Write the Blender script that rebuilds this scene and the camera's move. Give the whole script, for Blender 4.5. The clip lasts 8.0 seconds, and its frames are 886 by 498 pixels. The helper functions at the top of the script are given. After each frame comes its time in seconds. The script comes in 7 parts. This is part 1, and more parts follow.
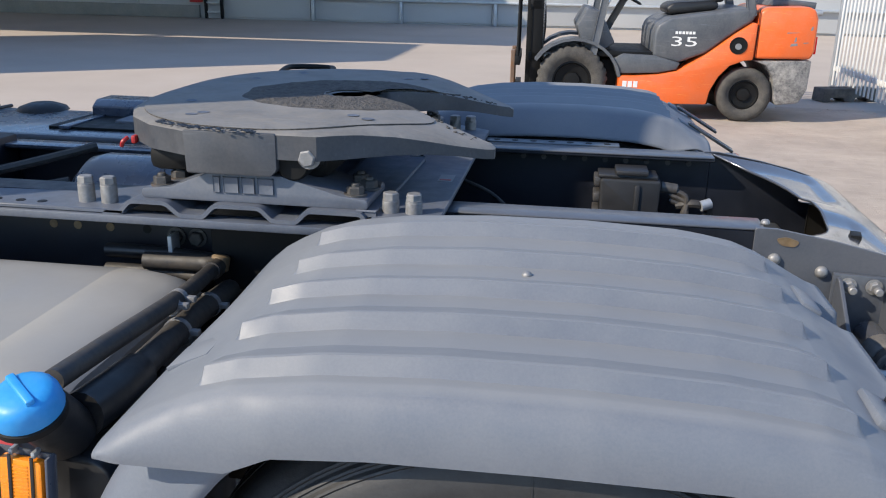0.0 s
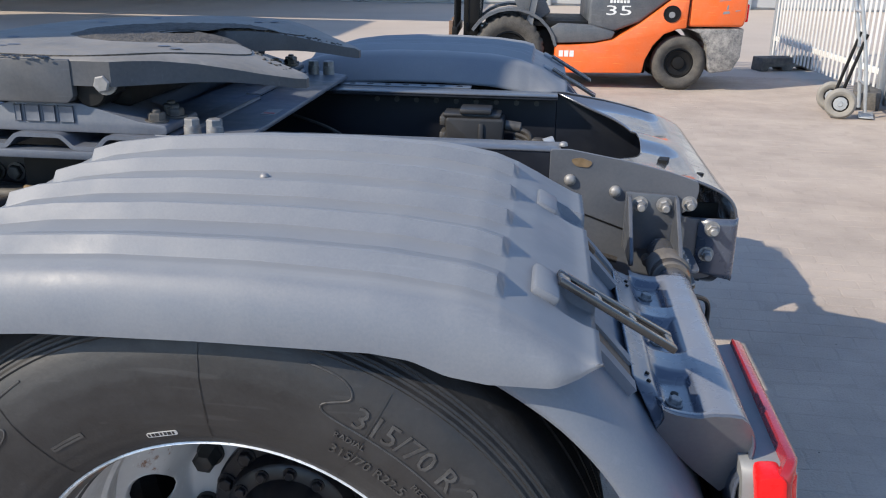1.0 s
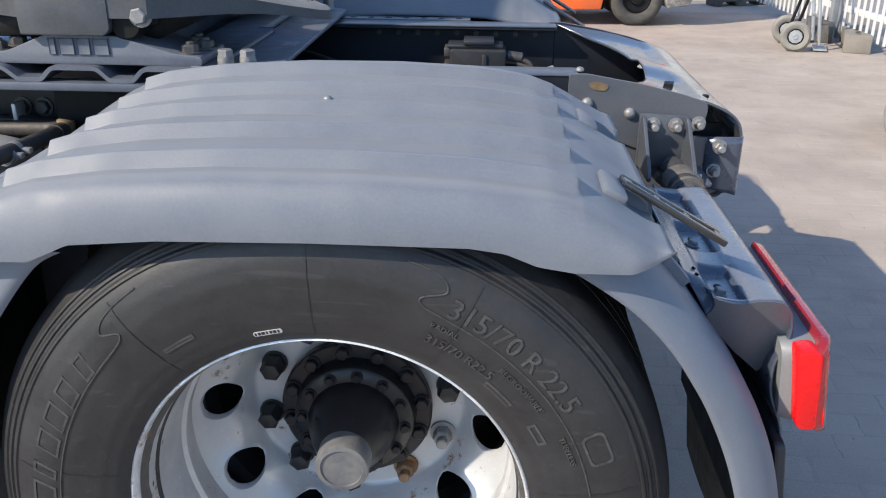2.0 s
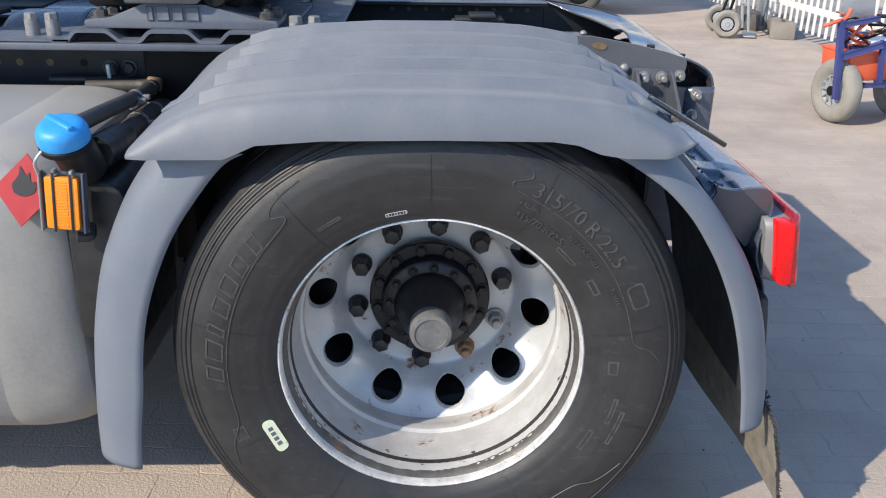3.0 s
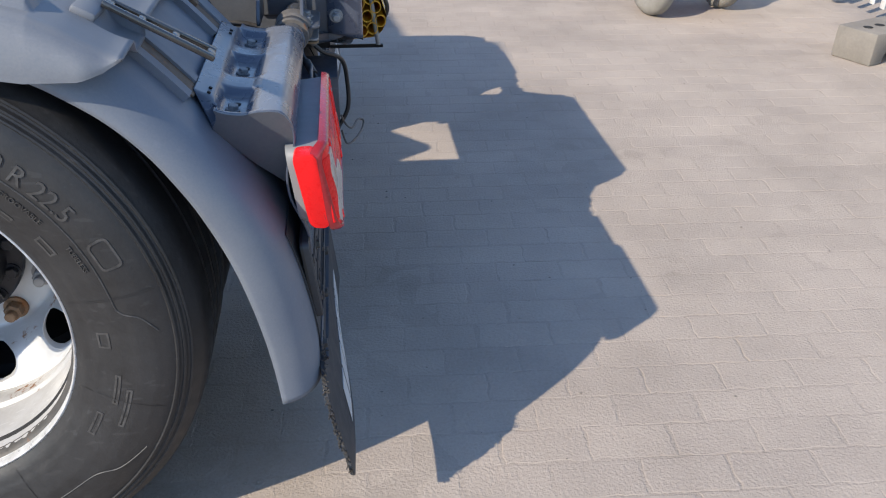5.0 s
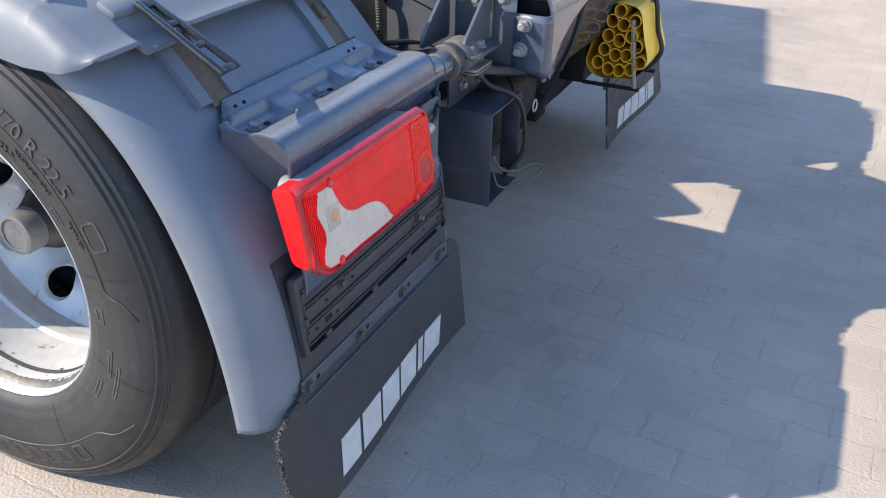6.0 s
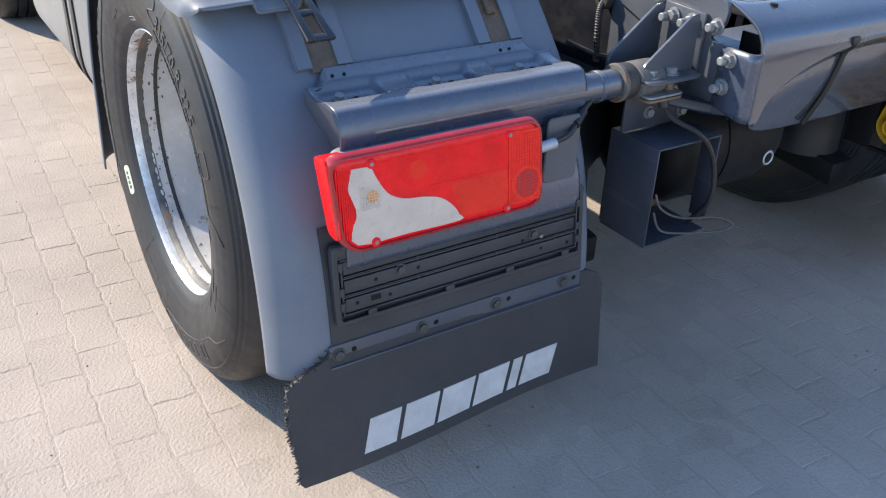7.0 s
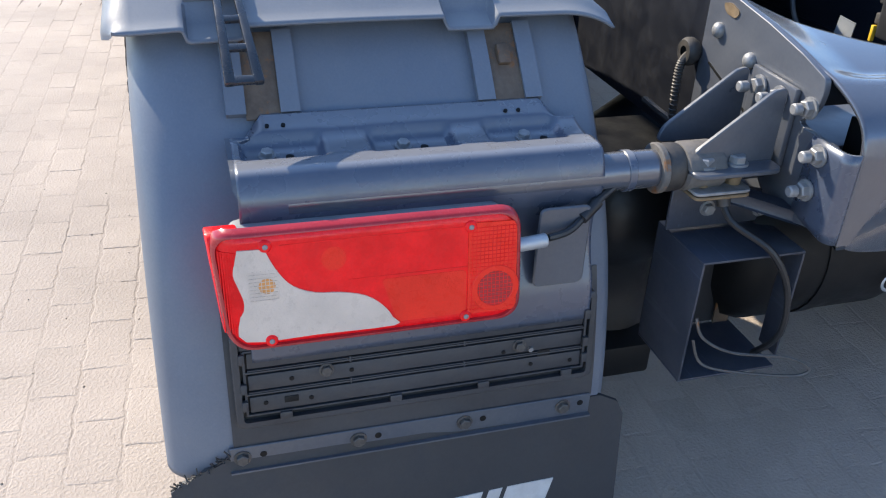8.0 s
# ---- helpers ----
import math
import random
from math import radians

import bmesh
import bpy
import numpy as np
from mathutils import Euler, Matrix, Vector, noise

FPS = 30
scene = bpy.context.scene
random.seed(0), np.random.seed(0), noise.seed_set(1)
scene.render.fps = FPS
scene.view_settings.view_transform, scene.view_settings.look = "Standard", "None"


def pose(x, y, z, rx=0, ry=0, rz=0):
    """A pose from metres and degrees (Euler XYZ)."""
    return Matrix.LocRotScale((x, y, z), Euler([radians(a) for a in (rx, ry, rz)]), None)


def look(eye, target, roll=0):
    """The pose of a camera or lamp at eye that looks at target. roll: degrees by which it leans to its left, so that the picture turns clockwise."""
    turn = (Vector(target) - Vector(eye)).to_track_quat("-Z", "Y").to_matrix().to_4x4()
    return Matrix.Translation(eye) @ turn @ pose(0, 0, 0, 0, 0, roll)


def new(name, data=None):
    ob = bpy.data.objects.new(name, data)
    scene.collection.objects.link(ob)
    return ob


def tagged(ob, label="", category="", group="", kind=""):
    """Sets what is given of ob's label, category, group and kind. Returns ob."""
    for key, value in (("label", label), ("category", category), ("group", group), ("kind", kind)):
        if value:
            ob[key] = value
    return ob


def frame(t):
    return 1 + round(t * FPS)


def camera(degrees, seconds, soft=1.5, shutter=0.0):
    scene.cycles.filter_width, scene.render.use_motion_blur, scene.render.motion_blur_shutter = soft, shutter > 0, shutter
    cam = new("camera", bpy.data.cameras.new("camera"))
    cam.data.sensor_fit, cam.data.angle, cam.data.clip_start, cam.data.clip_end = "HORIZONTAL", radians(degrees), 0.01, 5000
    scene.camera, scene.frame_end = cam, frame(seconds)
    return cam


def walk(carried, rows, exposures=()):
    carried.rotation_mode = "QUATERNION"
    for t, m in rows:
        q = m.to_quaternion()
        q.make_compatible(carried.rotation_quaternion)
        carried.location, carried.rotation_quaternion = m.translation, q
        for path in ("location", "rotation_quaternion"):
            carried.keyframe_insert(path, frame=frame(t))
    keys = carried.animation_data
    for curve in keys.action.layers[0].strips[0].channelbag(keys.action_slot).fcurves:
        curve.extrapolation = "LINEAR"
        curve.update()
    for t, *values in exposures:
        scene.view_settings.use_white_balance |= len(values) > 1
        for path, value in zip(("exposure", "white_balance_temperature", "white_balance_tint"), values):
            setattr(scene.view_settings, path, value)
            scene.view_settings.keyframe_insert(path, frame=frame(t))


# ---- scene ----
cam = camera(54.4, 8.0, soft=1.1)

PATH = [
    (0, (0.007, -0.87, 1.468), (-0.263, 1.011, 0.845), 1.1),
    (0.5, (0.238, -0.873, 1.442), (0.011, 1.008, 0.803), 0.9),
    (1, (0.374, -0.898, 1.368), (0.164, 0.979, 0.708), 0.8),
    (1.2, (0.392, -0.906, 1.344), (0.19, 0.964, 0.665), 0.9),
    (2.3, (0.082, -1.131, 1.375), (0.047, 0.705, 0.582), 0.6),
    (2.5, (0.002, -1.221, 1.388), (0.002, 0.618, 0.602), 0.8),
    (3, (-0.031, -1.467, 1.349), (0.031, 0.372, 0.566), 1.0),
    (3.5, (0.032, -1.647, 1.309), (0.108, 0.189, 0.521), 0.8),
    (4, (0.159, -1.589, 1.269), (0.336, 0.226, 0.45), 1.1),
    (4.5, (0.423, -1.356, 1.282), (0.641, 0.401, 0.353), 0.4),
    (5, (0.749, -1.201, 1.291), (0.959, 0.528, 0.308), 0.8),
    (5.2, (0.858, -1.132, 1.298), (0.902, 0.602, 0.304), 0.0),
    (6.3, (1.561, -0.797, 1.303), (0.578, 0.646, 0.326), 2.2),
    (6.5, (1.666, -0.735, 1.32), (0.52, 0.579, 0.341), 2.2),
    (7, (1.803, -0.451, 1.289), (0.347, 0.508, 0.308), 2.3),
    (7.5, (1.818, -0.173, 1.287), (0.2, 0.457, 0.293), 1.8),
    (8, (1.653, 0.058, 1.279), (-0.001, 0.578, 0.283), 2.8),
]
EXPOSURES = [(0, 0.76), (1.0, 0.82), (2.5, 0.88), (3.0, 0.86), (3.5, 0.79), (4.5, 0.77), (5.2, 0.87), (6.3, 1.45), (7.0, 1.34), (7.5, 1.36), (8.0, 1.41)]
walk(cam, [(t, look(eye, target, roll)) for t, eye, target, roll in PATH], EXPOSURES)

# ---------------------------------------------------------------- light
SUN_WAY = Vector((1.12, 0.79, -1.0))
world = bpy.data.worlds.new("sky")
scene.world = world
world.use_nodes = True
_sky = world.node_tree.nodes.new("ShaderNodeTexSky")
_sky.sky_type = "NISHITA"
_sky.sun_disc = False
_sky.sun_elevation = math.atan2(1.0, math.hypot(SUN_WAY.x, SUN_WAY.y))
_sky.sun_rotation = math.atan2(-SUN_WAY.x, -SUN_WAY.y) % (2 * math.pi)
_sky.dust_density = 0.2
_sky.ozone_density = 4.2
world.node_tree.links.new(_sky.outputs[0], world.node_tree.nodes["Background"].inputs[0])
world.node_tree.nodes["Background"].inputs[1].default_value = 0.15
_sun = bpy.data.lights.new("sun", "SUN")
_sun.energy, _sun.angle, _sun.color = 3.30, radians(0.53), (1.0, 0.885, 0.715)
_sun_ob = new("sun", _sun)
_sun_ob.matrix_world = look((-20, -15, 20), Vector((-20, -15, 20)) + SUN_WAY)


# ---------------------------------------------------------------- materials
def ramp(nt, src, stops):
    n = nt.nodes.new("ShaderNodeValToRGB")
    els = n.color_ramp.elements
    for i, (p, c) in enumerate(stops):
        e = els[i] if i < 2 else els.new(p)
        e.position = p
        e.color = (*c, 1) if len(c) == 3 else c
    nt.links.new(src, n.inputs[0])
    return n.outputs[0]


def noise_tex(nt, co, scale, detail=4, rough=0.6):
    n = nt.nodes.new("ShaderNodeTexNoise")
    n.inputs["Scale"].default_value, n.inputs["Detail"].default_value, n.inputs["Roughness"].default_value = scale, detail, rough
    nt.links.new(co, n.inputs["Vector"])
    return n.outputs["Fac"]


def mixc(nt, fac, a, b):
    n = nt.nodes.new("ShaderNodeMix")
    n.data_type = "RGBA"
    for sock, v in ((n.inputs[0], fac), (n.inputs[6], a), (n.inputs[7], b)):
        if isinstance(v, bpy.types.NodeSocket):
            nt.links.new(v, sock)
        elif isinstance(v, (int, float)):
            sock.default_value = v
        else:
            sock.default_value = (*v, 1)
    return n.outputs[2]


def mathn(nt, op, a, b=0.0):
    n = nt.nodes.new("ShaderNodeMath")
    n.operation = op
    for sock, v in ((n.inputs[0], a), (n.inputs[1], b)):
        if isinstance(v, bpy.types.NodeSocket):
            nt.links.new(v, sock)
        else:
            sock.default_value = v
    return n.outputs[0]


def surface(name, color, rough=0.5, metal=0.0, vary=0.15, coarse=3.0, fine=60.0, bump=0.1, dust=0.0,
            dust_color=(0.42, 0.37, 0.30), rust=0.0, scratch=0.0, coat=0.0, rand=0.0, bump_dist=0.002, spec=0.5, place="Object", top_light_dust=0.0):
    """A material with blotches, fine grain, dust film, rust spots and scratches."""
    m = bpy.data.materials.new(name)
    m.use_nodes = True
    nt = m.node_tree
    bsdf = nt.nodes["Principled BSDF"]
    co = nt.nodes.new("ShaderNodeNewGeometry").outputs["Position"] if place == "world" else nt.nodes.new("ShaderNodeTexCoord").outputs["Object"]
    big, small = noise_tex(nt, co, coarse, 5), noise_tex(nt, co, fine, 3)
    dark = tuple(c * (1 - vary) for c in color)
    light = tuple(min(1, c * (1 + vary)) for c in color)
    col = ramp(nt, big, [(0.3, dark), (0.7, light)])
    grain = ramp(nt, small, [(0.25, (1 - vary * 0.5,) * 3), (0.75, (1 + vary * 0.2,) * 3)])
    mul = nt.nodes.new("ShaderNodeMix")
    mul.data_type, mul.blend_type = "RGBA", "MULTIPLY"
    mul.inputs[0].default_value = 1.0
    nt.links.new(col, mul.inputs[6])
    nt.links.new(grain, mul.inputs[7])
    col = mul.outputs[2]
    rough_out = ramp(nt, noise_tex(nt, co, coarse * 4, 4), [(0.3, (max(0.03, rough - 0.1),) * 3), (0.7, (min(1, rough + 0.1),) * 3)])
    if scratch:
        mp = nt.nodes.new("ShaderNodeMapping")
        mp.inputs["Scale"].default_value = (3, 90, 40)
        mp.inputs["Rotation"].default_value = (0.3, 0.5, 0.2)
        nt.links.new(co, mp.inputs[0])
        s = noise_tex(nt, mp.outputs[0], 2.0, 2, 0.4)
        mask = mathn(nt, "MULTIPLY", ramp(nt, s, [(0.66, (0, 0, 0)), (0.70, (1, 1, 1))]), mathn(nt, "MULTIPLY", big, scratch))
        col = mixc(nt, mask, col, tuple(min(1, c * 2.6 + 0.04) for c in color))
    if dust:
        d = mathn(nt, "ADD", mathn(nt, "MULTIPLY", noise_tex(nt, co, coarse * 1.7, 8, 0.7), 0.75), mathn(nt, "MULTIPLY", small, 0.25))
        mask = mathn(nt, "MULTIPLY", ramp(nt, d, [(0.38, (0, 0, 0)), (0.68, (1, 1, 1))]), dust)
        col = mixc(nt, mask, col, dust_color)
        add = mathn(nt, "ADD", rough_out, mathn(nt, "MULTIPLY", mask, 0.4))
        rough_out = mathn(nt, "MINIMUM", add, 1.0)
    if top_light_dust:
        # settled dust on what looks up; its paleness also stands in for sunlit sheen
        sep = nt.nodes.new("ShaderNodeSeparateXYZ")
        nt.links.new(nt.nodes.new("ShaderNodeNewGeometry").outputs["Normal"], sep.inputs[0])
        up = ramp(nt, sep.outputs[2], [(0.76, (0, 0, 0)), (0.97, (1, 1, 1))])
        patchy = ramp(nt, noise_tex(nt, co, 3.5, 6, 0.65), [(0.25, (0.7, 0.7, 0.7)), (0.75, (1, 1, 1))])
        col = mixc(nt, mathn(nt, "MULTIPLY", mathn(nt, "MULTIPLY", up, patchy), top_light_dust), col, dust_color)
    if rust:
        r = noise_tex(nt, co, 14.0, 8, 0.75)
        mask = ramp(nt, r, [(0.62 - 0.2 * rust, (0, 0, 0)), (0.68 - 0.15 * rust, (1, 1, 1))])
        col = mixc(nt, mask, col, (0.20, 0.085, 0.03))
        metal_s = mathn(nt, "MULTIPLY", mathn(nt, "SUBTRACT", 1.0, mask), metal)
        nt.links.new(metal_s, bsdf.inputs["Metallic"])
        rough_out = mathn(nt, "MAXIMUM", rough_out, mathn(nt, "MULTIPLY", mask, 0.85))
    else:
        bsdf.inputs["Metallic"].default_value = metal
    if rand:
        oi = nt.nodes.new("ShaderNodeObjectInfo").outputs["Random"]
        gi = nt.nodes.new("ShaderNodeNewGeometry").outputs["Random Per Island"]
        f = mathn(nt, "FRACT", mathn(nt, "ADD", oi, gi))
        mul2 = nt.nodes.new("ShaderNodeMix")
        mul2.data_type, mul2.blend_type = "RGBA", "MULTIPLY"
        mul2.inputs[0].default_value = 1.0
        nt.links.new(col, mul2.inputs[6])
        nt.links.new(ramp(nt, f, [(0.0, (1 - rand, 1 - rand, 1 - rand * 0.9)), (1.0, (1 + rand * 0.4, 1 + rand * 0.35, 1 + rand * 0.3))]), mul2.inputs[7])
        col = mul2.outputs[2]
    nt.links.new(col, bsdf.inputs["Base Color"])
    nt.links.new(rough_out, bsdf.inputs["Roughness"])
    bsdf.inputs["Coat Weight"].default_value = coat
    bsdf.inputs["Coat Roughness"].default_value = 0.08
    bsdf.inputs["Specular IOR Level"].default_value = spec
    if bump:
        b = nt.nodes.new("ShaderNodeBump")
        b.inputs["Strength"].default_value, b.inputs["Distance"].default_value = bump, bump_dist
        nt.links.new(mathn(nt, "ADD", small, mathn(nt, "MULTIPLY", big, 0.5)), b.inputs["Height"])
        nt.links.new(b.outputs[0], bsdf.inputs["Normal"])
    return m


M = {}
M["plastic"] = surface("mudguard_plastic", (0.122, 0.138, 0.168), 0.48, vary=0.07, coarse=2.5, fine=260, bump=0.08, dust=0.30, dust_color=(0.25, 0.253, 0.252), scratch=0.06, top_light_dust=0.72)
M["paint"] = surface("chassis_paint", (0.072, 0.081, 0.100), 0.36, vary=0.12, coarse=4, fine=140, bump=0.04, dust=0.25, dust_color=(0.18, 0.175, 0.17), coat=0.2)
M["paint_gloss"] = surface("glossy_chassis_paint", (0.056, 0.070, 0.104), 0.28, vary=0.1, coarse=4, fine=120, bump=0.02, dust=0.05, dust_color=(0.29, 0.285, 0.28), coat=0.35, spec=0.7, top_light_dust=0.50)
# chassis paint taken near black to paint the shade between the rails
M["shaded_web"] = surface("shaded_rail_paint", (0.0065, 0.0085, 0.015), 0.45, vary=0.2, coarse=5, fine=100, bump=0.06, dust=0.10, dust_color=(0.03, 0.029, 0.028))
M["rubber"] = surface("tyre_rubber", (0.017, 0.017, 0.0185), 0.48, vary=0.25, coarse=7, fine=160, bump=0.18, dust=0.32, dust_color=(0.052, 0.051, 0.053), scratch=0.3)
# raised rubber in a lighter tone that stands in for its highlights
M["letters"] = surface("highlighted_tyre_rubber", (0.032, 0.032, 0.0335), 0.40, vary=0.3, coarse=30, fine=160, bump=0.08, dust=0.60, dust_color=(0.106, 0.103, 0.101))
M["flap_sanded"] = surface("sanded_flap_rubber", (0.13, 0.12, 0.105), 0.85, vary=0.35, coarse=14, fine=260, bump=0.5, dust=0.75, dust_color=(0.30, 0.27, 0.22))
M["flap"] = surface("flap_rubber", (0.028, 0.030, 0.035), 0.6, vary=0.2, coarse=5, fine=150, bump=0.12, dust=0.22, dust_color=(0.07, 0.068, 0.065))
M["black"] = surface("black_plastic", (0.012, 0.0125, 0.014), 0.42, vary=0.2, coarse=8, fine=120, bump=0.06, dust=0.15, dust_color=(0.06, 0.057, 0.052))
M["panel"] = surface("panel_plastic", (0.030, 0.033, 0.040), 0.5, vary=0.2, coarse=8, fine=160, bump=0.06, dust=0.3, dust_color=(0.085, 0.082, 0.078))
# darker copy of the panel plastic that paints the shade in its grooves
M["panel_groove"] = surface("shaded_panel_plastic", (0.012, 0.0125, 0.014), 0.5, vary=0.2, coarse=8, fine=160, bump=0.06, dust=0.25, dust_color=(0.05, 0.047, 0.043))
M["strap_rubber"] = surface("slotted_strap_rubber", (0.018, 0.019, 0.021), 0.26, vary=0.2, coarse=8, fine=120, bump=0.06, dust=0.12, dust_color=(0.09, 0.088, 0.085), coat=0.6)
M["hose"] = surface("black_hose", (0.025, 0.025, 0.027), 0.5, vary=0.2, coarse=12, fine=120, bump=0.1, dust=0.45, dust_color=(0.14, 0.115, 0.085))
M["rim"] = surface("silver_wheel_paint", (0.50, 0.51, 0.525), 0.36, metal=0.25, vary=0.10, coarse=5, fine=90, bump=0.05, dust=0.30, dust_color=(0.34, 0.33, 0.315), rust=0.12, scratch=0.2)
M["flange"] = surface("worn_rim_edge", (0.78, 0.78, 0.78), 0.30, metal=0.35, vary=0.25, coarse=25, fine=120, bump=0.3, dust=0.28, dust_color=(0.10, 0.095, 0.09), rust=0.15)
M["hub"] = surface("black_hub", (0.008, 0.009, 0.013), 0.36, vary=0.3, coarse=12, fine=80, bump=0.15, dust=0.05, dust_color=(0.045, 0.038, 0.03), spec=0.4)
M["cap_grey"] = surface("grey_hub_cap", (0.10, 0.105, 0.115), 0.4, vary=0.15, coarse=20, fine=120, bump=0.05, dust=0.2)
M["zinc"] = surface("zinc_bolt", (0.27, 0.27, 0.275), 0.48, metal=0.4, vary=0.25, coarse=60, fine=200, bump=0.15, dust=0.4, dust_color=(0.24, 0.225, 0.20))
M["bolt_dark"] = surface("dull_bolt", (0.085, 0.083, 0.082), 0.5, metal=0.4, vary=0.3, coarse=40, fine=150, bump=0.1, dust=0.3, dust_color=(0.16, 0.14, 0.12), rust=0.12)
M["rusty"] = surface("rusty_nut", (0.24, 0.15, 0.09), 0.75, metal=0.2, vary=0.35, coarse=40, fine=150, bump=0.3, rust=0.6)
M["brass"] = surface("yellowed_fitting", (0.20, 0.135, 0.070), 0.6, metal=0.3, vary=0.35, coarse=30, fine=150, bump=0.2, dust=0.4, dust_color=(0.25,0.2,0.15))
M["skid"] = surface("worn_coupling_steel", (0.175, 0.170, 0.162), 0.6, metal=0.1, vary=0.22, coarse=7, fine=70, bump=0.2, dust=0.55, dust_color=(0.29, 0.262, 0.23), scratch=0.25)
M["grease"] = surface("crumbly_black_grease", (0.050, 0.046, 0.042), 0.75, vary=0.5, coarse=40, fine=120, bump=1.0, bump_dist=0.008, dust=0.6, dust_color=(0.17, 0.155, 0.14))
M["cast"] = surface("cast_pedestal", (0.086, 0.102, 0.135), 0.45, vary=0.15, coarse=6, fine=140, bump=0.12, dust=0.3, dust_color=(0.20, 0.192, 0.185))
M["tank"] = surface("dusty_tank_aluminium", (0.24, 0.24, 0.238), 0.45, metal=0.25, vary=0.12, coarse=2.2, fine=110, bump=0.06, dust=0.40, dust_color=(0.40, 0.374, 0.33), top_light_dust=0.9)
M["blue"] = surface("blue_cap", (0.014, 0.27, 0.66), 0.45, vary=0.1, coarse=15, fine=150, bump=0.08, dust=0.2, dust_color=(0.16, 0.38, 0.6))
M["amber"] = surface("amber_reflector", (0.92, 0.27, 0.008), 0.18, vary=0.12, coarse=25, fine=420, bump=0.5, coat=0.6)
M["red_lens"] = surface("red_lens", (0.90, 0.0065, 0.011), 0.28, vary=0.18, coarse=15, fine=200, bump=0.03, coat=0.40, spec=0.12)
M["red_reflex"] = surface("red_reflector", (0.85, 0.012, 0.014), 0.3, vary=0.12, coarse=12, fine=420, bump=0.3, coat=0.15, spec=0.2)
M["red_rim"] = surface("dark_red_lens_rim", (0.36, 0.020, 0.026), 0.25, vary=0.15, coarse=14, fine=200, bump=0.04, coat=0.6, spec=0.2)
M["red_orange"] = surface("orange_red_lens", (0.86, 0.028, 0.014), 0.3, vary=0.14, coarse=12, fine=300, bump=0.25, coat=0.15, spec=0.2)
M["clear"] = surface("clear_ribbed_lens", (0.60, 0.50, 0.42), 0.3, vary=0.10, coarse=18, fine=260, bump=0.3, coat=0.3, dust=0.2)
M["lamp_grey"] = surface("lamp_housing", (0.21, 0.22, 0.23), 0.5, vary=0.1, coarse=10, fine=150, bump=0.06, dust=0.25, dust_color=(0.28, 0.27, 0.26))
M["white"] = surface("white_print", (0.78, 0.78, 0.77), 0.55, vary=0.06, coarse=12, fine=140, bump=0.05, dust=0.15)
M["red_sign"] = surface("red_label", (0.40, 0.020, 0.022), 0.45, vary=0.08, coarse=10, fine=120, bump=0.02)
M["ink"] = surface("black_print", (0.015, 0.015, 0.016), 0.5, vary=0.1, bump=0)
M["sticker"] = surface("cream_sticker", (0.62, 0.66, 0.48), 0.5, vary=0.08, coarse=20, fine=150, bump=0.02, dust=0.2)
M["strap_brown"] = surface("rusty_strap", (0.095, 0.062, 0.040), 0.65, vary=0.3, coarse=12, fine=100, bump=0.2, dust=0.12, rust=0.3)
M["yellow"] = surface("yellow_plastic", (0.82, 0.50, 0.015), 0.4, vary=0.1, coarse=8, fine=120, bump=0.05, dust=0.15)
M["yellow_in"] = surface("yellow_tube_inside", (0.70, 0.36, 0.02), 0.5, vary=0.2, coarse=12, fine=120, bump=0.05)
M["orange"] = surface("orange_forklift_paint", (0.86, 0.14, 0.018), 0.35, vary=0.06, coarse=3, fine=60, bump=0.02, dust=0.14, scratch=0.5, coat=0.3)
M["fl_grey"] = surface("grey_forklift_paint", (0.075, 0.085, 0.10), 0.4, vary=0.1, coarse=3, fine=60, bump=0.03, dust=0.3, dust_color=(0.25, 0.24, 0.23), scratch=0.4)
M["fl_worn"] = surface("worn_counterweight", (0.10, 0.10, 0.105), 0.6, vary=0.3, coarse=6, fine=60, bump=0.2, dust=0.85, dust_color=(0.48, 0.46, 0.43))
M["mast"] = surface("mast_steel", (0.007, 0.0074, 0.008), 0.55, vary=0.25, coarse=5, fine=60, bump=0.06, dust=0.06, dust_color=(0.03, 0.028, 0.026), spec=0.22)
M["fork"] = surface("worn_fork_steel", (0.20, 0.13, 0.09), 0.5, metal=0.3, vary=0.3, coarse=5, fine=60, bump=0.1, rust=0.5)
M["fence"] = surface("white_fence_paint", (0.74, 0.74, 0.72), 0.45, vary=0.06, coarse=3, fine=60, bump=0.03, dust=0.2)
M["galv"] = surface("galvanised_post", (0.42, 0.45, 0.48), 0.45, metal=0.5, vary=0.12, coarse=8, fine=60, bump=0.04, dust=0.2)
M["block"] = surface("concrete_foot", (0.22, 0.20, 0.175), 0.85, vary=0.2, coarse=5, fine=70, bump=0.3, bump_dist=0.004)
M["block_dark"] = surface("dark_rubber_foot", (0.050, 0.050, 0.052), 0.75, vary=0.2, coarse=5, fine=70, bump=0.2, dust=0.3)
M["cart_blue"] = surface("blue_cart_frame", (0.030, 0.045, 0.21), 0.45, vary=0.12, coarse=5, fine=80, bump=0.05, dust=0.25, dust_color=(0.2, 0.2, 0.24))
M["cart_red"] = surface("faded_red_box", (0.72, 0.10, 0.035), 0.5, vary=0.12, coarse=4, fine=80, bump=0.04, dust=0.25, dust_color=(0.6, 0.26, 0.16))
M["grey_tyre"] = surface("dusty_grey_tyre", (0.22, 0.21, 0.19), 0.85, vary=0.12, coarse=7, fine=90, bump=0.15, dust=0.5, dust_color=(0.34, 0.32, 0.28))
M["cladding"] = surface("grey_wall_cladding", (0.42, 0.43, 0.44), 0.5, vary=0.04, coarse=0.6, fine=20, bump=0.02, dust=0.12)
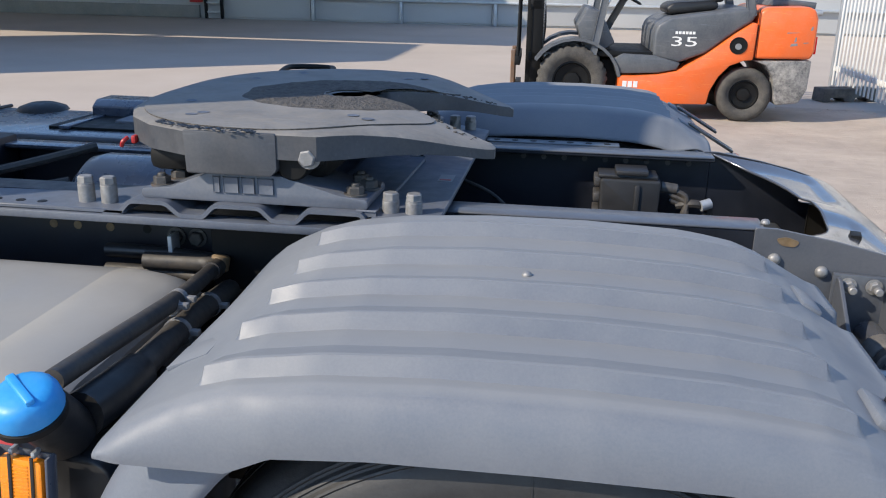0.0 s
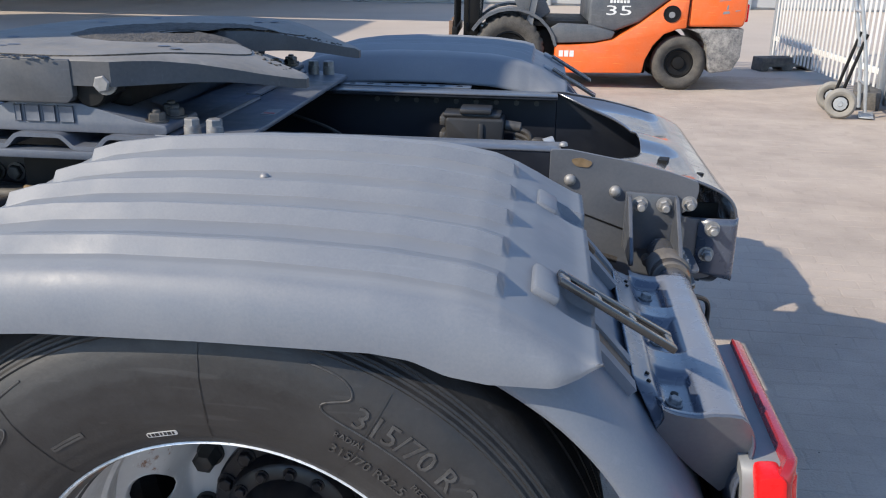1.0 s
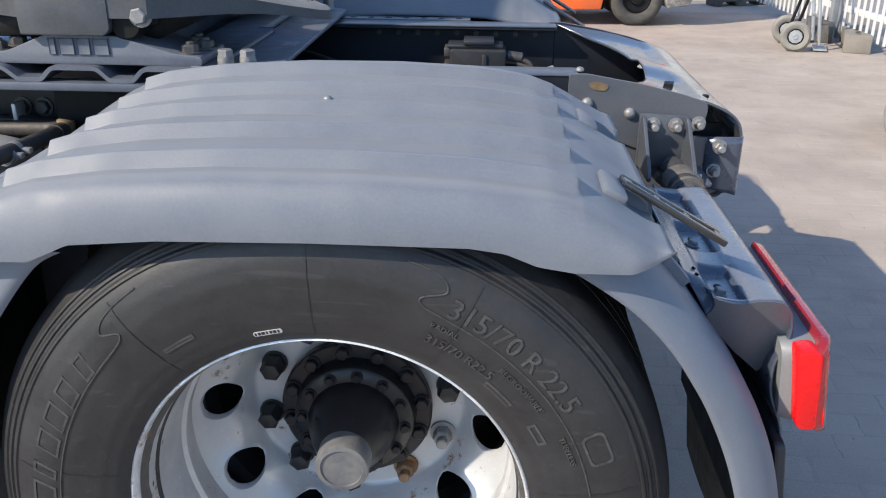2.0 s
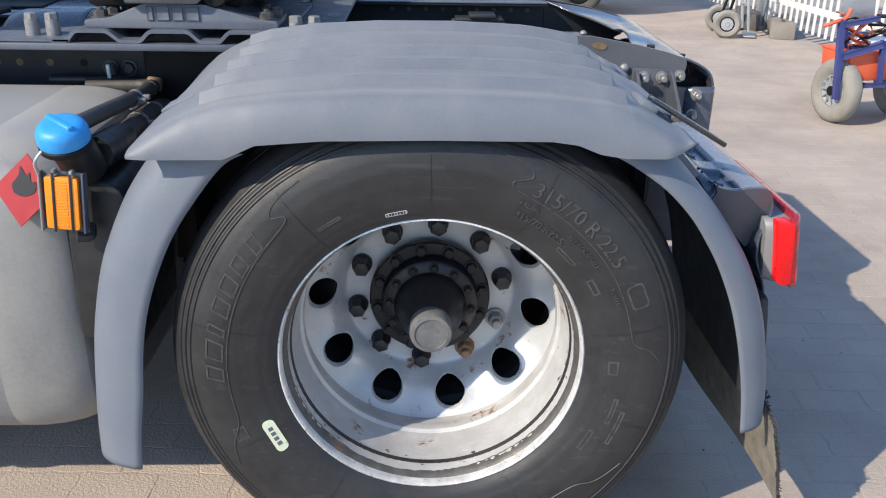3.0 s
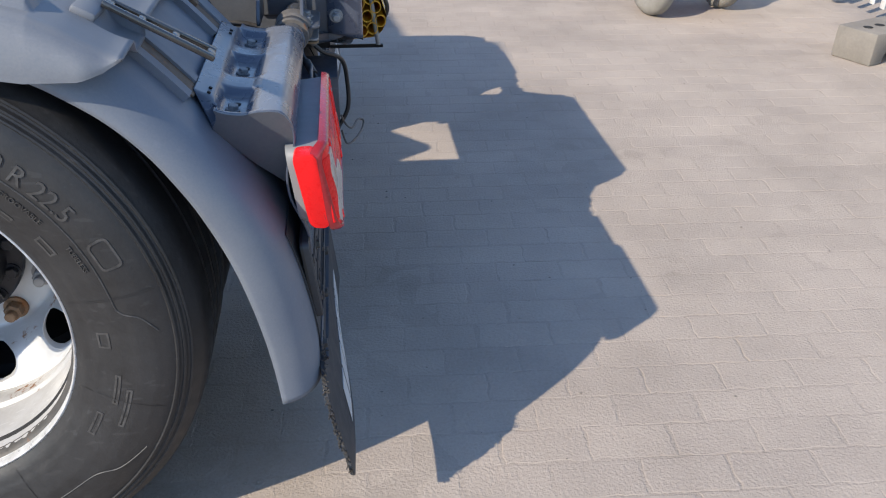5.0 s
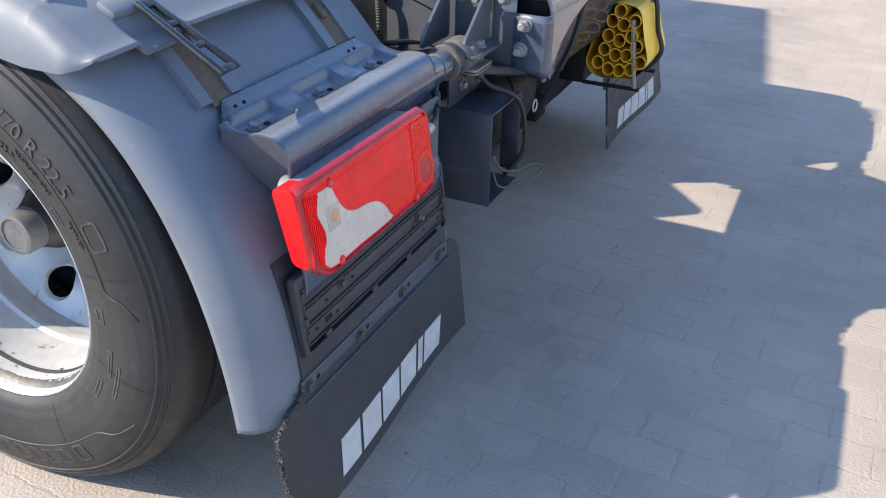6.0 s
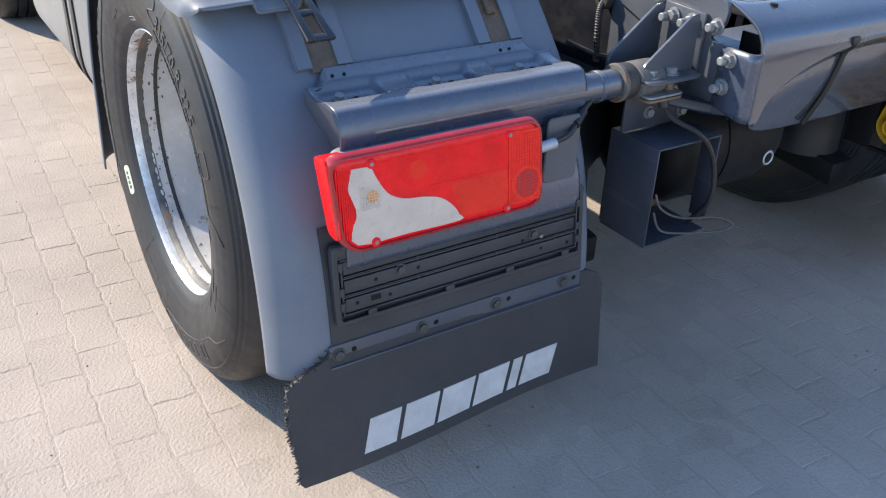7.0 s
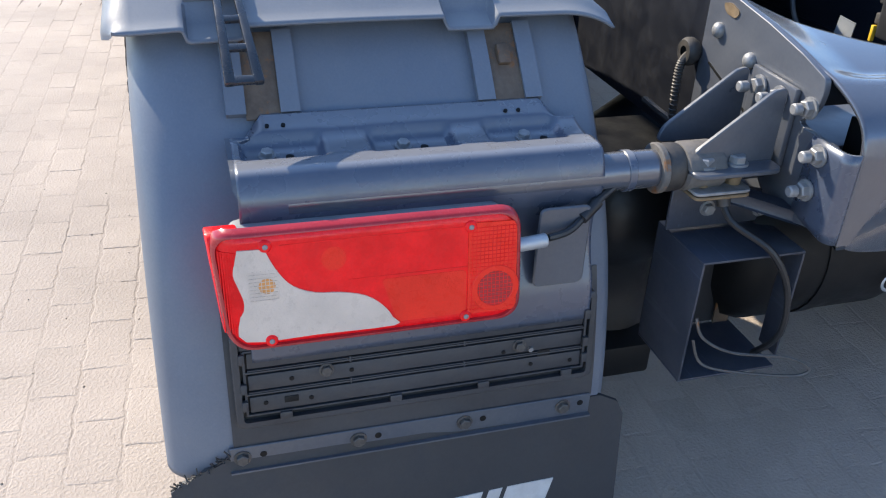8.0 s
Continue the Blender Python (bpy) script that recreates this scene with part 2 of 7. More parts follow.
M["plinth"] = surface("dark_wall_plinth", (0.20, 0.20, 0.19), 0.8, vary=0.12, coarse=1.2, fine=25, bump=0.1, dust=0.3)
M["cab"] = surface("white_cab_paint", (0.70, 0.71, 0.72), 0.3, vary=0.04, coarse=2, fine=60, bump=0.01, coat=0.4)
M["chrome"] = surface("bright_steel", (0.62, 0.62, 0.63), 0.25, metal=0.9, vary=0.1, coarse=20, fine=120, bump=0.04, dust=0.2)
M["sand"] = surface("sandy_yard", (0.410, 0.349, 0.298), 0.95, vary=0.09, coarse=0.5, fine=330, bump=0.35, bump_dist=0.003, dust=0.5, dust_color=(0.45, 0.396, 0.352), place="world")
M["joint"] = surface("joint_sand", (0.335, 0.283, 0.238), 0.95, vary=0.20, coarse=1.6, fine=130, bump=0.8, bump_dist=0.004, dust=0.60, dust_color=(0.44, 0.377, 0.325), place="world")
M["box_grey"] = surface("dark_grey_plastic", (0.022, 0.023, 0.026), 0.5, vary=0.12, coarse=8, fine=140, bump=0.06, dust=0.12, dust_color=(0.08, 0.077, 0.074))
M["bulb_amber"] = surface("amber_bulb", (0.62, 0.27, 0.07), 0.35, vary=0.2, coarse=60, fine=300, bump=0.1)
M["rough_cast"] = surface("rough_cast_iron", (0.10, 0.095, 0.09), 0.75, vary=0.3, coarse=25, fine=130, bump=0.4, dust=0.5, dust_color=(0.20, 0.175, 0.15), rust=0.12)
M["fl_tyre"] = surface("dusty_forklift_tyre", (0.045, 0.043, 0.041), 0.75, vary=0.25, coarse=8, fine=90, bump=0.2, dust=0.6, dust_color=(0.15, 0.138, 0.12))
M["pebble"] = surface("grit", (0.27, 0.235, 0.20), 0.9, vary=0.4, coarse=30, fine=200, bump=0.1, rand=0.35)
M["worn_white"] = surface("worn_white_print", (0.52, 0.52, 0.52), 0.6, vary=0.12, coarse=20, fine=140, bump=0.05, dust=0.4, dust_color=(0.28, 0.27, 0.26))
M["barrel"] = surface("scuffed_rim_barrel", (0.56, 0.56, 0.565), 0.36, metal=0.25, vary=0.10, coarse=12, fine=110, bump=0.08, dust=0.40, dust_color=(0.30, 0.28, 0.26), rust=0.12, scratch=0.4)
M["mirror_paint"] = surface("wet_look_chassis_paint", (0.105, 0.115, 0.140), 0.17, metal=0.45, vary=0.1, coarse=4, fine=120, bump=0.015, dust=0.12, dust_color=(0.2, 0.19, 0.18), coat=0.6, top_light_dust=0.35)
M["side_cast"] = surface("dark_cast_flank", (0.048, 0.053, 0.064), 0.5, vary=0.2, coarse=8, fine=140, bump=0.12, dust=0.25, dust_color=(0.14, 0.13, 0.12), scratch=0.2)
M["paint_dark"] = surface("dark_box_paint", (0.030, 0.037, 0.055), 0.4, vary=0.2, coarse=6, fine=140, bump=0.05, dust=0.2, dust_color=(0.10, 0.095, 0.09), scratch=0.3)
M["plastic_clean"] = surface("wing_plastic", (0.120, 0.140, 0.178), 0.46, vary=0.07, coarse=2.5, fine=260, bump=0.08, dust=0.28, dust_color=(0.23, 0.235, 0.238), scratch=0.06)
M["paver"] = surface("sanded_paver", (0.375, 0.317, 0.268), 0.95, vary=0.20, coarse=1.6, fine=130, bump=0.8, bump_dist=0.004, dust=0.55, dust_color=(0.46, 0.393, 0.338), rand=0.05, place="world")


# ---------------------------------------------------------------- mesh helpers
def part(name, bm, material, parent=None, label="", angle=38, slots=()):
    """Links a bmesh as one mesh object under a thing or a part."""
    me = bpy.data.meshes.new(name)
    bmesh.ops.recalc_face_normals(bm, faces=bm.faces)
    bm.to_mesh(me)
    bm.free()
    for mt in (material, *slots):
        me.materials.append(M[mt])
    me.shade_smooth()
    me.set_sharp_from_angle(angle=radians(angle))
    ob = new(name, me)
    ob.parent = parent
    if label:
        ob["label"] = label
    return ob


def same_mesh(name, data, parent, m, label=""):
    ob = new(name, data)
    ob.parent = parent
    ob.matrix_local = m
    if label:
        ob["label"] = label
    return ob


def group(name, parent=None, label=""):
    ob = new(name)
    ob.empty_display_size = 0.1
    ob.parent = parent
    if label:
        ob["label"] = label
    return ob


def bevel(bm, width, seg=2, angle=30):
    if width <= 0:
        return bm
    edges = [e for e in bm.edges if len(e.link_faces) == 2 and e.calc_face_angle(0) > radians(angle)]
    bmesh.ops.bevel(bm, geom=edges, offset=width, segments=seg, profile=0.5, affect="EDGES", clamp_overlap=True)
    return bm


def box(x0, x1, y0, y1, z0, z1, bev=0.0, seg=2, bm=None):
    b = bmesh.new()
    bmesh.ops.create_cube(b, size=1)
    for v in b.verts:
        v.co = Vector(((x0 + x1) / 2 + v.co.x * (x1 - x0), (y0 + y1) / 2 + v.co.y * (y1 - y0), (z0 + z1) / 2 + v.co.z * (z1 - z0)))
    bevel(b, bev, seg)
    return merge(bm, b)


def merge(bm, b, m=None):
    """Adds b to bm."""
    if m is not None:
        b.transform(m)
    if bm is None:
        return b
    at = {v: bm.verts.new(v.co) for v in b.verts}
    for f in b.faces:
        try:
            nf = bm.faces.new([at[v] for v in f.verts])
            nf.material_index = f.material_index
        except ValueError:
            pass
    b.free()
    return bm


def slab(a, b, w, h, bev=0.0, bm=None, up=(0, 0, 1)):
    """A bar of section w by h from a to b."""
    a, b = Vector(a), Vector(b)
    d = (b - a)
    t = d.normalized()
    side = t.cross(Vector(up))
    side = side.normalized() if side.length > 1e-4 else Vector((1, 0, 0))
    n = side.cross(t)
    s = bmesh.new()
    bmesh.ops.create_cube(s, size=1)
    mid = (a + b) / 2
    for v in s.verts:
        v.co = mid + t * (v.co.x * d.length) + side * (v.co.y * w) + n * (v.co.z * h)
    bevel(s, bev)
    return merge(bm, s)


def rings(bm, loops, closed=True, cap0=False, cap1=False):
    """Skins a list of loops of points."""
    vs = [[bm.verts.new(p) for p in lp] for lp in loops]
    n = len(vs[0])
    for a, b in zip(vs, vs[1:]):
        for i in range(n if closed else n - 1):
            j = (i + 1) % n
            bm.faces.new((a[i], a[j], b[j], b[i]))
    if cap0:
        bm.faces.new(vs[0])
    if cap1:
        bm.faces.new(list(reversed(vs[-1])))
    return bm


def frame_axes(t):
    t = Vector(t).normalized()
    up = Vector((0, 0, 1)) if abs(t.z) < 0.9 else Vector((0, 1, 0))
    s = t.cross(up).normalized()
    return s, s.cross(t)


def cyl(a, b, r0, r1=None, seg=20, bm=None, bev=0.0, caps=True):
    r1 = r0 if r1 is None else r1
    a, b = Vector(a), Vector(b)
    s, n = frame_axes(b - a)
    out = bmesh.new()
    lp = lambda c, r: [c + s * (r * math.cos(2 * math.pi * i / seg)) + n * (r * math.sin(2 * math.pi * i / seg)) for i in range(seg)]
    stops = [(a, r0), (b, r1)]
    if bev:
        t = (b - a).normalized()
        stops = [(a, r0 - bev), (a + t * bev, r0), (b - t * bev, r1), (b, r1 - bev)]
    rings(out, [lp(c, r) for c, r in stops], True, caps, caps)
    return merge(bm, out)


def smooth_path(pts, n=6):
    pts = [Vector(p) for p in pts]
    out = []
    for i in range(len(pts) - 1):
        p0, p1, p2, p3 = pts[max(0, i - 1)], pts[i], pts[i + 1], pts[min(len(pts) - 1, i + 2)]
        for k in range(n):
            u = k / n
            out.append(0.5 * ((2 * p1) + (p2 - p0) * u + (2 * p0 - 5 * p1 + 4 * p2 - p3) * u * u + (3 * p1 - p0 - 3 * p2 + p3) * u ** 3))
    out.append(pts[-1])
    return out


def tube(pts, r, seg=10, n=6, bm=None, straight=False):
    path = [Vector(p) for p in pts] if straight else smooth_path(pts, n)
    out = bmesh.new()
    loops = []
    s, _ = frame_axes(path[1] - path[0])
    for i, p in enumerate(path):
        t = (path[min(i + 1, len(path) - 1)] - path[max(i - 1, 0)]).normalized()
        s = (s - t * s.dot(t)).normalized()
        nn = t.cross(s)
        loops.append([p + s * (r * math.cos(2 * math.pi * k / seg)) + nn * (r * math.sin(2 * math.pi * k / seg)) for k in range(seg)])
    rings(out, loops, True, True, True)
    return merge(bm, out)


def lathe(profile, c, seg=64, axis="y", bm=None):
    """Turns (radius, along) round the axis through c."""
    out = bmesh.new()
    c = Vector(c)
    loops = []
    for r, a in profile:
        lp = []
        for i in range(seg):
            w = 2 * math.pi * i / seg
            p = {"y": (r * math.cos(w), a, r * math.sin(w)), "x": (a, r * math.cos(w), r * math.sin(w)), "z": (r * math.cos(w), r * math.sin(w), a)}[axis]
            lp.append(c + Vector(p))
        loops.append(lp)
    rings(out, loops, True)
    return merge(bm, out)


def prism(poly, a0, a1, axis="y", bev=0.0, seg=2, bm=None):
    """A polygon in the plane across the axis, drawn out from a0 to a1. Axis y: (x, z); x: (y, z); z: (x, y)."""
    put = {"y": lambda p, a: (p[0], a, p[1]), "x": lambda p, a: (a, p[0], p[1]), "z": lambda p, a: (p[0], p[1], a)}[axis]
    out = bmesh.new()
    rings(out, [[put(p, a0) for p in poly], [put(p, a1) for p in poly]], True, True, True)
    bmesh.ops.recalc_face_normals(out, faces=out.faces)
    bevel(out, bev, seg)
    return merge(bm, out)


def rounded(poly, r, n=5):
    """A polygon with its corners rounded."""
    out = []
    k = len(poly)
    for i in range(k):
        p, a, b = Vector(poly[i]), Vector(poly[i - 1]), Vector(poly[(i + 1) % k])
        da, db = (a - p), (b - p)
        rr = min(r, da.length * 0.45, db.length * 0.45)
        pa, pb = p + da.normalized() * rr, p + db.normalized() * rr
        for j in range(n + 1):
            u = j / n
            q = pa * (1 - u) ** 2 + p * 2 * u * (1 - u) + pb * u * u
            out.append((q.x, q.y))
    return out


def sheet(path, across, thick, place, bm=None):
    """An open bent sheet: a path of 2D points with thickness, drawn across from a0 to a1. place(p, a) gives the 3D point."""
    path = [Vector(p) for p in path]
    off = []
    for i, p in enumerate(path):
        t = (path[min(i + 1, len(path) - 1)] - path[max(i - 1, 0)]).normalized()
        off.append(p + Vector((-t.y, t.x)) * thick)
    loop = path + off[::-1]
    out = bmesh.new()
    rings(out, [[place(p, a) for p in loop] for a in across], True, True, True)
    return merge(bm, out)


def hexagon(r, h, dome=0.25, washer=1.35):
    """A hexagon bolt head along +z, with a washer."""
    bm = bmesh.new()
    w = h * 0.22
    cyl((0, 0, 0), (0, 0, w), r * washer, seg=18, bm=bm)
    ring6 = lambda rr, z: [(rr * math.cos(math.pi / 3 * i), rr * math.sin(math.pi / 3 * i), z) for i in range(6)]
    out = bmesh.new()
    rings(out, [ring6(r, w), ring6(r, h * (1 - dome * 0.5)), ring6(r * 0.82, h)], True, False, True)
    merge(bm, out)
    return bm


def mesh_of(name, bm, material, angle=35):
    me = bpy.data.meshes.new(name)
    bmesh.ops.recalc_face_normals(bm, faces=bm.faces)
    bm.to_mesh(me)
    bm.free()
    me.materials.append(M[material])
    me.shade_smooth()
    me.set_sharp_from_angle(angle=radians(angle))
    return me


def facing(p, way, spin=0.0, scale=1.0):
    """A place whose +z looks along way."""
    q = Vector(way).to_track_quat("Z", "Y").to_matrix().to_4x4()
    return Matrix.Translation(p) @ q @ pose(0, 0, 0, 0, 0, spin) @ Matrix.Scale(scale, 4)


def text_mesh(body, size, depth):
    """Letters of the built-in font as a bmesh, centred."""
    cu = bpy.data.curves.new("letters", "FONT")
    cu.body, cu.size, cu.extrude, cu.resolution_u = body, size, depth, 2
    cu.align_x, cu.align_y = "CENTER", "CENTER"
    ob = bpy.data.objects.new("letters", cu)
    scene.collection.objects.link(ob)
    dg = bpy.context.evaluated_depsgraph_get()
    me = bpy.data.meshes.new_from_object(ob.evaluated_get(dg))
    bm = bmesh.new()
    bm.from_mesh(me)
    bpy.data.objects.remove(ob)
    bpy.data.curves.remove(cu)
    bpy.data.meshes.remove(me)
    return bm


def interp(x, table):
    xs, ys = zip(*table)
    return float(np.interp(x, xs, ys))


HEX = {k: mesh_of("bolt_head", hexagon(*v[:2]), v[2]) for k, v in {
    "m16": (0.0135, 0.015, "zinc"), "m16d": (0.0165, 0.018, "bolt_dark"), "m10": (0.0095, 0.011, "zinc"), "m10d": (0.0095, 0.009, "bolt_dark"),
    "m24": (0.019, 0.024, "zinc"), "dark": (0.012, 0.014, "hub")}.items()}
HEX["stud"] = mesh_of("bolt_head", hexagon(0.0185, 0.019, 0.25, 1.0), "zinc")
_rb = bmesh.new()
rings(_rb, [[(r * math.cos(i * math.pi / 8), r * math.sin(i * math.pi / 8), z) for i in range(16)] for r, z in ((0.0135, 0), (0.0135, 0.004), (0.0122, 0.008), (0.0080, 0.0115), (0.003, 0.013))], True, False, True)
HEX["rivet"] = mesh_of("rivet_head", _rb, "zinc", 60)

# ---------------------------------------------------------------- the tractor truck
WZ = 0.487          # height of the wheel centre
YC = 1.29           # the truck's middle line
truck = group("tractor_truck")
tagged(truck, "grey two-axle tractor truck seen at its rear axle", "truck")


SIDE = [(0.294, 0.018), (0.299, -0.006), (0.314, -0.018), (0.345, -0.029), (0.375, -0.036), (0.405, -0.039), (0.430, -0.036), (0.450, -0.029), (0.472, -0.016), (0.490, -0.003)]


def side_y(r):
    return interp(r, SIDE)


def tyre_profile():
    pts = [(0.280, 0.060), (0.288, 0.038)]
    r = 0.294
    while r < 0.489:
        y = side_y(r)
        if 0.455 < r < 0.486:
            y -= 0.0032 if int((r - 0.455) / 0.0052) % 2 else 0.0
        if 0.335 < r < 0.338 or 0.309 < r < 0.311:
            y -= 0.0012
        pts.append((r, y))
        r += 0.0026 if r > 0.452 else 0.006
    pts += [(0.4975, 0.004), (0.5040, 0.018), (0.5062, 0.036)]
    for y0 in (0.072, 0.122, 0.172, 0.222):
        pts += [(0.5075, y0 - 0.006), (0.5075, y0 - 0.005), (0.494, y0 - 0.004), (0.494, y0 + 0.004), (0.5075, y0 + 0.005)]
    pts += [(0.5070, 0.245), (0.4985, 0.268), (0.490, 0.286), (0.450, 0.318), (0.405, 0.331), (0.345, 0.322), (0.303, 0.296), (0.290, 0.250), (0.280, 0.225)]
    return pts


def make_tyre(c, parent, flip=False, seg=128):
    bm = lathe([(r, (0.30 - y if flip else y)) for r, y in tyre_profile()], c, seg)
    for v in bm.verts:
        if v.co.z < 0.06:
            k = (0.06 - v.co.z) / 0.06
            side = -1 if v.co.y < c[1] + 0.15 else 1
            v.co.y += side * 0.006 * max(0, min(1, k))
        v.co.z = max(v.co.z, 0.002)
    return part("tyre", bm, "rubber", parent, "dusty black truck tyre", angle=24)


def disc_y(r):
    return interp(r, [(0.09, 0.318), (0.188, 0.318), (0.196, 0.314), (0.202, 0.304), (0.208, 0.288), (0.214, 0.275), (0.222, 0.264), (0.240, 0.250), (0.258, 0.238), (0.270, 0.228), (0.276, 0.220), (0.282, 0.212)])


def make_disc(c, parent):
    """The wheel disc with ten hand holes."""
    bm = bmesh.new()
    put = lambda r, w, dy=0.0: Vector(c) + Vector((r * math.cos(w), disc_y(r) + dy, r * math.sin(w)))
    r0, r1, hr, hc = 0.198, 0.2815, 0.0300, 0.2385
    half = math.pi / 10
    for k in range(10):
        mid = radians(-6) + k * math.pi / 5
        edge = [(r0, -half + 2 * half * i / 8) for i in range(8)] + [(r0 + (r1 - r0) * i / 6, half) for i in range(6)]
        edge += [(r1, half - 2 * half * i / 8) for i in range(8)] + [(r1 - (r1 - r0) * i / 6, -half) for i in range(6)]
        hole = []
        for r, w in edge:
            a = math.atan2(r * math.sin(w), r * math.cos(w) - hc)
            hole.append((hc + hr * math.cos(a), 1.16 * hr * math.sin(a)))
        polar = lambda p, s: (math.hypot(hc + (p[0] - hc) * s, p[1] * s), math.atan2(p[1] * s, hc + (p[0] - hc) * s))
        loops = [[put(r, mid + w) for r, w in edge]]
        for s, dy in ((1.16, 0.0), (1.07, -0.002), (1.0, 0.002), (0.97, 0.010)):
            loops.append([put(polar(p, s)[0], mid + polar(p, s)[1], dy) for p in hole])
        rings(bm, loops, True)
    n = 80
    loops = [[put(r, radians(-6) + half + 2 * math.pi * i / n) for i in range(n)] for r in (0.10, 0.15, 0.186, 0.192, 0.198)]
    rings(bm, loops, True)
    bmesh.ops.remove_doubles(bm, verts=bm.verts, dist=0.0005)
    return part("wheel_disc", bm, "rim", parent, "silver steel disc with ten hand holes", angle=60)


def nut_cap():
    bm = bmesh.new()
    six = lambda r, z: [(r * math.cos(math.pi / 3 * i), r * math.sin(math.pi / 3 * i), z) for i in range(6)]
    cyl((0, 0, 0), (0, 0, 0.006), 0.0235, seg=18, bm=bm)
    rings(bm, [six(0.0215, 0.006), six(0.0205, 0.034), six(0.016, 0.040), six(0.008, 0.042)], True, False, True)
    return mesh_of("nut_cap", bm, "black")


def bare_nut(material):
    bm = bmesh.new()
    cyl((0, 0, 0), (0, 0, 0.006), 0.0235, seg=18, bm=bm)
    six = lambda r, z: [(r * math.cos(math.pi / 3 * i), r * math.sin(math.pi / 3 * i), z) for i in range(6)]
    rings(bm, [six(0.0175, 0.006), six(0.0175, 0.026), six(0.0145, 0.029)], True, False, True)
    cyl((0, 0, 0.028), (0, 0, 0.045), 0.0105, seg=14, bm=bm, bev=0.002)
    return mesh_of("wheel_nut", bm, material)


NUT_CAP, NUT_ZINC, NUT_RUST = nut_cap(), bare_nut("zinc"), bare_nut("rusty")


def make_rim(c, parent):
    bm = lathe([(0.2945, 0.008), (0.2930, 0.013), (0.2875, 0.018), (0.2845, 0.030), (0.283, 0.055), (0.2800, 0.100), (0.2765, 0.135), (0.2755, 0.150), (0.2700, 0.158), (0.2690, 0.176), (0.2730, 0.184), (0.2735, 0.196), (0.2760, 0.206), (0.279, 0.216)], c, 96)
    part("rim_barrel", bm, "barrel", parent, "silver rim barrel with rubbed paint", angle=30)
    bm = lathe([(0.2995, 0.014), (0.3010, 0.0), (0.2995, -0.0060), (0.2965, -0.0070), (0.2938, -0.002), (0.2930, 0.014)], c, 96)
    part("rim_flange", bm, "flange", parent, "worn and rusty rim edge", angle=60)
    # ragged dark band where the paint is worn off behind the edge, and chips further in
    rng = random.Random(21)
    n = 220
    wob = [0.030 + 0.0035 * math.sin(i * 0.11) + rng.uniform(-0.0018, 0.0018) for i in range(n)]
    around = lambda r, d, i: (c[0] + r * math.cos(2 * math.pi * i / n), c[1] + d, c[2] + r * math.sin(2 * math.pi * i / n))
    bm = bmesh.new()
    rings(bm, [[around(0.2922, 0.013, i) for i in range(n)], [around(0.2869, 0.0182, i) for i in range(n)], [around(0.2838, wob[i], i) for i in range(n)]], True)
    bmesh.ops.recalc_face_normals(bm, faces=bm.faces)
    part("worn_band", bm, "bolt_dark", parent, "ragged worn band along the rim edge", angle=60)
    bm = bmesh.new()
    for k in range(90):
        a = radians(rng.choice((rng.uniform(120, 215), rng.uniform(-30, 60), rng.uniform(0, 360))))
        d, size = rng.uniform(0.036, 0.075), rng.uniform(0.0008, 0.0032)
        r = 0.2836 - 0.0036 * max(0.0, d - 0.030) / 0.045
        pts = []
        for j in range(7):
            w, q = 2 * math.pi * j / 7, size * rng.uniform(0.5, 1.3)
            aa = a + 1.6 * q * math.sin(w) / r
            pts.append(bm.verts.new((c[0] + r * math.cos(aa), c[1] + d + q * math.cos(w), c[2] + r * math.sin(aa))))
        bm.faces.new(pts)
    tagged(part("paint_chips", bm, "bolt_dark", parent), "dark chips in the rim paint", kind="stuff")


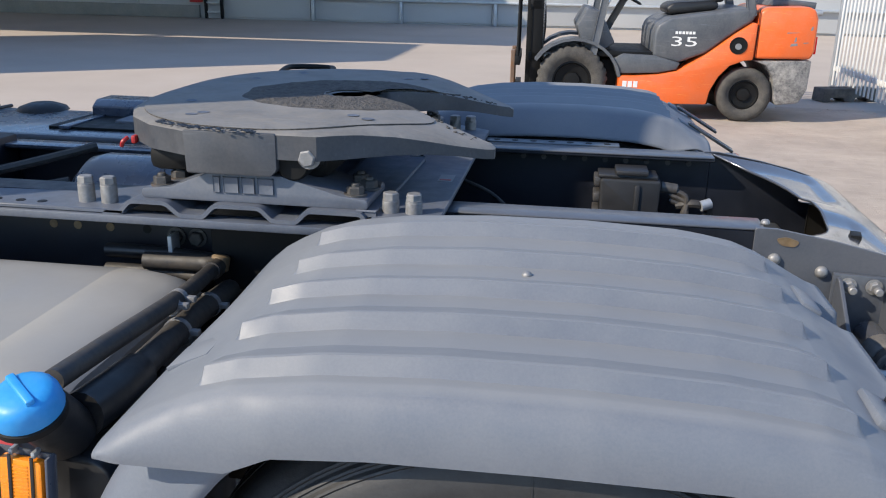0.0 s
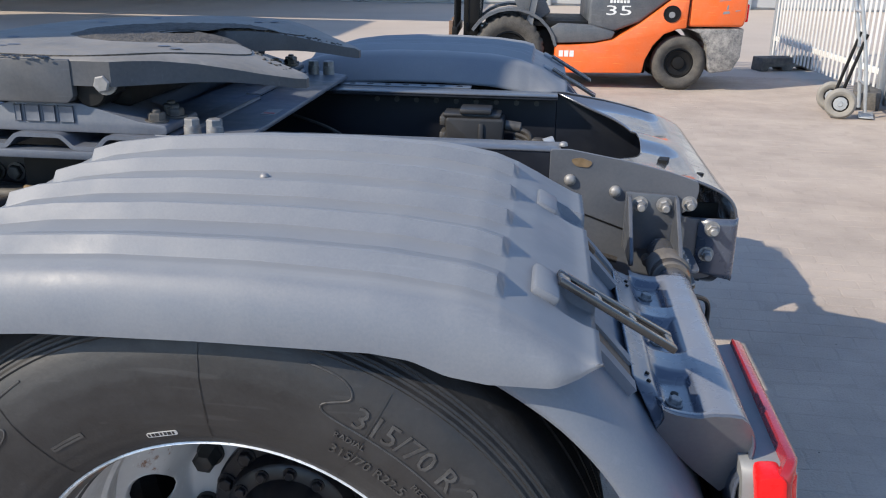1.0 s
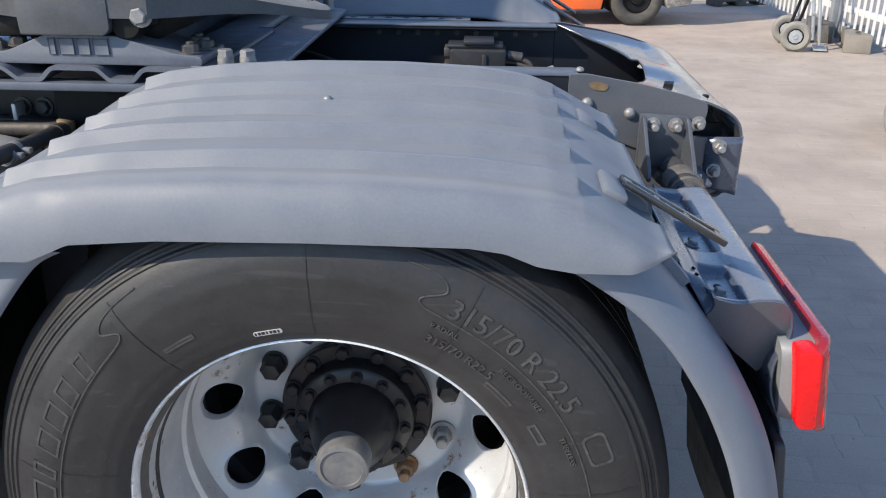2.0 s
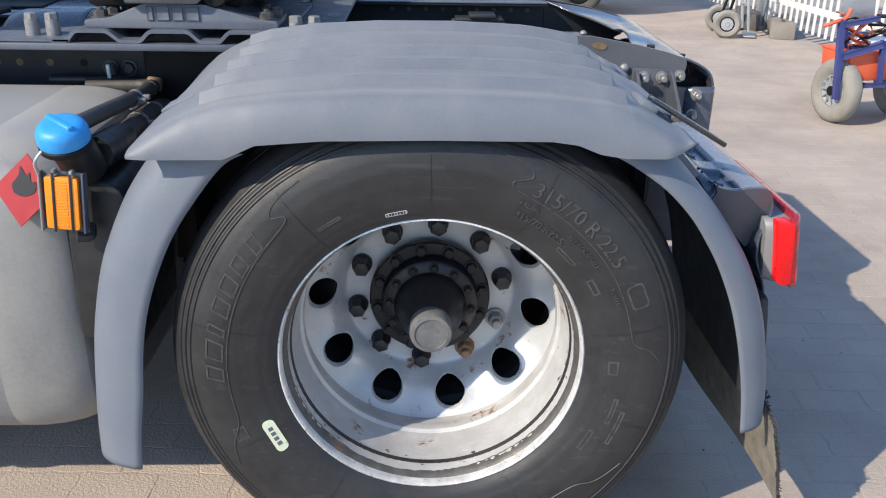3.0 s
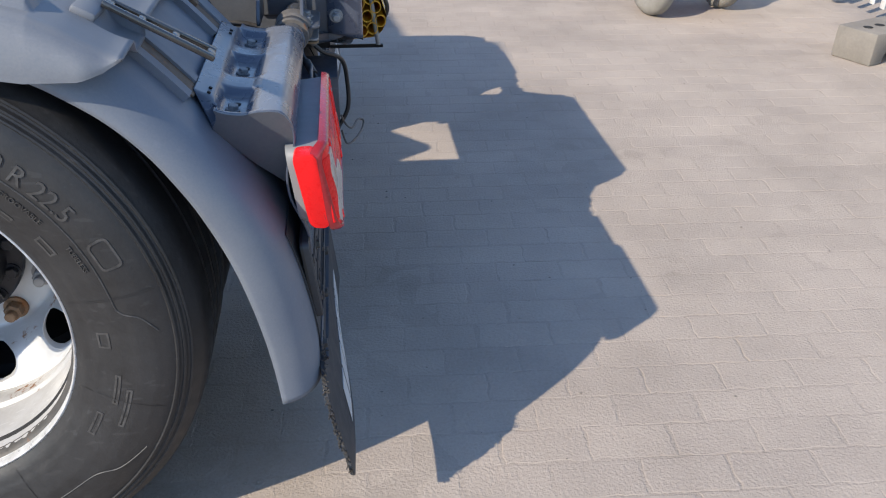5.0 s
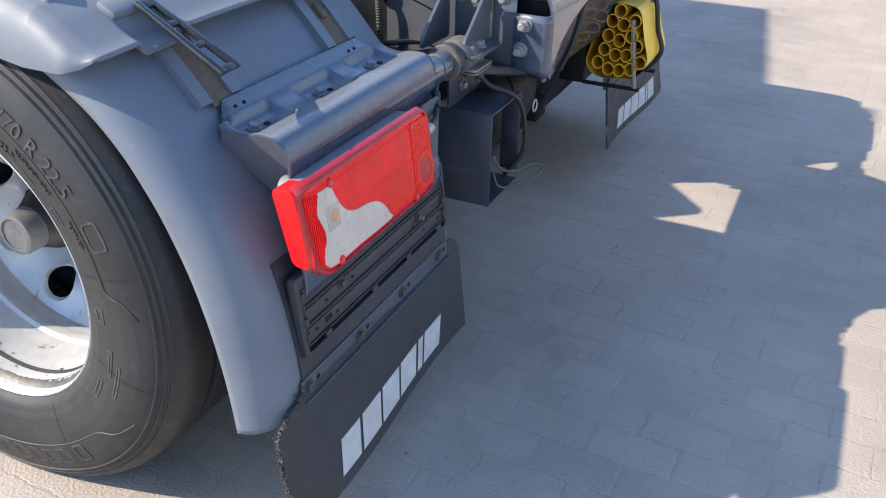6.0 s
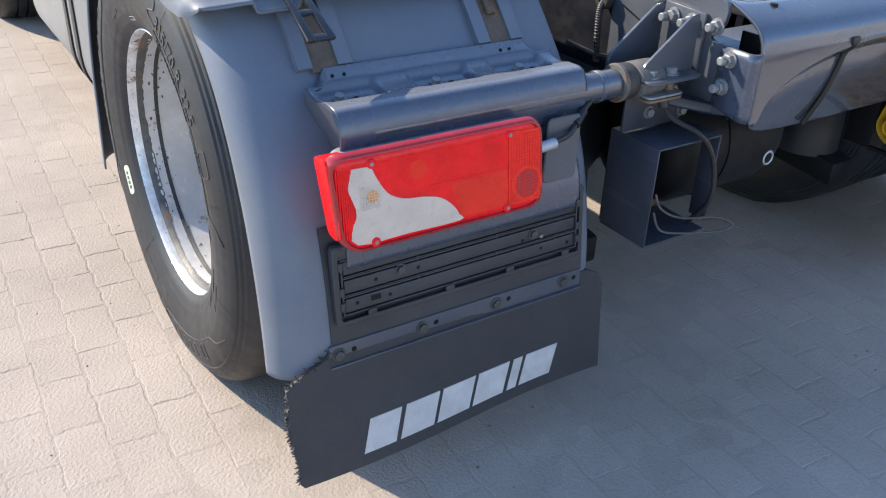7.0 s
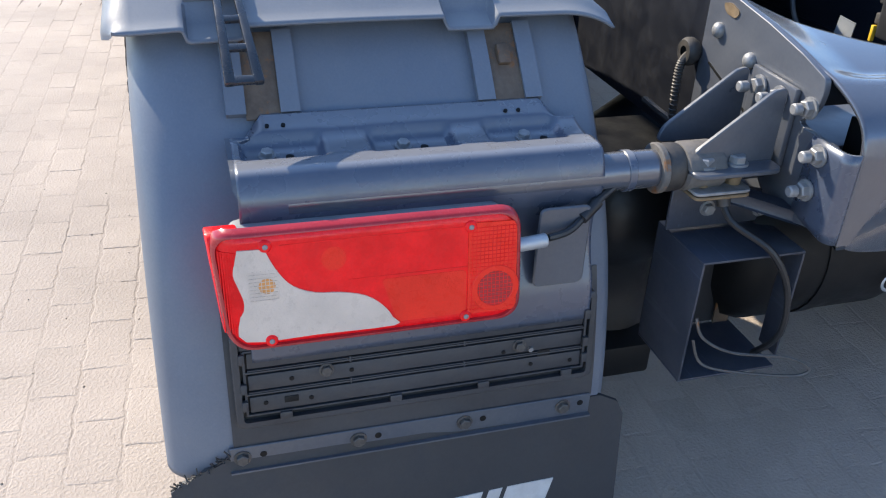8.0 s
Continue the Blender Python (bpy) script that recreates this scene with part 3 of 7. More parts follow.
def make_drive_wheel(cy, facing_in, name_label):
    w = group("wheel", truck, name_label)
    sgn = -1 if facing_in else 1
    c = Vector((0, cy, WZ))
    make_tyre(c if sgn > 0 else Vector((0, cy - 0.30, WZ)), w, sgn < 0)
    if sgn < 0:
        # the far outer wheel, seen from its back only
        part("rim_barrel", lathe([(0.29, -0.02), (0.27, -0.06), (0.26, -0.2), (0.29, -0.28)], c, 48), "rim", w)
        return w
    make_rim(c, w)
    make_disc(c, w)
    hub = lathe([(0.0, 0.30), (0.132, 0.300), (0.1355, 0.296), (0.1355, 0.281), (0.132, 0.277), (0.108, 0.276), (0.106, 0.272), (0.105, 0.244), (0.101, 0.240), (0.080, 0.238), (0.076, 0.228), (0.072, 0.205), (0.064, 0.182), (0.054, 0.163), (0.047, 0.150), (0.044, 0.146)], c, 56)
    part("hub", hub, "hub", w, "greasy black wheel hub", angle=40)
    cap = lathe([(0.044, 0.150), (0.0445, 0.111), (0.042, 0.105), (0.0345, 0.1035), (0.0335, 0.1065), (0.0, 0.1062)], c, 48)
    part("hub_cap", cap, "cap_grey", w, "grey hub centre cap", angle=35)
    for k in range(10):
        a = radians(-24 + 36 * k)
        p = c + Vector((0.1675 * math.cos(a), 0.3175, 0.1675 * math.sin(a)))
        data, lab = (NUT_ZINC, "bare zinc wheel nut") if k == 0 else (NUT_RUST, "rusty uncovered wheel nut") if k == 9 else (NUT_CAP, "black plastic wheel nut cover")
        same_mesh("wheel_nut", data, w, facing(p, (0, -1, 0), 11 * k), lab)
    for k in range(12):
        a = radians(10 + 30 * k)
        same_mesh("hub_bolt", HEX["dark"], w, facing(c + Vector((0.119 * math.cos(a), 0.2765, 0.119 * math.sin(a))), (0, -1, 0), 17 * k))
        a = radians(25 + 30 * k)
        same_mesh("hub_bolt", HEX["dark"], w, facing(c + Vector((0.091 * math.cos(a), 0.239, 0.091 * math.sin(a))), (0, -1, 0), 23 * k, 0.7))
    # raised writing on the sidewall
    def ring_text(body, size, r, deg, name, stretch=1.0):
        b = text_mesh(body, size, 0.0014)
        for v in b.verts:
            x, y, z = v.co
            rr = r + y
            th = radians(deg) - x * stretch / r
            v.co = c + Vector((rr * math.cos(th), side_y(rr) - 0.0005 - z, rr * math.sin(th)))
        part(name, b, "letters", w, "raised rubber writing", angle=60)

    def ring_bar(r, deg, length, height, name="raised_bar", mt="letters", lift=0.0012, slant=0.0, rnd=0.0, label=""):
        b = bmesh.new()
        poly = [(-length / 2, -height / 2), (length / 2, -height / 2), (length / 2, height / 2), (-length / 2, height / 2)]
        poly = rounded(poly, rnd, 6) if rnd else poly
        n = max(1, int(length / 0.012))
        if rnd:
            pts = poly
        else:
            pts = [(-length / 2 + length * i / n, -height / 2) for i in range(n + 1)] + [(length / 2 - length * i / n, height / 2) for i in range(n + 1)]
        def at3(x, y, up):
            rr = r + y
            th = radians(deg) - (x + slant * y) / r
            return c + Vector((rr * math.cos(th), side_y(rr) - up, rr * math.sin(th)))
        if mt == "letters":
            k = 0.0035 / height
            inn = [(x * (1 - 2 * 0.0035 / length), y * (1 - 2 * k)) for x, y in pts]
            rings(b, [[at3(x, y, -0.002) for x, y in pts], [at3(x, y, lift) for x, y in pts], [at3(x, y, lift) for x, y in inn], [at3(x, y, -0.0004) for x, y in inn]], True)
        else:
            rings(b, [[at3(x, y, -0.002) for x, y in pts], [at3(x, y, lift) for x, y in pts]], True, False, True)
        return part(name, b, mt, w, label, angle=50)

    ring_text("315/70 R 22.5", 0.041, 0.408, 48.5, "tyre_size", 0.98)
    ring_text("RADIAL", 0.012, 0.375, 63, "tyre_word")
    ring_text("315/70 R22.5", 0.020, 0.352, 57, "tyre_size")
    ring_text("REGROOVABLE", 0.0125, 0.370, 42, "tyre_word")
    ring_text("TUBELESS", 0.0115, 0.374, 24, "tyre_word")
    # plain bars where a maker's name and marks stand
    for i, a in enumerate((181, 174, 168, 161, 154.5, 148, 141)):
        ring_bar(0.413, a, (0.030, 0.040, 0.018, 0.034, 0.034, 0.030, 0.022)[i], 0.034, slant=0.3, label="raised plain bar")
    for i in range(8):
        ring_bar(0.418, 254 + i * 6.0, 0.028, 0.036, slant=-0.25, label="raised plain bar")
    ring_bar(0.418, 304, 0.034, 0.040, rnd=0.012, label="raised plain bar")
    for r, a, ln, hh in ((0.352, 122, 0.05, 0.008), (0.338, 44, 0.05, 0.010), (0.345, 30, 0.036, 0.014), (0.372, 245, 0.07, 0.008), (0.366, 258, 0.04, 0.008), (0.37, 345, 0.06, 0.01), (0.352, 332, 0.05, 0.012), (0.39, 340, 0.08, 0.010), (0.352, 0, 0.03, 0.02), (0.40, 201, 0.03, 0.025)):
        ring_bar(r, a, ln, hh, lift=0.001, label="raised plain bar")
    ring_bar(0.414, 22.5, 0.052, 0.034, rnd=0.010, label="raised plain badge")
    ring_bar(0.322, 102, 0.040, 0.0075, name="barcode_label", mt="worn_white", rnd=0.003, label="small white barcode label")
    for i in range(7):
        ring_bar(0.322, 105.0 - i * 0.95, 0.0026 + 0.001 * (i % 3), 0.0050, name="label_bar", mt="ink", lift=0.0017)
    ring_bar(0.346, 206.5, 0.075, 0.024, name="oval_sticker", mt="sticker", lift=0.0012, rnd=0.0115, label="cream oval sticker with plain bars")
    for i in range(4):
        ring_bar(0.346, 203.6 + i * 2.0, 0.008, 0.009, name="label_bar", mt="cast", lift=0.0018)
    # thin moulded outlines and radial mould seams
    for a in (91, 12, 168, 236, 300, 61, 128, 205, 342):
        b = bmesh.new()
        w0 = 0.0009
        pts = [(rr, s) for rr in np.linspace(0.310, 0.452, 12) for s in (0,)]
        lo = [c + Vector((rr * math.cos(radians(a)) + w0 * math.sin(radians(a)), side_y(rr) - 0.0013, rr * math.sin(radians(a)) - w0 * math.cos(radians(a)))) for rr, _ in pts]
        hi = [c + Vector((rr * math.cos(radians(a)) - w0 * math.sin(radians(a)), side_y(rr) - 0.0013, rr * math.sin(radians(a)) + w0 * math.cos(radians(a)))) for rr, _ in pts]
        rings(b, [lo, hi], False)
        part("mould_seam", b, "rubber", w)
    def outline(pts):
        """A thin raised line through (radius, degrees) points."""
        fine = smooth_path([(r, a, 0) for r, a in pts], 8)
        path = [c + Vector((p.x * math.cos(radians(p.y)), side_y(p.x) - 0.0006, p.x * math.sin(radians(p.y)))) for p in fine]
        part("moulded_line", tube(path, 0.0013, 5, straight=True), "letters", w, angle=60)
    outline([(0.447, 74), (0.442, 68), (0.425, 66), (0.405, 70), (0.392, 66), (0.388, 50), (0.388, 30), (0.386, 12), (0.392, 8), (0.418, 6), (0.440, 2)])
    outline([(0.447, 122), (0.440, 130), (0.425, 133), (0.408, 130), (0.396, 136), (0.390, 160), (0.390, 185), (0.392, 196), (0.405, 200), (0.425, 204), (0.440, 210)])
    outline([(0.447, 256), (0.436, 258), (0.420, 262), (0.398, 264), (0.392, 280), (0.392, 300), (0.398, 316), (0.425, 322), (0.445, 330)])
    return w


make_drive_wheel(0.0, False, "outer drive wheel with a silver steel rim and dusty tyre")
w_in = group("wheel", truck, "inner drive wheel behind the outer one")
make_tyre((0, 0.345, WZ), w_in, seg=72)
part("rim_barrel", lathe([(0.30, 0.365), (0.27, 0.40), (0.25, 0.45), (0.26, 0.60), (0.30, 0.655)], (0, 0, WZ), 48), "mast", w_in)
make_drive_wheel(2 * YC, True, "far drive wheel")
w_in = group("wheel", truck, "far inner drive wheel")
make_tyre((0, 2 * YC - 0.645, WZ), w_in, seg=48)
for fy in (0.06, 2 * YC - 0.36):
    w_f = group("wheel", truck, "front steering wheel")
    make_tyre((-3.55, fy, WZ), w_f, seg=64)
    part("wheel_disc", lathe([(0.300, 0.02), (0.27, 0.04), (0.24, 0.02), (0.12, -0.02), (0.0, -0.02)], (-3.55, fy, WZ), 40), "rim", w_f)
part("axle", cyl((0, 0.28, WZ), (0, 2 * YC - 0.28, WZ), 0.075, seg=20, bm=lathe([(0.08, 0.9), (0.16, 1.05), (0.21, 1.2), (0.21, 1.38), (0.16, 1.53), (0.08, 1.68)], (0, 0, WZ), 28)), "mast", truck, "black drive axle")

# added sheet: keeps the wheel arch dark where the yard would show through
part("wheel_shield", prism([(-0.75, 0.32), (-0.15, 0.32), (-0.15, 0.80), (-0.30, 0.93), (-0.75, 0.93)], 0.835, 0.845, "y", 0.002, 1), "mast", truck, "added black sheet that darkens the gap behind the wheels")

# -- mudguards
HOOD_TOP = [(-0.525, 0.930), (-0.50, 0.952), (-0.47, 0.970), (-0.42, 0.994), (-0.36, 1.012), (-0.26, 1.026), (-0.12, 1.034), (0.05, 1.035), (0.20, 1.029), (0.30, 1.017), (0.34, 1.005), (0.375, 0.989), (0.41, 0.969), (0.435, 0.955), (0.455, 0.948)]
HOOD_LIP = [(-0.525, 0.912), (-0.36, 0.914), (-0.335, 0.925), (-0.305, 0.939), (-0.19, 0.948), (0.0, 0.951), (0.20, 0.950), (0.245, 0.944), (0.285, 0.928), (0.33, 0.921), (0.40, 0.921), (0.43, 0.929), (0.455, 0.943)]
RIBS = [0.514, 0.386, 0.257, 0.137, 0.014]


def smooth01(u):
    u = max(0.0, min(1.0, u))
    return u * u * (3 - 2 * u)


def hood_mesh(ribs, flip):
    """The mudguard's ribbed top cover. flip mirrors it about the truck's middle line."""
    bm = bmesh.new()
    xs = sorted(set([round(v, 4) for v in np.linspace(-0.525, 0.455, 120)] + [-0.413, -0.412, -0.405, -0.404] + [0.318, 0.322, 0.326, 0.330, 0.334, 0.338, 0.342, 0.346]))
    ys = sorted({round(v, 4) for v in np.linspace(0.696, -0.012, 160)} | {round(ry + d, 4) for ry in ribs for d in (0.062, 0.006, 0.0, -0.015)}, reverse=True)
    arc = [radians(a) for a in range(2, 97, 2)]
    loops = []

    def rib(x, y):
        """A rib with a steep outer flank and a long gentle inner slope, steep at its front end, blunt at its rear end."""
        h = 0.0
        end = min(1.0, max(0.0, (x + 0.412) / 0.007)) * smooth01((0.343 - x) / 0.010)
        for ry in ribs:
            d = y - ry
            h += max(0.0, 1 - max(0.0, d - 0.006) / 0.056) if d > 0 else max(0.0, 1 + d / 0.015)
        return 0.0180 * end * min(1.0, h)

    for x in xs:
        zt, lip = interp(x, HOOD_TOP), interp(x, HOOD_LIP)
        lp = []
        for y in ys:
            z = zt - (0.090 - 0.065 * smooth01((x - 0.32) / 0.11)) * (max(0.0, y - 0.600) / 0.096) ** 2.4 - 0.008 * (min(0.0, y - 0.33) / 0.33) ** 2 + 0.012 * smooth01((y - 0.33) / 0.28) * smooth01((0.42 - x) / 0.2)
            if x > 0.405:
                z -= 0.018 * smooth01((x - 0.400) / 0.02) * max(1 - smooth01((abs(y - yc) - 0.034) / 0.008) for yc in (0.095, 0.462))
            lp.append((x, y, z + rib(x, y)))
        z0 = lp[-1][2] - rib(x, ys[-1])
        tuck = 1 - 0.14 * smooth01((-0.490 - x) / 0.035) - 0.42 * smooth01((x - 0.40) / 0.05)
        for a in arc:
            y = -0.012 - 0.044 * tuck * math.sin(a)
            z = z0 - (z0 - lip) * (1 - math.cos(min(a, math.pi / 2))) - (0.004 if a > math.pi / 2 else 0)
            lp.append((x, y, z + rib(x, y) * max(0.0, 1 - 2.2 * (1 - math.cos(a)))))
        loops.append([(px, (2 * YC - py if flip else py), pz) for px, py, pz in lp])
    rings(bm, loops, False)
    return bm


def thick(ob, t=0.004, offset=-1.0):
    md = ob.modifiers.new("thickness", "SOLIDIFY")
    md.thickness, md.offset = t, offset
    return ob


REAR_OUT = [(0.398, 0.940), (0.428, 0.912), (0.456, 0.884), (0.500, 0.835), (0.535, 0.794), (0.571, 0.745), (0.603, 0.695), (0.634, 0.630), (0.657, 0.560), (0.674, 0.480), (0.683, 0.415), (0.687, 0.348)]
REAR_IN = [(0.280, 0.928), (0.318, 0.912), (0.358, 0.890), (0.415, 0.850), (0.464, 0.800), (0.499, 0.750), (0.528, 0.700), (0.561, 0.625), (0.585, 0.548), (0.602, 0.475), (0.613, 0.410), (0.621, 0.340)]
FRONT_OUT = [(-0.480, 0.918), (-0.518, 0.880), (-0.560, 0.820), (-0.596, 0.750), (-0.624, 0.680), (-0.645, 0.600), (-0.660, 0.520), (-0.670, 0.430), (-0.677, 0.340), (-0.680, 0.264)]
FRONT_IN = [(-0.330, 0.912), (-0.370, 0.888), (-0.425, 0.820), (-0.468, 0.755), (-0.503, 0.680), (-0.530, 0.600), (-0.546, 0.520), (-0.556, 0.430), (-0.570, 0.340), (-0.578, 0.256)]


def wing_mesh(outer, inner, flip, y_in=0.652):
    """A lower mudguard wing: a bent skin that rolls over at its outer edge into a side lip."""
    o = smooth_path([(x, 0, z) for x, z in outer], 5)
    n = smooth_path([(x, 0, z) for x, z in inner], 5)
    bm = bmesh.new()
    loops = []
    last = len(o) - 1
    for i, (po, pi) in enumerate(zip(o, n)):
        lp = []
        d = pi - po
        out_dir = -d.normalized()
        for y, dip in ((y_in, 0.020), (y_in - 0.006, 0.008), (y_in - 0.018, 0.0)):
            lp.append(po - out_dir * dip + Vector((0, y, 0)))
        for y in np.linspace(y_in - 0.05, 0.075, 24):
            lp.append(po + Vector((0, y, 0)))
        for k in range(1, 13):
            a = radians(7.5 * k)
            f = (1 - math.cos(a))
            y = 0.05 - (0.076 + 0.010 * i / last) * math.sin(a)
            lp.append(po + d * (f ** 1.15) + Vector((0, y, 0)))
        loops.append([(p.x, (2 * YC - p.y if flip else p.y), p.z) for p in lp])
    rings(bm, loops, False)
    return bm


def mudguard(flip):
    g = group("mudguard", truck, "grey plastic mudguard in three pieces over the drive wheels")
    mir = lambda y: 2 * YC - y if flip else y
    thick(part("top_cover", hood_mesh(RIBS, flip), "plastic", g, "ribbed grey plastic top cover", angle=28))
    thick(part("rear_wing", wing_mesh(REAR_OUT, REAR_IN, flip), "plastic_clean", g, "smooth grey plastic rear wing", angle=50))
    thick(part("front_wing", wing_mesh(FRONT_OUT, FRONT_IN, flip), "plastic_clean", g, "smooth grey plastic front wing", angle=50))
    for k, y0 in enumerate((0.112, 0.186, 0.474, 0.548)):
        path = smooth_path([(0.418, 0, 0.922), (0.456, 0, 0.884), (0.480, 0, 0.858), (0.503, 0, 0.832)], 4)
        b = sheet([(p.x, p.z) for p in path], (mir(y0 - 0.0135), mir(y0 + 0.0135)), 0.017, lambda p, a: (p.x - 0.003, a, p.y - 0.003))
        part("moulded_ridge", bevel(b, 0.0080, 4), "plastic_clean", g, angle=50)
    for k, y0 in enumerate((0.149, 0.511)):
        # brown steel strap that runs down the wing
        path = smooth_path([(0.418, 0, 0.922), (0.456, 0, 0.884), (0.482, 0, 0.856), (0.508, 0, 0.827)], 5)
        b = sheet([(p.x, p.z) for p in path], (mir(y0 - 0.024), mir(y0 + 0.024)), 0.003, lambda p, a: (p.x + 0.004, a, p.y + 0.003))
        part("steel_strap", b, "strap_brown", g, "rusty brown steel strap")
        # pad and hook on the cover
        x0, z0 = 0.389, interp(0.389, HOOD_TOP) - 0.003
        b = box(-0.018, 0.018, -0.042, 0.042, -0.006, 0.009, 0.005)
        b.transform(Matrix.Translation((x0, mir(y0 - 0.052), z0)) @ pose(0, 0, 0, 0, 27, 0))
        part("strap_pad", b, "plastic", g, "raised strap pad")
        if k == 0 or flip:
            # rubber strap with three slots, hooked over the pad and bent down to the wing
            b = bmesh.new()
            a0, a1 = Vector((0.406, mir(y0 - 0.034), 0.984)), Vector((0.555, mir(y0 - 0.025), 0.897))
            t = (a1 - a0)
            ln = t.length
            for side_s in (-1, 1):
                prism([(0.0, side_s * 0.008), (ln, side_s * 0.012), (ln, side_s * 0.026), (0.0, side_s * 0.019)], -0.005, 0.005, "z", 0.003, 2, bm=b)
            for q0, q1 in ((0, 0.10), (0.30, 0.37), (0.60, 0.67), (0.92, 1.0)):
                w0 = 0.013 + 0.006 * q0
                box(ln * q0, ln * q1, -w0 - 0.003, w0 + 0.003, -0.0038, 0.0038, 0.003, bm=b)
            b.transform(Matrix.Translation(a0) @ t.to_track_quat("X", "Z").to_matrix().to_4x4())
            part("rubber_strap", b, "strap_rubber", g, "dark grey slotted rubber strap")
        else:
            b = box(-0.016, 0.016, -0.010, 0.010, 0, 0.014, 0.003)
            b.transform(Matrix.Translation((0.458, mir(y0), 0.886)) @ pose(0, 0, 0, 0, 48, 0))
            part("strap_hook", b, "strap_brown", g)
    # square recesses along the cover's front edge
    for y0 in (0.50, 0.14):
        b = box(-0.034, 0.03, -0.035, 0.035, -0.004, 0.0022, 0.001)
        b.transform(Matrix.Translation((-0.470, mir(y0), interp(-0.470, HOOD_TOP) - 0.004)) @ pose(0, 0, 0, 0, -24, 0))
        part("strap_pad", b, "plastic", g, "raised strap pad")
    same_mesh("rivet", HEX["rivet"], g, facing((-0.040, mir(0.340), 1.0335), (0, 0, 1), 0, 0.55), "bright round rivet")
    # dark lining inside the wing
    b = bmesh.new()
    rings(b, [[(x * 0.965 + 0.0, mir(y), WZ + (z - WZ) * 0.965) for x, z in (REAR_OUT[1:])] for y in (0.08, 0.64)], False)
    part("spray_lining", b, "flap", g, "bristly black spray lining")
    return g


mudguard(False)
mudguard(True)

# -- chassis rails
def rail(y_out, s, parent):
    """A C-section rail with its open side to the middle. s: +1 near rail, -1 far rail."""
    t, fl = 0.009, 0.082
    poly = [(y_out, 0.690), (y_out + s * fl, 0.690), (y_out + s * fl, 0.690 + t), (y_out + s * t, 0.690 + t), (y_out + s * t, 0.965 - t), (y_out + s * fl, 0.965 - t), (y_out + s * fl, 0.965), (y_out, 0.965)]
    if s > 0:
        return part("frame_rail", prism(poly, -4.6, 0.42, "x", 0.0025, 1), "shaded_web", parent, "steel chassis rail with shade in its colour")
    part("frame_rail", prism([(y, z - (0.062 if z > 0.8 else 0.0)) for y, z in poly], -4.6, -0.98, "x", 0.0025, 1), "shaded_web", parent, "steel chassis rail with shade in its colour")
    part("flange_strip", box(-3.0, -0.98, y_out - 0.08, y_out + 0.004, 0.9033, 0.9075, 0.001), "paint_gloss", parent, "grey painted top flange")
    return part("frame_rail", prism(poly, -0.98, 0.42, "x", 0.0025, 1), "shaded_web", parent, "steel chassis rail with shade in its colour")


YN, YF = 0.897, 2 * YC - 0.897
chassis = group("chassis", truck, "grey painted steel ladder chassis")
rail(YN, 1, chassis)
rail(YF, -1, chassis)
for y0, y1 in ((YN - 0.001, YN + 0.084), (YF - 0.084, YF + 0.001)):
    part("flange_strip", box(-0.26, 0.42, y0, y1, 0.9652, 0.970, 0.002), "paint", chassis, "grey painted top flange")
# bolt rows in the near rail's web
for x in (-0.859, -0.809, -0.699, -0.653):
    same_mesh("bolt", HEX["m16d"], chassis, facing((x, YN, 0.873), (0, -1, 0), x * 900), "bronze-coloured flange bolt")
for i, x in enumerate((-1.16, -1.10, -1.02, -0.93, -0.76, -0.56)):
    part("bolt_hole", cyl((x, YN - 0.0015, 0.885), (x, YN + 0.004, 0.885), 0.010, seg=14), "brass" if i in (0, 1, 2) else "mast", chassis)
for i in range(9):
    part("bolt_hole", cyl((-0.12 + 0.06 * i, YF - 0.0095, 0.935), (-0.12 + 0.06 * i, YF - 0.012, 0.935), 0.008, seg=10), "bolt_dark", chassis)
# cross members between the rails
for x0, x1, z0, z1 in ((-1.9, -1.76, 0.72, 0.93), (-0.95, -0.83, 0.72, 0.90)):
    part("cross_member", box(x0, x1, YN + 0.01, YF - 0.01, z0, z1, 0.01), "shaded_web", chassis)
part("cross_member", box(0.46, 0.63, YN + 0.01, YF - 0.01, 0.62, 0.775, 0.012), "paint", chassis, "grey inner cross member")
# added black sheet that keeps the space between the rails dark
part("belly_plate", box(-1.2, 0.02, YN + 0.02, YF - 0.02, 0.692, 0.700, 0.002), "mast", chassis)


def rear_side(y, s):
    """The tapered end plate that doubles the rail behind its joint."""
    poly = rounded([(0.398, 0.690), (0.398, 0.972), (0.440, 0.972), (0.560, 0.952), (0.650, 0.932), (0.708, 0.914), (0.711, 0.895), (0.707, 0.874), (0.696, 0.855), (0.676, 0.842), (0.690, 0.836), (0.760, 0.834), (0.764, 0.735), (0.752, 0.706), (0.690, 0.690)], 0.006, 3)
    b = prism(poly, y, y + s * 0.010, "y", 0.0015, 1)
    bmesh.ops.recalc_face_normals(b, faces=b.faces)
    # inner faces get the near-black tone, painted shade of the frame's inside
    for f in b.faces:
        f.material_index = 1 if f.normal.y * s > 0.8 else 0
    return part("end_plate", b, "paint", chassis, "tapered grey end plate of the rail", angle=30, slots=("shaded_web",))


rear_side(YN - 0.004, 1)
rear_side(YF + 0.004, -1)
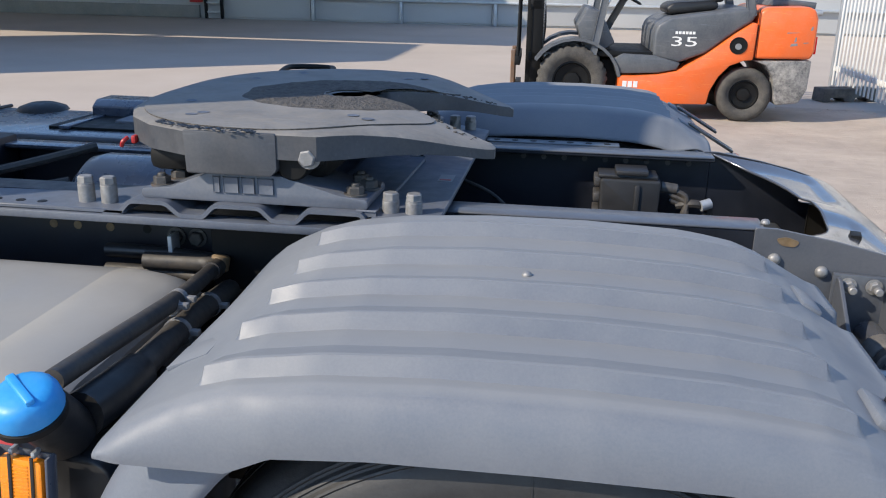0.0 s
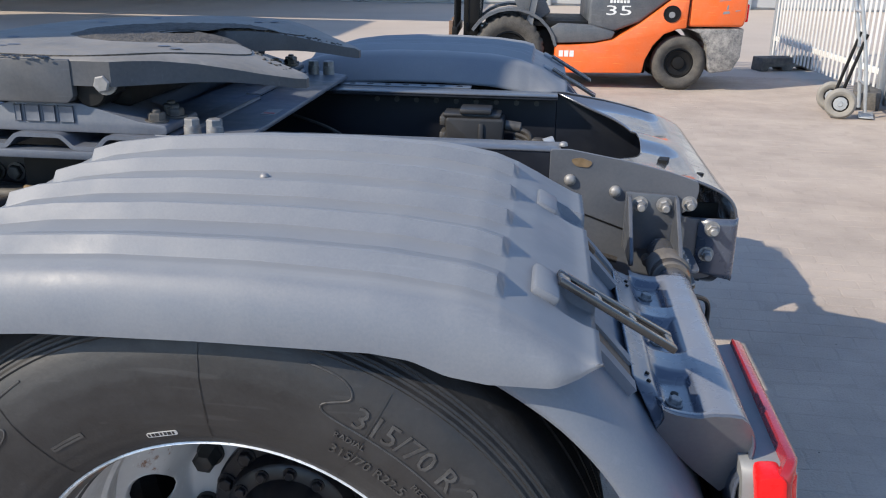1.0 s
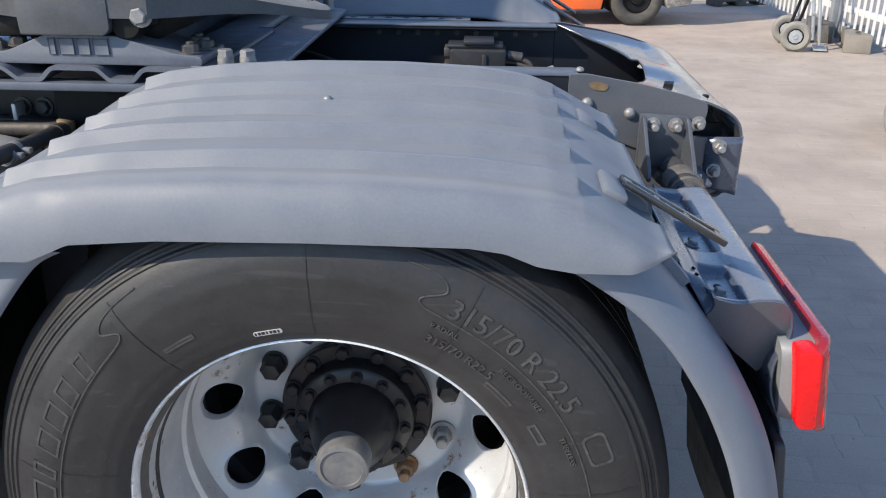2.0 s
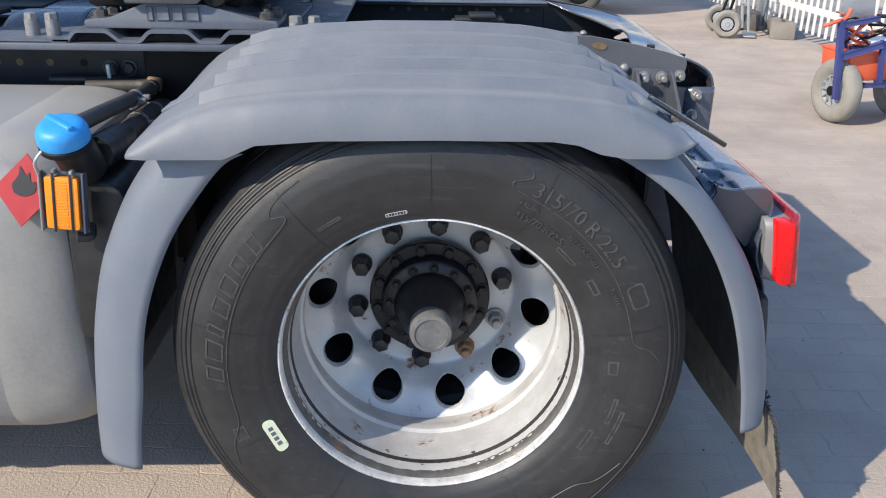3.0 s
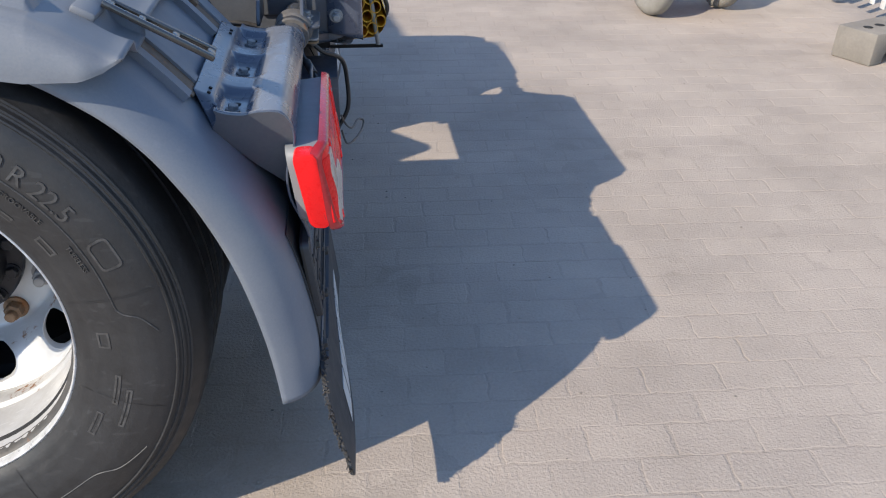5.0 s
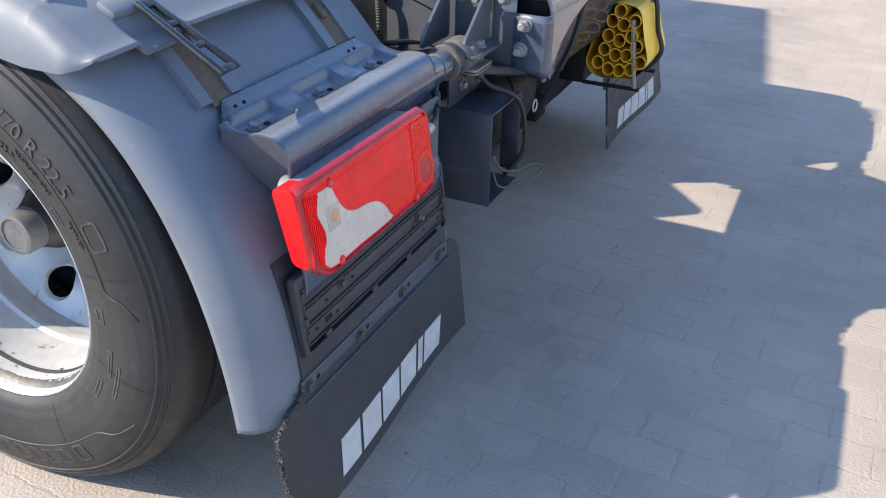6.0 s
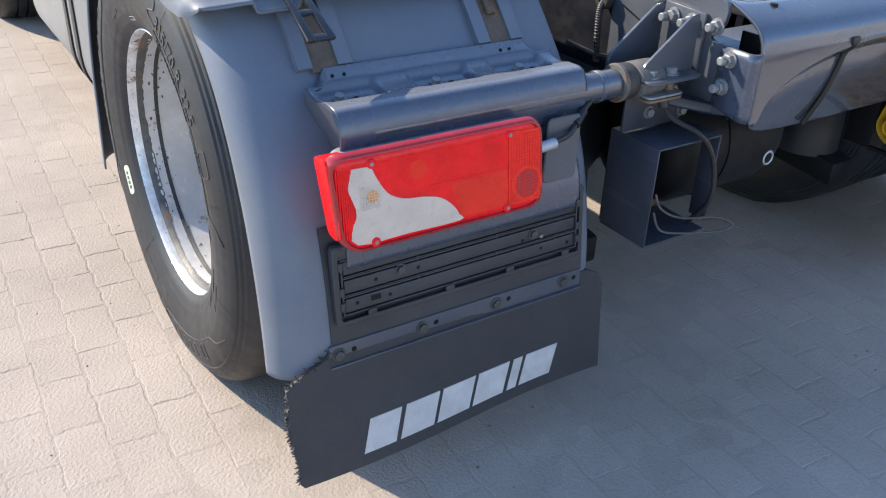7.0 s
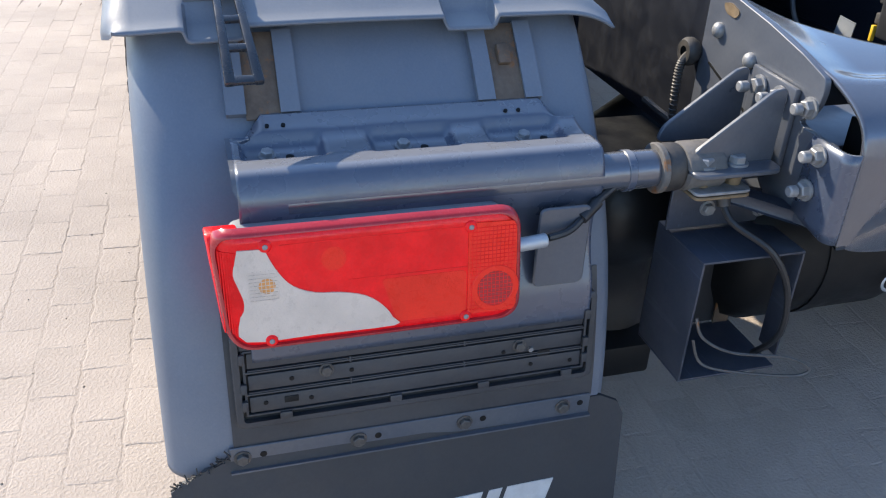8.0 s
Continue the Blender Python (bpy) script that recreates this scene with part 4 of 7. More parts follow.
# pressed rear cross member with a scooped front edge and a bulged field in its rear face
bm = bmesh.new()
loops = []
NY = 140
REAR_TOP = [(p.x, p.z) for p in smooth_path([(0.42, 0, 0.973), (0.56, 0, 0.953), (0.65, 0, 0.933), (0.71, 0, 0.914), (0.750, 0, 0.898), (0.776, 0, 0.882), (0.792, 0, 0.862), (0.799, 0, 0.836)], 8)]
for i in range(NY + 1):
    u = -1 + 2 * i / NY
    y = YC + u * ((YF - YN) / 2 - 0.009)
    q = 1 - abs(u) ** 3.2
    xf = 0.42 + 0.20 * q
    top = [(x, z) for x, z in REAR_TOP if x > xf + 0.002]
    n_top = 40
    prof = []
    full = [(xf, interp(xf, REAR_TOP))] + top
    run = [0.0]
    for p, r in zip(full, full[1:]):
        run.append(run[-1] + math.hypot(r[0] - p[0], r[1] - p[1]))
    for k in range(n_top):
        d = run[-1] * k / (n_top - 1)
        x = interp(d, [(w, p[0]) for w, p in zip(run, full)])
        z = interp(d, [(w, p[1]) for w, p in zip(run, full)])
        # a shallow dish behind the scoop
        dish = 0.016 * smooth01((0.72 - x) / 0.05) * max(smooth01((0.20 - abs(y - yd)) / 0.12) for yd in (YN + 0.17, YF - 0.17))
        prof.append((x, z - 0.012 * q * (1 - k / (n_top - 1)) - dish))
    arc = math.sqrt(max(0.0, 1 - ((y - YC) / 0.358) ** 2))
    crown, zb = 0.700 + 0.128 * arc, 0.700 - 0.068 * arc
    falls = [0.836 + (crown + 0.0005 - 0.836) * k / 8 for k in range(1, 9)] + [crown - (crown - zb) * 0.12 * k / 8 for k in range(1, 9)] + [crown - (crown - zb) * (0.12 + 0.88 * k / 28) for k in range(1, 29)]
    for z in falls:
        w = max(0.0, crown - z)
        prof.append((0.800 - 0.020 * smooth01(w / 0.022) - 0.055 * (w / 0.20) ** 2, z))
    xe = prof[-1][0]
    prof.append((xe - 0.004, zb - 0.004))
    prof.append((xe - 0.040, zb + 0.004))
    loops.append([(x, y, z) for x, z in prof])
rings(bm, loops, False)
thick(part("rear_cross_member", bm, "mirror_paint", chassis, "shiny pressed steel rear cross member with a bulged field", angle=40), 0.006)
part("cable_strap", tube([(0.801, 1.185, 0.838), (0.800, 1.184, 0.824), (0.785, 1.183, 0.804), (0.780, 1.180, 0.770), (0.774, 1.176, 0.735), (0.766, 1.170, 0.700), (0.745, 1.160, 0.640)], 0.0060, 8), "black", chassis, "black cable across the cross member")
part("cable_clip", box(0.792, 0.806, 1.172, 1.196, 0.826, 0.840, 0.003), "black", chassis)
# the rear face is folded round both ends into an ear, over which the corner stays open
for y, s in ((YN - 0.012, 1), (YF + 0.012, -1)):
    fold = [(0.716, y), (0.760, y), (0.782, y)] + [(0.782 + 0.018 * math.sin(radians(a)), y + s * 0.018 * (1 - math.cos(radians(a)))) for a in range(15, 91, 15)] + [(0.800, y + s * 0.0205)]
    b = bmesh.new()
    rows = []
    for k in range(9):
        z = 0.838 - 0.136 * k / 8
        rows.append([(x + (0.006 if k in (0, 8) and j == 0 else 0.0), yy, z + (0.016 * (0.800 - x) / 0.084 if k == 8 else 0.0)) for j, (x, yy) in enumerate(fold)])
    rings(b, rows, False)
    thick(part("end_ear", b, "paint_gloss", chassis, "folded ear of the rear cross member", angle=40), 0.006, -s)
    # added black plate inside the open corner, in place of its shade
    part("inner_web", box(0.690, 0.770, y + s * 0.085, y + s * 0.091, 0.705, 0.850, 0.002), "mast", chassis)
# slot and oval hole in the top of the cross member, rust patch by the joint
part("slot", slab((0.655, 1.075, 0.9110), (0.667, 1.125, 0.9080), 0.022, 0.010), "mast", chassis)
part("hole", cyl((0.728, 1.00, 0.890), (0.7283, 1.00, 0.9078), 0.008, seg=14), "mast", chassis)
part("rust_patch", prism(rounded([(0.440, 0.952), (0.462, 0.957), (0.488, 0.948), (0.480, 0.936), (0.452, 0.938)], 0.008), YN - 0.0062, YN - 0.003, "y"), "brass", chassis, "rust patch in the paint")
same_mesh("rivet", HEX["rivet"], chassis, facing((0.425, 0.935, 0.9715), (0, 0, 1), 0, 0.7), "rusty round rivet")
for p in ((0.442, YN - 0.004, 0.908), (0.538, YN - 0.004, 0.887)):
    same_mesh("rivet", HEX["rivet"], chassis, facing(p, (0, -1, 0), 0, 0.95), "bright round bolt head")
for p in ((0.693, YN - 0.004, 0.867), (0.744, YN - 0.013, 0.817), (0.737, YN - 0.013, 0.761)):
    same_mesh("bolt", HEX["m16"], chassis, facing(p, (0, -1, 0), p[0] * 800, 0.9), "zinc hexagon bolt")
    part("bolt_end", cyl((p[0], p[1] - 0.016, p[2]), (p[0], p[1] - 0.030, p[2]), 0.0085, seg=12, bev=0.002), "zinc", chassis)
for p in ((0.693, YF + 0.004, 0.868), (0.744, YF + 0.013, 0.817)):
    same_mesh("bolt", HEX["m16"], chassis, facing(p, (0, 1, 0), p[0] * 800), "zinc hexagon bolt")
part("seam_line", slab((0.43, YN - 0.0045, 0.850), (0.66, YN - 0.0045, 0.770), 0.004, 0.003), "mast", chassis)


# -- mudguard bracket on the rail end
def hanger(flip):
    s = -1 if flip else 1
    mir = lambda y: 2 * YC - y if flip else y
    g = group("mudguard_hanger", truck, "grey steel bracket that clamps the mudguard tube")
    part("back_plate", prism([(0.560, 0.765), (0.668, 0.765), (0.668, 0.886), (0.560, 0.890)], mir(0.882), mir(0.892), "y", 0.003, 2), "paint", g)
    for x in (0.566, 0.662):
        poly = rounded([(mir(0.872), 0.888), (mir(0.852), 0.886), (mir(0.740), 0.800), (mir(0.733), 0.776), (mir(0.872), 0.772)], 0.012, 4)
        part("gusset", prism(poly, x - 0.004, x + 0.004, "x", 0.0015, 1), "paint", g, "triangular steel gusset")
    part("base_plate", prism(rounded([(0.625, mir(0.728)), (0.700, mir(0.728)), (0.700, mir(0.872)), (0.625, mir(0.872))], 0.02, 5), 0.770, 0.778, "z", 0.002, 1), "paint", g)
    for y in (0.757, 0.810):
        same_mesh("bolt", HEX["m16"], g, facing((0.668, mir(y), 0.778), (0, 0, 1), y * 700, 0.95), "zinc clamp bolt")
        part("spacer", cyl((0.668, mir(y), 0.770), (0.668, mir(y), 0.748), 0.012, seg=14), "brass", g, "yellowed brass spacer")
    for x, z in ((0.590, 0.866), (0.640, 0.866)):
        same_mesh("bolt", HEX["m16"], g, facing((x, mir(0.880), z), (0, -s, 0), 20, 0.9), "zinc hexagon bolt")
        part("bolt_end", cyl((x, mir(0.858), z), (x, mir(0.842), z), 0.0085, seg=12, bev=0.002), "zinc", g)
    for z0 in (0.738, 0.745):
        part("clamp_plate", prism(rounded([(0.646, mir(0.735)), (0.696, mir(0.735)), (0.696, mir(0.828)), (0.646, mir(0.828))], 0.012, 4), z0 - 0.0025, z0 + 0.0025, "z", 0.001, 1), "brass" if z0 < 0.740 else "zinc", g, "clamp plate with rust")
    b = lathe([(0.028, 0.700), (0.034, 0.702), (0.036, 0.708), (0.036, 0.722), (0.034, 0.728), (0.028, 0.729)], (0.640, 0, 0.768), 28)
    if flip:
        for v in b.verts:
            v.co.y = 2 * YC - v.co.y
    part("rubber_bush", b, "hose", g, "black rubber bush on the tube")
    part("bush_ring", cyl((0.640, mir(0.690), 0.768), (0.640, mir(0.701), 0.768), 0.0375, seg=28, bev=0.002), "rough_cast", g, "rusty ring")
    part("cast_clamp", prism([(0.640 + 0.040 * math.cos(a * math.pi / 9) * (1.12 if math.cos(a * math.pi / 9) > 0.5 else 1), 0.768 + 0.036 * math.sin(a * math.pi / 9)) for a in range(18)], mir(0.728), mir(0.79), "y", 0.006, 2), "rough_cast", g, "dusty cast clamp")
    part("support_tube", cyl((0.640, mir(0.16), 0.768), (0.640, mir(0.87), 0.768), 0.0285, seg=28), "mirror_paint", g, "shiny grey support tube")
    part("tube_collar", cyl((0.640, mir(0.640), 0.768), (0.640, mir(0.652), 0.768), 0.0305, seg=28, bev=0.001), "paint_gloss", g)
    part("bolt_end", cyl((0.612, mir(0.862), 0.752), (0.612, mir(0.835), 0.752), 0.012, seg=14, bev=0.002), "bolt_dark", g)
    return g


hanger(False)
hanger(True)


# -- rear lamp carrier, lamp, panel, strip and flap
def lamp_carrier(flip):
    mir = lambda y: 2 * YC - y if flip else y
    g = group("lamp_carrier", truck, "pressed grey steel lamp carrier over the tube")
    ys = list(np.linspace(0.098, 0.600, 100))
    bm = bmesh.new()
    loops = []
    low = [(0.592, 0.799), (0.600, 0.809), (0.616, 0.8145), (0.645, 0.8135), (0.660, 0.798), (0.668, 0.771), (0.663, 0.738), (0.652, 0.708), (0.655, 0.66), (0.678, 0.60), (0.682, 0.545)]
    upper = [(0.512, 0.838), (0.526, 0.831), (0.540, 0.825)]
    dip = [(0.545, 0.818), (0.551, 0.806), (0.562, 0.800), (0.580, 0.798)]
    field = [(0.546, 0.820), (0.556, 0.815), (0.574, 0.811), (0.592, 0.810)]
    walls = smooth_path([(x, 0, z) for x, z in upper + dip + low], 4)
    fields = smooth_path([(x, 0, z) for x, z in upper + field + [(0.600, 0.812), (0.608, 0.8138)] + low[2:]], 4)
    for y in ys:
        lp = []
        for i, (p, f) in enumerate(zip(walls, fields)):
            u = i / len(walls)
            pocket = max(1 - smooth01((abs(y - yc) - hw) / 0.010) for yc, hw in ((0.165, 0.048), (0.345, 0.052), (0.512, 0.050)))
            q = p.lerp(f, 1 - pocket)
            # cut corners at both ends
            if u < 0.17:
                edge = min(y - 0.098, 0.600 - y)
                cut = max(0.0, 0.045 - edge) / 0.045
                q += Vector((0.030, 0, -0.052)) * cut * (1 - u / 0.17)
            lp.append((q.x, mir(y), q.z))
        loops.append(lp)
    outer = loops[0]
    rings(bm, loops, False)
    thick(part("pressed_plate", bm, "paint_gloss", g, "pressed plate with three bolt pockets", angle=50), 0.004)
    for y in (0.145, 0.333, 0.513):
        same_mesh("bolt", HEX["m10"], g, facing((0.569, mir(y), 0.800), (0.2, 0, 0.97), y * 500, 0.92), "zinc bolt in the pocket")
        part("plate_hole", cyl((0.573, mir(y + 0.030), 0.792), (0.5736, mir(y + 0.030), 0.8002), 0.0055, seg=12), "mast", g)
    for y in (0.150, 0.172, 0.495, 0.515):
        part("plate_hole", cyl((0.530, mir(y), 0.822), (0.535, mir(y), 0.8305), 0.003, seg=10), "mast", g)
    # flat slanted plate that closes the outer end down to the wing
    cheek = [(x, z) for x, y, z in outer[::2] if z > 0.668] + [(0.642, 0.672), (0.600, 0.712), (0.545, 0.775)]
    b = prism(cheek, mir(0.092), mir(0.0985), "y", 0.0)
    for v in b.verts:
        v.co.y += (-1 if flip else 1) * 0.40 * max(0.0, 0.800 - v.co.z)
    part("end_cheek", b, "paint", g, "flat slanted end plate")
    part("side_tab", prism(rounded([(mir(0.50), 0.742), (mir(0.578), 0.742), (mir(0.578), 0.615), (mir(0.50), 0.615)], 0.012, 4), 0.680, 0.686, "x", 0.002, 1), "paint", g)
    part("cable_plug", cyl((0.703, mir(0.462), 0.700), (0.703, mir(0.506), 0.704), 0.010, seg=14, bev=0.002), "galv", g, "pale blue cable plug")
    part("lamp_cable", tube([(0.700, mir(0.510), 0.705), (0.695, mir(0.545), 0.712), (0.672, mir(0.590), 0.738), (0.655, mir(0.635), 0.760)], 0.0055, 8), "black", g, "black lamp cable")
    part("cable_sleeve", tube([(0.686, mir(0.563), 0.722), (0.672, mir(0.592), 0.739)], 0.009, 10), "black", g)
    return g


lamp_carrier(False)
lamp_carrier(True)


def lamp_outline(grow=0.0):
    y0, y1 = 0.055 - grow, 0.462 + grow
    pts = [(y0 - 0.002, 0.768 + grow), (y1 - 0.002, 0.768 + grow), (y1 + 0.002, 0.603 - grow), (y0 + 0.012, 0.604 - grow)]
    return rounded(pts, 0.034, 7)


def tail_lamp(flip):
    mir = lambda y: 2 * YC - y if flip else y
    g = group("tail_lamp", truck, "long red tail lamp with a white corner lens")
    out = lamp_outline()
    mid = (0.256, 0.687)
    wrap = lambda y: 0.010 * smooth01((0.135 - y) / 0.08)
    scaled = lambda s, dy=0.0: [(mid[0] + (y - mid[0]) * s + dy, mid[1] + (z - mid[1]) * (1 - (1 - s) * 2.2)) for y, z in out]
    b = bmesh.new()
    back = lambda k, d: [(y - d * smooth01((0.13 - y) / 0.07), min(z, 0.753)) for y, z in scaled(k)]
    rings(b, [[(0.664, mir(y), z) for y, z in back(0.915, -0.010)], [(0.669, mir(y), z) for y, z in back(0.930, -0.010)], [(0.706 - wrap(y), mir(y), z) for y, z in back(0.966, -0.010)], [(0.7205 - wrap(y), mir(y), z) for y, z in back(0.977, -0.010)]], True, True, False)
    part("housing", b, "lamp_grey", g, "grey plastic lamp housing", angle=40)
    b = bmesh.new()
    rings(b, [[(0.7195 - wrap(y), mir(y), z) for y, z in back(0.980, -0.010)], [(0.722, mir(y), z) for y, z in scaled(1.0)], [(0.731, mir(y), z) for y, z in scaled(0.992)], [(0.735, mir(y), z) for y, z in scaled(0.978)], [(0.735, mir(y), z) for y, z in scaled(0.962)], [(0.731, mir(y), z) for y, z in scaled(0.954)]], True, False, False)
    part("lens_rim", b, "red_rim", g, "dark red lens rim", angle=60)
    b = bmesh.new()
    rings(b, [[(0.7312, mir(y), z) for y, z in scaled(0.955)], [(0.7335, mir(y), z) for y, z in scaled(0.930)]] + [[(0.7335, mir(y), z) for y, z in scaled(k)] for k in (0.905, 0.88, 0.855, 0.83, 0.80, 0.76)], True, False, True)
    part("lens", b, "red_lens", g, "clear red lens", angle=50)
    # side reflector set into the lamp's outer end
    b = prism(rounded([(0.676, 0.756), (0.7140, 0.757), (0.7140, 0.618), (0.682, 0.622)], 0.014, 5), mir(0.095), mir(0.0545), "y", 0.003, 2)
    for v in b.verts:
        v.co.y += (-1 if flip else 1) * (0.085 * (0.742 - v.co.z) + 0.10 * (v.co.x - 0.700))
    part("side_reflector", b, "red_reflex", g, "bright red side reflector")
    # white lens field
    ed = [(0.089, 0.745), (0.105, 0.745), (0.121, 0.743), (0.128, 0.729), (0.138, 0.710), (0.154, 0.691), (0.181, 0.679), (0.214, 0.675), (0.247, 0.666), (0.270, 0.648), (0.282, 0.630), (0.284, 0.618), (0.182, 0.619), (0.091, 0.620), (0.085, 0.649), (0.091, 0.663), (0.092, 0.678), (0.087, 0.695), (0.082, 0.712), (0.085, 0.728)]
    white = [(p.x, p.y) for p in smooth_path([(y, z, 0) for y, z in ed + ed[:1]], 3)][:-1]
    part("reversing_lens", prism([(mir(y), z) for y, z in white], 0.7325, 0.7352, "x"), "clear", g, "cloudy white reversing and indicator lens")
    for i in range(8):
        part("lens_rib", box(0.7351, 0.7356, mir(0.100 + i * 0.005), mir(0.1008 + i * 0.005), 0.676, 0.716), "clear", g)
        part("lens_rib", box(0.7351, 0.7356, mir(0.100), mir(0.136), 0.676 + i * 0.005, 0.6768 + i * 0.005), "clear", g)
    part("bulb_window", cyl((0.7345, mir(0.122), 0.695), (0.7354, mir(0.122), 0.695), 0.0105, seg=18), "bulb_amber", g, "amber bulb behind the lens")
    # orange field at the inner end
    part("fog_lens", prism(rounded([(mir(0.385), 0.752), (mir(0.452), 0.750), (mir(0.455), 0.620), (mir(0.385), 0.621)], 0.008, 4), 0.7325, 0.7350, "x"), "red_orange", g, "orange-red ribbed lens field")
    part("fog_ring", lathe([(0.034, 0.7351), (0.033, 0.7362), (0.026, 0.7364), (0.025, 0.7352)], (0, mir(0.424), 0.655), 36, "x"), "red_orange", g)
    for i in range(22):
        z = 0.626 + i * 0.0056
        part("lens_rib", box(0.7349, 0.7354, mir(0.388), mir(0.451), z, z + 0.0010), "red_lens", g)
    for i in range(11):
        part("lens_rib", box(0.7349, 0.7354, mir(0.390 + i * 0.0056), mir(0.391 + i * 0.0056), 0.625, 0.746), "red_lens", g)
    # brighter lower reflector field with its long seam
    part("reflector_field", prism(rounded([(mir(0.268), 0.686), (mir(0.383), 0.686), (mir(0.383), 0.622), (mir(0.288), 0.622)], 0.006, 3), 0.7325, 0.7338, "x"), "red_orange", g, "orange-red stop lens field")
    for z in (0.690, 0.7465):
        part("lens_rib", box(0.7330, 0.7340, mir(0.140 if z > 0.7 else 0.225), mir(0.384), z, z + 0.0012), "red_reflex", g)
    # vertical flutes round the outer end
    for i in range(9):
        y = 0.066 + i * 0.0030
        part("lens_rib", box(0.7325, 0.7346, mir(y), mir(y + 0.0016), 0.630, 0.742, 0), "red_lens", g)
    # darker bowls behind the red field
    part("bulb_bowl", cyl((0.7330, mir(0.424), 0.655), (0.7353, mir(0.424), 0.655), 0.025, seg=28), "red_rim", g, "dark bulb bowl behind the lens")
    part("bulb_bowl", cyl((0.7330, mir(0.207), 0.722), (0.7337, mir(0.207), 0.722), 0.016, seg=28), "red_orange", g)
    for y, z in ((0.123, 0.748), (0.388, 0.747), (0.383, 0.618), (0.123, 0.618)):
        part("screw_boss", cyl((0.726, mir(y), z), (0.7365, mir(y), z), 0.0085, seg=16, bev=0.002), "red_lens", g)
        part("screw", cyl((0.736, mir(y), z), (0.7380, mir(y), z), 0.0036, seg=14, bev=0.001), "zinc", g, "small bright screw")
    for i in range(26):
        y = 0.075 + i * 0.0115
        part("rim_tooth", box(0.727, 0.7325, mir(y), mir(y + 0.005), 0.7605, 0.7635), "red_rim", g)
    # the face leans forward towards its top and rounds off towards its outer end
    for o in g.children:
        bent = 0.0 if o.name.startswith("side_reflector") else 1.0
        deep = o.name.startswith("housing")
        for v in o.data.vertices:
            y = 2 * YC - v.co.y if flip else v.co.y
            k = bent * (max(0.0, (v.co.x - 0.664) / 0.060) if deep else 1.0)
            v.co.x -= -0.002 + 0.12 * (v.co.z - 0.618) + k * 0.032 * min(1.1, max(0.0, 0.100 - y) / 0.055) ** 2
    return g


tail_lamp(False)
tail_lamp(True)


def plate_panel(flip):
    """Black carrier panel below the lamp: three flat slats between double ribs in a rounded frame."""
    mir = lambda y: 2 * YC - y if flip else y
    g = group("ribbed_panel", truck, "black ribbed plastic carrier panel below the lamp")
    zc = 0.520
    lean = Matrix.Translation((0.6825, 0, zc)) @ pose(0, 0, 0, 0, -6.5, 0) @ Matrix.Translation((0, 0, -zc))

    def add(name, b, mat="panel"):
        b.transform(lean)
        if flip:
            for v in b.verts:
                v.co.y = 2 * YC - v.co.y
        part(name, b, mat, g)

    y0, y1, z0, z1 = 0.070, 0.612, 0.440, 0.590
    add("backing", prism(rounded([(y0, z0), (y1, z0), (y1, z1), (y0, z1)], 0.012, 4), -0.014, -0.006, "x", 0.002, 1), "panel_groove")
    # outer frame
    out_p = rounded([(y0, z0), (y1, z0), (y1, z1), (y0, z1)], 0.012, 4)
    in_p = rounded([(y0 + 0.010, z0 + 0.010), (y1 - 0.010, z0 + 0.010), (y1 - 0.010, z1 - 0.008), (y0 + 0.010, z1 - 0.008)], 0.006, 4)
    b = bmesh.new()
    rings(b, [[(-0.008, y, z) for y, z in out_p], [(0.002, y, z) for y, z in out_p], [(0.004, y + (0.002 if y < 0.3 else -0.002), z + (0.002 if z < 0.5 else -0.002)) for y, z in out_p], [(0.004, y, z) for y, z in in_p], [(-0.006, y, z) for y, z in in_p]], True)
    add("panel_frame", b)
    iy0, iy1 = y0 + 0.020, y1 - 0.020
    # flat top band, then the slats
    add("top_band", box(-0.006, 0.0005, y0 + 0.011, y1 - 0.011, 0.564, z1 - 0.009, 0.001))
    for za, zb in ((0.535, 0.559), (0.500, 0.524), (0.464, 0.489)):
        add("slat", box(-0.006, 0.0010, iy0, iy1, za, zb, 0.0015))
    for zz in (0.5275, 0.4925, 0.5610, 0.459):
        add("rib", box(-0.006, 0.0024, iy0 - 0.004, iy1 + 0.004, zz, zz + 0.0030, 0.0008))
    for zz in (0.5322, 0.4972):
        add("rib", box(-0.006, 0.0018, iy0, iy1, zz - 0.0012, zz + 0.0006, 0.0005))
    for yy in (iy0 - 0.006, iy1 + 0.002):
        add("inner_rim", box(-0.006, 0.0024, yy, yy + 0.004, 0.459, 0.563, 0.001))
    for yy in (0.232, 0.402):
        for zz in (0.527, 0.492):
            add("rib_link", box(-0.005, 0.0032, yy, yy + 0.003, zz - 0.001, zz + 0.008, 0.0006))
    for yy in (0.130, 0.290, 0.425, 0.560):
        add("clip", box(-0.002, 0.006, yy, yy + 0.018, z0 + 0.010, z0 + 0.021, 0.002))
    for zz in (0.470, 0.498, 0.545):
        add("clip", box(-0.002, 0.007, y1 - 0.020, y1 - 0.010, zz, zz + 0.016, 0.002))
        add("clip", box(-0.002, 0.007, y0 + 0.009, y0 + 0.018, zz, zz + 0.016, 0.002))
    for yy, zz in ((0.138, 0.474), (0.520, 0.490)):
        add("slot", box(0.0008, 0.0022, yy, yy + 0.020, zz, zz + 0.010, 0.001), "mast")
    for yy, zz in ((0.199, 0.518), (0.490, 0.513)):
        p = lean @ Vector((0.001, mir(yy), zz))
        same_mesh("screw", HEX["m10d"], g, facing(p, (1, 0, 0.1), 10, 0.85), "flat dull screw")
